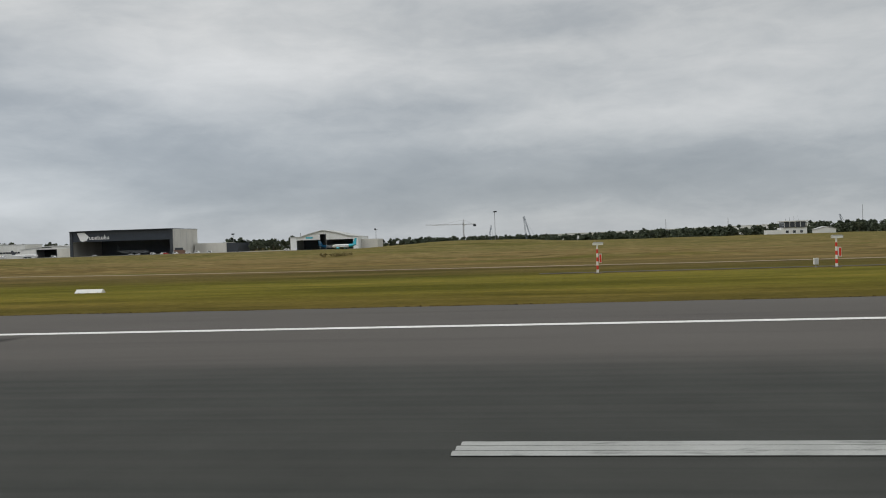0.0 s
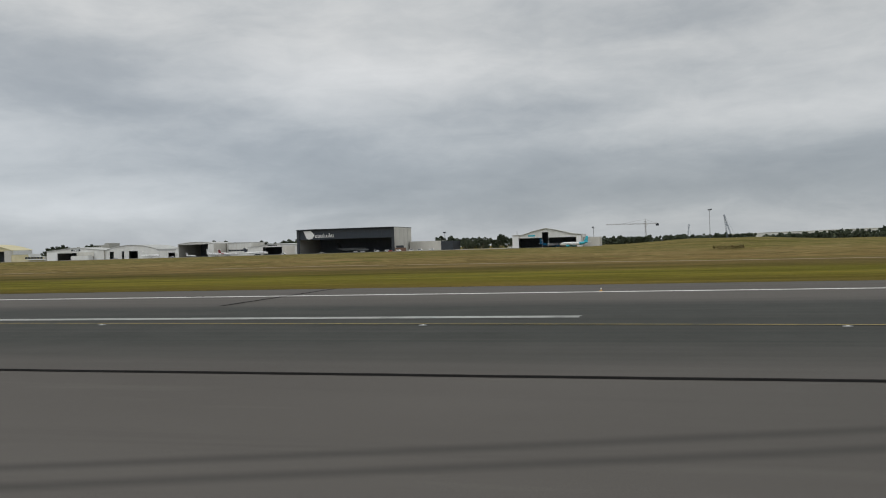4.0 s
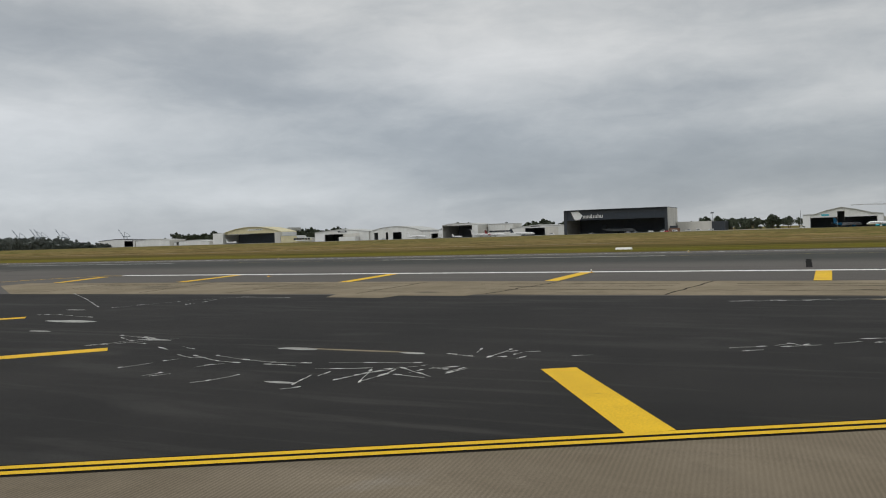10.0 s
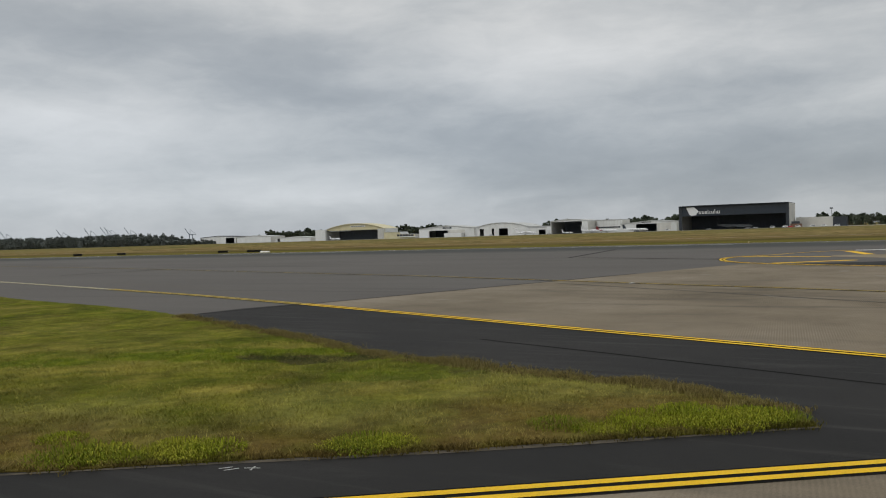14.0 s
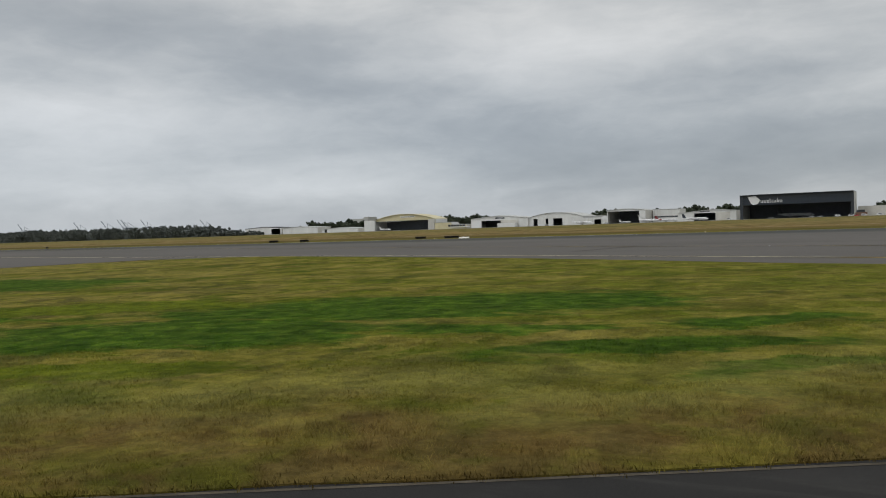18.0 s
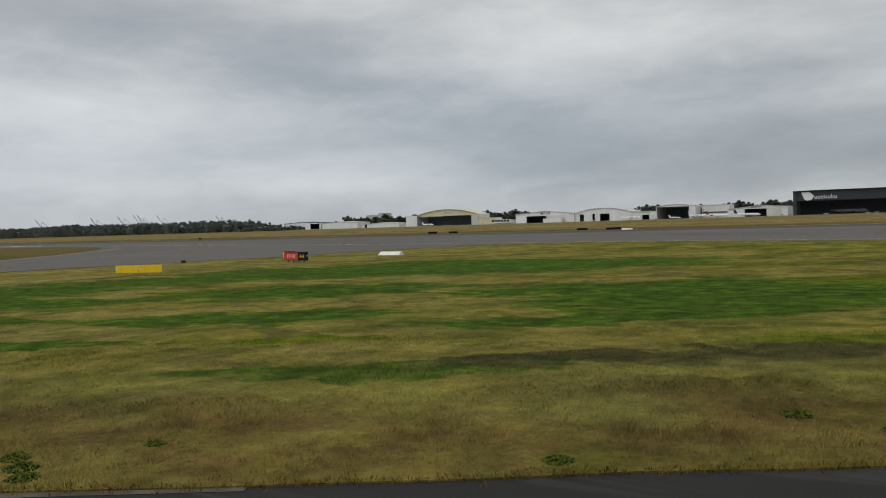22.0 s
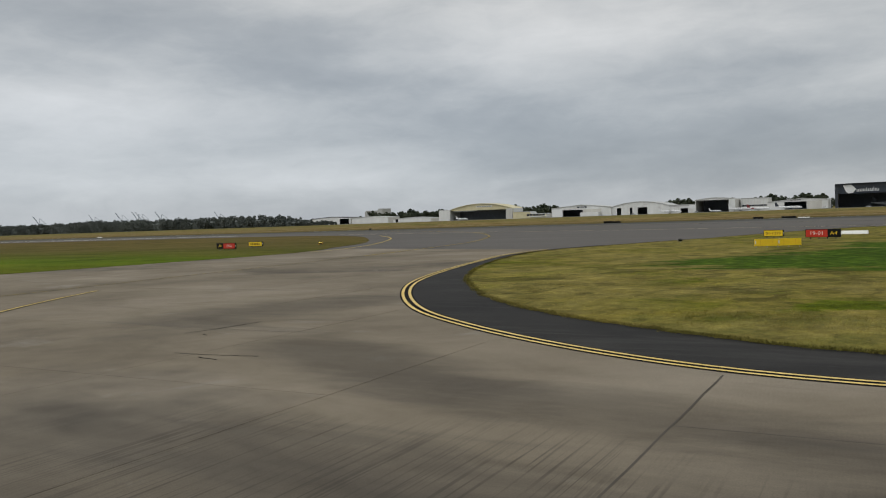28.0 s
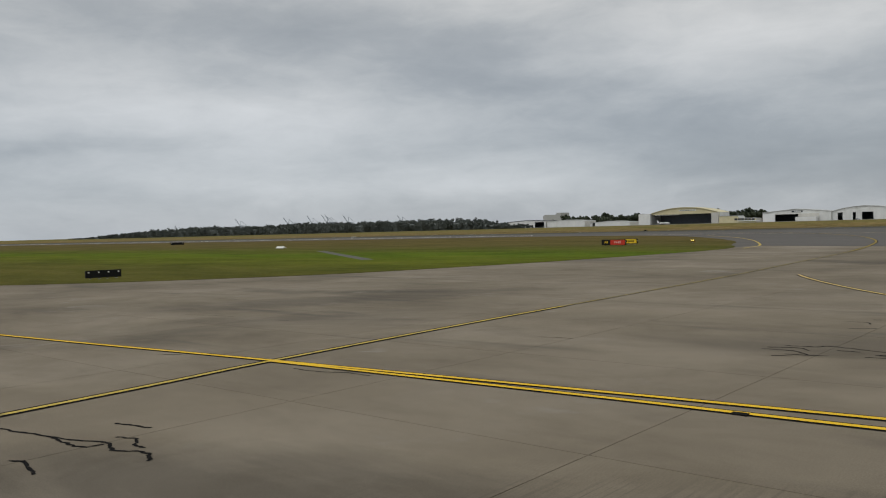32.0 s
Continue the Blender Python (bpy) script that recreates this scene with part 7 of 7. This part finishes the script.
pad([(-288.5, -117.5), (-288.1, -118.4), (-287.2, -119.35), (-286.1, -118.9), (-284.8, -118.0), (-285.5, -117.3), (-286.3, -116.4), (-287.3, -116.9)], "pale concrete plinth under a guard light")
guard_light(-286.72, -117.7, -52, "yellow guard light with two black hooded lamps", 0.04, size=0.94)
guard_light(-405.5, -98.9, 20, "small black guard light in the grass", 0.06, M_black, M_sign_white, 0.62)
M_lit = bpy.data.materials.new("lit_amber_lamp")
M_lit.use_nodes = True
M_lit.node_tree.nodes["Principled BSDF"].inputs["Base Color"].default_value = (0.8, 0.5, 0.05, 1)
M_lit.node_tree.nodes["Principled BSDF"].inputs["Emission Color"].default_value = (1.0, 0.72, 0.16, 1)
M_lit.node_tree.nodes["Principled BSDF"].inputs["Emission Strength"].default_value = 2.0
guard_light(-465.0, -86.4, 22, "small guard light with paired lit yellow lamps", 0.06, None, M_lit)
guard_light(-528.8, 23.2, 180, "small dark light fitting at the runway edge", 0.03, M_black)


def gable_marker(x, y, rz=0.0, L=3.1):
    g = thing("gable_marker", "white painted gable marker lying on the grass", "marker", x, y, ground_z(y) + (0.05 if y < 0 else -0.02), rz, "white gable markers")
    bm_ = prism([(-0.45, 0.0), (0.45, 0.0), (0.45, 0.06), (0.06, 0.42), (-0.06, 0.42), (-0.45, 0.06)], -L / 2, L / 2)
    for v in bm_.verts:
        v.co.x, v.co.y = v.co.y, v.co.x
    bmesh.ops.recalc_face_normals(bm_, faces=bm_.faces[:])
    bmesh.ops.bevel(bm_, geom=bm_.edges[:], offset=0.015, segments=1, affect="EDGES")
    part("ridge", bm_, M_marker, g)
    for k in range(3):
        part("anchor", block(-L * 0.35 + k * L * 0.35 - 0.04, -L * 0.35 + k * L * 0.35 + 0.04, -0.52, -0.46, -0.02, 0.08), M_galv, g)
    return g


gm = gable_marker(-49.0, 72.5)
for x, y, rz in ((-232.6, 79.7, 0), (-388.7, -84.0, -8), (-556, -97, -8), (-408, 69, 0), (-700, 60, 0), (130, 62, 0)):
    c = copy_thing(gm, pose(x, y, ground_z(y) + (0.05 if y < 0 else -0.02), 0, 0, rz))


def striped_post(x, y):
    p = thing("marker_post", "red and white banded post with a flat head", "post", x, y, ground_z(y) - 0.03, 0, "banded posts")
    n = 7
    for k in range(n):
        part("band", tube((0, 0, k * 3.6 / n), (0, 0, (k + 1) * 3.6 / n - 0.002), 0.16 - 0.006 * k, 0.155 - 0.006 * k, 10), M_marker if k % 2 == 0 else M_sign_red, p)
    part("head", block(-0.55, 0.75, -0.22, 0.22, 3.62, 3.86), M_marker, p)
    part("head_cap", prism([(-0.62, 3.862), (0.82, 3.862), (0.6, 4.0), (-0.4, 4.0)], -0.26, 0.26), M_grey_paint, p)
    cbox = part("control_box", block(0.2, 0.52, -0.2, 0.2, 1.35, 2.5), M_marker, p)
    part("box_door", block(0.24, 0.48, -0.22, -0.202, 1.42, 2.42), M_sign_red, cbox)
    part("base", block(-0.45, 0.45, -0.45, 0.45, -0.1, 0.12), M_pad, p)
    return p


striped_post(7.4, 93.6)
striped_post(36.4, 93.5)
cab = thing("cabinet", "small white electrical cabinet on a short leg", "cabinet", 34.3, 94.6, ground_z(94.6))
box_ = part("box", block(-0.26, 0.26, -0.2, 0.2, 0.35, 1.15), M_marker, cab)
part("door", block(-0.22, 0.22, -0.23, -0.202, 0.40, 1.10), M_grey_paint, box_)
part("leg", tube((0, 0, -0.1), (0, 0, 0.35), 0.07, n=8), M_galv, cab)


def inset_light(x, y):
    f = thing("inset_light", "round metal light set flush in the pavement", "light", x, y, ground_z(y) + 0.034, 0, "inset pavement lights")
    part("rim", tube((0, 0, -0.01), (0, 0, 0.012), 0.16, 0.145, 16), M_galv, f)
    part("lens", tube((0, 0, 0.0121), (0, 0, 0.022), 0.06, 0.045, 12), M_sign_white, f)
    part("surround", tube((0, 0, -0.012), (0, 0, 0.004), 0.17, 0.165, 18), M_galv, f)
    return f


il = inset_light(-36.9, -6.3)
for k in range(1, 9):
    x = -36.9 - 14.95 * k
    y = -6.3 + 1.0 * k - 0.04 * k * k
    copy_thing(il, pose(x, y, ground_z(y) + 0.034))
for x, y in ((-231.2, -77.5), (-266, -63.4), (-311, -48.4)):
    copy_thing(il, pose(x, y, ground_z(y) + 0.042))


def edge_light(x, y):
    e = thing("edge_light", "small elevated runway edge light", "light", x, y, ground_z(y) + 0.02, 0, "runway edge lights")
    part("base", tube((0, 0, 0), (0, 0, 0.03), 0.13, 0.11, 12), M_lamp_yellow, e)
    part("stem", tube((0, 0, 0.03), (0, 0, 0.13), 0.03, n=8), M_lamp_yellow, e)
    part("globe", tube((0, 0, 0.13), (0, 0, 0.22), 0.055, 0.035, 10), M_sign_white, e)
    return e


el = edge_light(-31.0, 23.6)
for x in (-91.8, -152, -212, -272, -332, -392, 29, -452, -512):
    copy_thing(el, pose(x, 23.6, ground_z(23.6) + 0.02))
for x, y in ((-211.4, -22.9), (-237, -25.0)):
    copy_thing(el, pose(x, y, ground_z(y) + 0.03))

# steel pit cover beside the taxiway line
pc = tagged(part("pit_cover", block(-414.8, -414.5, -198.36, -198.18, ground_z(-199) + 0.0, ground_z(-199) + 0.055), M_tar), "small dark steel pit cover beside the taxiway line", "pit cover")

# ---- grass and weeds along the near edge of the infield ----
WEEDS = [(-324.7, -141.8), (-324.1, -141.3), (-327.4, -142.4), (-328.2, -132.9), (-327.4, -133.8), (-342.1, -151.3), (-337.9, -147.7), (-339.4, -147.2), (-337.2, -148.8), (-351.4, -156.7), (-349.2, -154.8), (-348.7, -155.1), (-349.8, -154.5), (-348.4, -153.0), (-316.9, -135.2), (-316.8, -136.1), (-318.8, -136.4), (-313.7, -135.0), (-369.7, -166.0), (-369.6, -165.4), (-368.7, -164.9), (-367.9, -163.8), (-365.3, -164.2), (-372.6, -166.1), (-371.9, -165.7), (-369.1, -165.1), (-367.3, -163.7), (-379.4, -169.8), (-371.4, -165.8)]
# stretches of lush growth: start, end, spread and number of clumps
LUSH = [((-253.9, -96.3), (-257.3, -98.7), 0.22, 22), ((-254.6, -96.2), (-256.4, -97.2), 0.25, 6), ((-259.6, -100.5), (-260.5, -101.2), 0.16, 6), ((-262.3, -102.2), (-262.9, -102.4), 0.30, 6), ((-263.5, -102.9), (-264.3, -103.3), 0.25, 4), ((-265.1, -102.5), (-265.5, -102.6), 0.25, 2), ((-266.4, -104.6), (-267.0, -105.1), 0.25, 5), ((-267.5, -105.6), (-268.0, -105.8), 0.2, 3), ((-271.0, -106.9), (-271.4, -107.2), 0.2, 2)]
GRASS_CLUMPS = [(-310.7, -133.1), (-312.7, -133.9), (-326.2, -142.3), (-325.6, -142.2), (-327.3, -142.4)]
def blade_mat(name, colour, lo=0.55, hi=1.5):
    m = bpy.data.materials.new(name)
    m.use_nodes = True
    nt = m.node_tree
    bs = nt.nodes["Principled BSDF"]
    co = nt.nodes.new("ShaderNodeTexCoord").outputs["Object"]
    g = nt.nodes.new("ShaderNodeNewGeometry")
    col = colour(nt, co) if callable(colour) else colour
    col = mixc(nt, 1.0, col, ramp(nt, g.outputs["Random Per Island"], [(0, (lo, lo, lo)), (1, (hi, hi, hi * 0.95))]), "MULTIPLY")
    link(nt, col, bs.inputs["Base Color"])
    bs.inputs["Roughness"].default_value = 0.75
    bs.inputs["Specular IOR Level"].default_value = 0.05
    return m


# blade colour raised above the ground's to offset the blades' own shading
M_blades = blade_mat("infield_blades", infield_colour, 1.15, 1.75)


def inside(poly, px, py):
    """Which of the points lie inside the outline."""
    res_ = np.zeros(len(px), bool)
    x0, y0 = poly[-1]
    for x1, y1 in poly:
        cross = (y0 > py) != (y1 > py)
        with np.errstate(divide="ignore", invalid="ignore"):
            xi = (x1 - x0) * (py - y0) / (y1 - y0) + x0
        res_ ^= cross & (px < xi)
        x0, y0 = x1, y1
    return res_


def tufts(name, label, px, py, blades, h, w, lean, seed, mat_, dz=0.05):
    """Tufts of single bent blades (two triangles each)."""
    r = np.random.RandomState(seed)
    n = len(px) * blades
    bx, by = np.repeat(px, blades) + r.normal(0, 0.05, n), np.repeat(py, blades) + r.normal(0, 0.05, n)
    bz = np.interp(by, [k[0] for k in KNOTS], [k[1] for k in KNOTS]) + dz
    hh = np.repeat(h, blades) * r.uniform(0.5, 1.15, n)
    a = r.uniform(0, 6.283, n)
    ln = lean * hh * r.uniform(0.2, 1.2, n)
    la = r.uniform(0, 6.283, n)
    dx_, dy_ = np.cos(a) * w * 0.5, np.sin(a) * w * 0.5
    base = np.stack([bx, by, bz], 1)
    side = np.stack([dx_, dy_, np.zeros(n)], 1)
    mid = base + np.stack([np.cos(la) * ln * 0.4, np.sin(la) * ln * 0.4, hh * 0.6], 1)
    tip = base + np.stack([np.cos(la) * ln, np.sin(la) * ln, hh], 1)
    v = np.stack([base - side, base + side, mid + side * 0.8, mid - side * 0.8, tip], 1).reshape(-1, 3)
    i = np.arange(n) * 5
    me = bpy.data.meshes.new(name)
    me.vertices.add(len(v))
    me.vertices.foreach_set("co", v.ravel())
    me.loops.add(7 * n)
    lv = np.stack([i, i + 1, i + 2, i + 3, i + 3, i + 2, i + 4], 1).ravel()
    me.loops.foreach_set("vertex_index", lv)
    me.polygons.add(2 * n)
    st = np.stack([np.arange(n) * 7, np.arange(n) * 7 + 4], 1).ravel()
    me.polygons.foreach_set("loop_start", st)
    me.update(calc_edges=True)
    me.materials.append(mat_)
    return tagged(new(name, me), label, "grass", kind="stuff")


nr = np.random.RandomState(77)
LINE_A, DIR = Vector((-253.5, -96.6)), Vector((-0.8616, -0.5075))
NRM = Vector((-0.5075, 0.8616))


def scatter(n, v0, v1, u0=-4, u1=175, power=1.0):
    u = nr.uniform(u0, u1, n)
    v = v0 + (v1 - v0) * nr.rand(n) ** power
    x = LINE_A.x + DIR.x * u + NRM.x * v
    y = LINE_A.y + DIR.y * u + NRM.y * v
    k = inside(INFIELD, x, y)
    x, y = x[k], y[k]
    # keep the plinths clear
    for cx, cy, rr in ((-286.6, -117.6, 1.9), (-286.6, -105.0, 2.1), (-295.4, -101.4, 2.2), (-381.3, -160.9, 2.0)):
        ok = (x - cx) ** 2 + (y - cy) ** 2 > rr * rr
        x, y = x[ok], y[ok]
    return x, y


def clumpy(x, y, f=0.35, seed=0.0):
    return np.array([0.5 + 0.5 * noise.noise((a * f, b * f, seed)) for a, b in zip(x, y)])


x, y = scatter(76000, -5.5, 3.0, power=1.0)
c = clumpy(x, y, 0.5)
tufts("edge_grass", "dry seeding grass along the pavement edge", x, y, 5, 0.03 + 0.26 * np.clip(c - 0.25, 0, 1), 0.0075, 1.2, 1, M_blades)
x, y = scatter(60000, 2.5, 12, power=1.35)
c = clumpy(x, y, 0.3, 2.0)
tufts("infield_tufts", "short olive and straw grass tufts", x, y, 4, 0.03 + 0.16 * np.clip(c - 0.3, 0, 1), 0.011, 1.4, 2, M_blades)
# raised further, against the dark specks of self-shadowed tufts
M_short = blade_mat("short_blades", infield_colour, 1.5, 2.1)
x, y = scatter(60000, 10, 34, -4, 190, 1.3)
c = clumpy(x, y, 0.2, 4.0)
tufts("distant_tufts", "short grass tufts farther into the infield", x, y, 3, 0.02 + 0.035 * c, 0.016, 2.4, 3, M_short)
# ragged fringe hanging over the pavement
ring = np.array(INFIELD + [INFIELD[0]])
seg = np.linspace(0, len(ring) * 0.60, 11000)
i0 = np.floor(seg).astype(int) % (len(ring) - 1)
fr = (seg - np.floor(seg))[:, None]
pt = ring[i0] * (1 - fr) + ring[i0 + 1] * fr
pt = pt + nr.normal(0, 0.10, pt.shape)
c = clumpy(pt[:, 0], pt[:, 1], 0.8, 7.0)
M_fringe = blade_mat("edge_blades", infield_colour, 0.45, 1.25)
tufts("grass_fringe", "ragged grass fringe over the pavement edge", pt[:, 0], pt[:, 1], 4, 0.03 + 0.10 * c, 0.015, 1.1, 4, M_fringe)

RAGGED_EDGE = np.array(smooth_line([(-254.0, -95.7), (-256.4, -94.2), (-259.3, -93.5), (-262.2, -92.8), (-266.2, -91.5), (-269.8, -89.4), (-273.3, -87.9), (-281, -84.4)], 40))
k_ = (len(RAGGED_EDGE) * nr.rand(5200)).astype(int)
pt = RAGGED_EDGE[k_] + nr.normal(0, 0.22, (5200, 2))
c = clumpy(pt[:, 0], pt[:, 1], 0.7, 17.0)
M_seeding = blade_mat("seeding_dry_blades", (0.160, 0.130, 0.050), 0.6, 1.7)
tufts("far_edge_grass", "brown seeding grass along the far pavement edge", pt[:, 0], pt[:, 1], 5, 0.04 + 0.34 * np.clip(c - 0.3, 0, 1), 0.012, 0.9, 14, M_seeding)
# tan seed heads, the colour also brightened against self-shadowing
M_tip = blade_mat("pale_seeding_blades", lambda nt, co: mixc(nt, 0.4, infield_colour(nt, co), (0.190, 0.165, 0.052)), 1.2, 2.3)
x, y = scatter(22000, -2.0, 14.0, -3, 40, 1.0)
c = clumpy(x, y, 0.9, 27.0)
tufts("rough_tip_grass", "rough uneven grass at the point of the infield", x, y, 4, 0.03 + 0.26 * np.clip(c - 0.36, 0, 1), 0.010, 1.5, 15, M_tip)

M_lush = blade_mat("lush_yellow_green_blades", lambda nt, co: ramp(nt, nt.nodes.new("ShaderNodeObjectInfo").outputs["Random"], [(0.0, (0.120, 0.150, 0.014)), (0.5, (0.185, 0.205, 0.016)), (1.0, (0.235, 0.235, 0.026))]), 0.6, 1.6)
M_weed = blade_mat("dark_weed_leaves", (0.062, 0.086, 0.014), 0.5, 1.5)


def clump_mesh(name, seed, n, rad, h, w, mat_, flat=0.3):
    r = np.random.RandomState(seed)
    a = r.uniform(0, 6.283, n)
    q = rad * np.sqrt(r.rand(n))
    base = np.stack([np.cos(a) * q, np.sin(a) * q, np.full(n, -0.02)], 1)
    hh = h * r.uniform(0.4, 1.1, n) * (1.1 - 0.6 * q / rad)
    la = a + r.normal(0, 0.9, n)
    out = np.stack([np.cos(la), np.sin(la), np.zeros(n)], 1) * (hh * r.uniform(0.3, 1.1, n))[:, None]
    s = np.stack([-np.sin(la), np.cos(la), np.zeros(n)], 1) * w * 0.5
    up_ = np.stack([np.zeros(n), np.zeros(n), hh], 1)
    v = np.stack([base - s * 0.4, base + s * 0.4, base + out * 0.5 + up_ * 0.75 + s, base + out * 0.5 + up_ * 0.75 - s, base + out + up_ * (1 - flat)], 1).reshape(-1, 3)
    f = []
    for i in range(n):
        k = 5 * i
        f += [(k, k + 1, k + 2, k + 3), (k + 3, k + 2, k + 4)]
    me = bpy.data.meshes.new(name)
    me.from_pydata(v.tolist(), [], f)
    me.materials.append(mat_)
    return me


lush = [clump_mesh("lush_clump", 40 + k, 420, 0.34 + 0.1 * k, 0.17 + 0.03 * k, 0.013, M_lush, 0.45) for k in range(4)]
weeds = [clump_mesh("weed", 50 + k, 220, 0.22 + 0.05 * k, 0.17, 0.06, M_weed, 0.5) for k in range(3)]
rnd = random.Random(61)


def place(meshes, name, label, spots_, group, s0, s1, kind=""):
    for i, (x_, y_) in enumerate(spots_):
        o = tagged(new(name, meshes[i % len(meshes)]), label, name.replace("_", " "), group, kind)
        s = rnd.uniform(s0, s1)
        o.matrix_world = pose(x_, y_, ground_z(y_) + 0.05, 0, 0, rnd.uniform(0, 360)) @ Matrix.Diagonal((s, s, s, 1))


for a, b, spread, n in LUSH:
    row = []
    for k in range(n):
        q = rnd.random()
        row.append((a[0] + (b[0] - a[0]) * q + rnd.gauss(0, spread), a[1] + (b[1] - a[1]) * q + abs(rnd.gauss(0, spread)) * 0.8))
    place(lush, "grass_clump", "thick yellow-green grass clump at the pavement edge", row, "lush grass clumps", 0.7, 1.4)
place(lush, "grass_clump", "small thick yellow-green grass clump in dry grass", GRASS_CLUMPS, "lush grass clumps", 0.5, 0.75)
place(weeds, "weed", "low dark green leafy weed in dry grass", WEEDS, "leafy weeds", 0.5, 0.95)

# dark ragged grass edge beyond the runway
M_verge = blade_mat("dark_verge_blades", (0.085, 0.066, 0.024), 0.6, 1.5)
vx = nr.uniform(-620, 130, 9000)
vy = 36.35 + np.abs(nr.normal(0, 0.35, 9000))
c = clumpy(vx, vy, 0.25, 9.0)
tufts("runway_verge", "dark ragged grass along the runway edge", vx, vy, 3, 0.03 + 0.10 * c, 0.05, 0.9, 5, M_verge, -0.02)

# rank grass in uneven hummocks beyond the runway
gx, gy = np.arange(-700, 300, 3.5), np.concatenate([np.arange(150, 330, 3.0), np.arange(330, 500, 6.0)])
hum = np.array([[max(0.0, noise.noise((a * 0.020, b * 0.045, 3.0)) * 0.7 + noise.noise((a * 0.07, b * 0.16, 5.0)) * 0.45 + noise.noise((a * 0.25, b * 0.3, 7.0)) * 0.3) for b in gy] for a in gx])
edge_in = np.clip(np.minimum(gy - 150, 494 - gy) / 12.0, 0, 1)
hum = hum * edge_in[None, :] * np.clip(np.minimum(gx + 700, 296 - gx) / 12.0, 0, 1)[:, None]
verts = [(a, b, ground_z(b) - 0.035 + 1.15 * hum[i][k]) for i, a in enumerate(gx) for k, b in enumerate(gy)]
ny = len(gy)
me = bpy.data.meshes.new("rank_grass")
me.from_pydata(verts, [], [(i * ny + k, (i + 1) * ny + k, (i + 1) * ny + k + 1, i * ny + k + 1) for i in range(len(gx) - 1) for k in range(ny - 1)])
me.materials.append(M_field)
for p in me.polygons:
    p.use_smooth = True
tagged(new("rank_grass", me), "hummocks of rank tan grass beyond the runway", "grass", kind="stuff")

M_dead = blade_mat("dead_cut_grass", (0.125, 0.085, 0.045), 0.6, 1.5)
heap = [clump_mesh("cut_grass", 70 + k, 320, 0.8, 0.13, 0.02, M_dead, 0.6) for k in range(2)]
place(heap, "cut_grass_heap", "low heap of brown dead cut grass", [(-322.7 + 0.9 * k, -134.5 + 0.25 * (k % 2)) for k in range(-1, 2)], "", 0.8, 1.2, "stuff")

# ---- concrete slabs with recessed joints ----
M_slab = surface("taxiway_slab_concrete", CONC_STOPS, 0.09, (1, 1, 1), 0.85, 40.0, 0.35, 0.15, spec=0.05, patch=CONC_PATCH, extra=lambda nt, co, col: mixc(nt, 0.55, grooved(nt, co, col), ramp(nt, nt.nodes.new("ShaderNodeObjectInfo").outputs["Random"], [(0, (0.95, 0.95, 0.95)), (1, (1.05, 1.05, 1.04))]), "MULTIPLY"))
PX, PY = 7.0, 7.62
count = 0
conc_np = CONC
for i in range(-4, 21):
    for j in range(-4, 18):
        x1, y1 = -387.5 - (i - 1) * PX, -179.2 - (j - 3) * PY
        x0, y0 = x1 - PX, y1 - PY
        xs_ = np.array([x0, x1, x1, x0, (x0 + x1) / 2, x0, x1])
        ys_ = np.array([y0, y0, y1, y1, (y0 + y1) / 2, (y0 + y1) / 2, (y0 + y1) / 2])
        if not inside(conc_np, xs_, ys_).all() or count >= 290:
            continue
        if y1 > -90:
            continue
        if y0 < -232 or x1 < -490 or x0 > -330:
            continue
        g = 0.009
        bm = bmesh.new()
        z = ground_z(-150)
        top = [bm.verts.new((x, y, z + 0.0305)) for x, y in ((x0 + g, y0 + g), (x1 - g, y0 + g), (x1 - g, y1 - g), (x0 + g, y1 - g))]
        low = [bm.verts.new((x, y, z + 0.02)) for x, y in ((x0 + g, y0 + g), (x1 - g, y0 + g), (x1 - g, y1 - g), (x0 + g, y1 - g))]
        bm.faces.new(top)
        for k in range(4):
            bm.faces.new((low[k], low[(k + 1) % 4], top[(k + 1) % 4], top[k]))
        part("slab", bm, M_slab, concrete)
        count += 1

# joints that run with and across the angled exit
for k, (a, b) in enumerate([((-222.48, -78.95), (-218.0, -76.18)), ((-218.0, -76.18), (-213.14, -73.49)), ((-218.94, -74.71), (-218.0, -76.18)), ((-172.9, -50.43), (-170.65, -53.88)), ((-165.39, -48.52), (-163.57, -51.65)), ((-185.73, -58.0), (-184.19, -60.5)), ((-216.99, -75.71), (-216.15, -77.07)), ((-237.15, -87.65), (-233.83, -85.65))]):
    tar(a, b, 0.02 if k in (3, 4) else 0.04, 0.016, max(3, int((Vector(b) - Vector(a)).length / 1.2)), 700 + k, M_seal, 0.0315 + 0.0001 * k, "slab_joint", "dark sealed joint between concrete slabs")
for k, (x_, y_) in enumerate(((-366.5, -168.6), (-373.5, -172.0), (-380.5, -175.0), (-387.5, -174.6), (-359.5, -165.2), (-352.5, -161.8))):
    tar((x_, y_), (x_, -187), 0.045, 0.012, 12, 750 + k, M_seal, 0.0318, "slab_joint", "dark sealed joint between concrete slabs")
tar((-345, -179.2), (-387.5, -179.2), 0.04, 0.012, 30, 760, M_seal, 0.0319, "slab_joint", "dark sealed joint between concrete slabs")
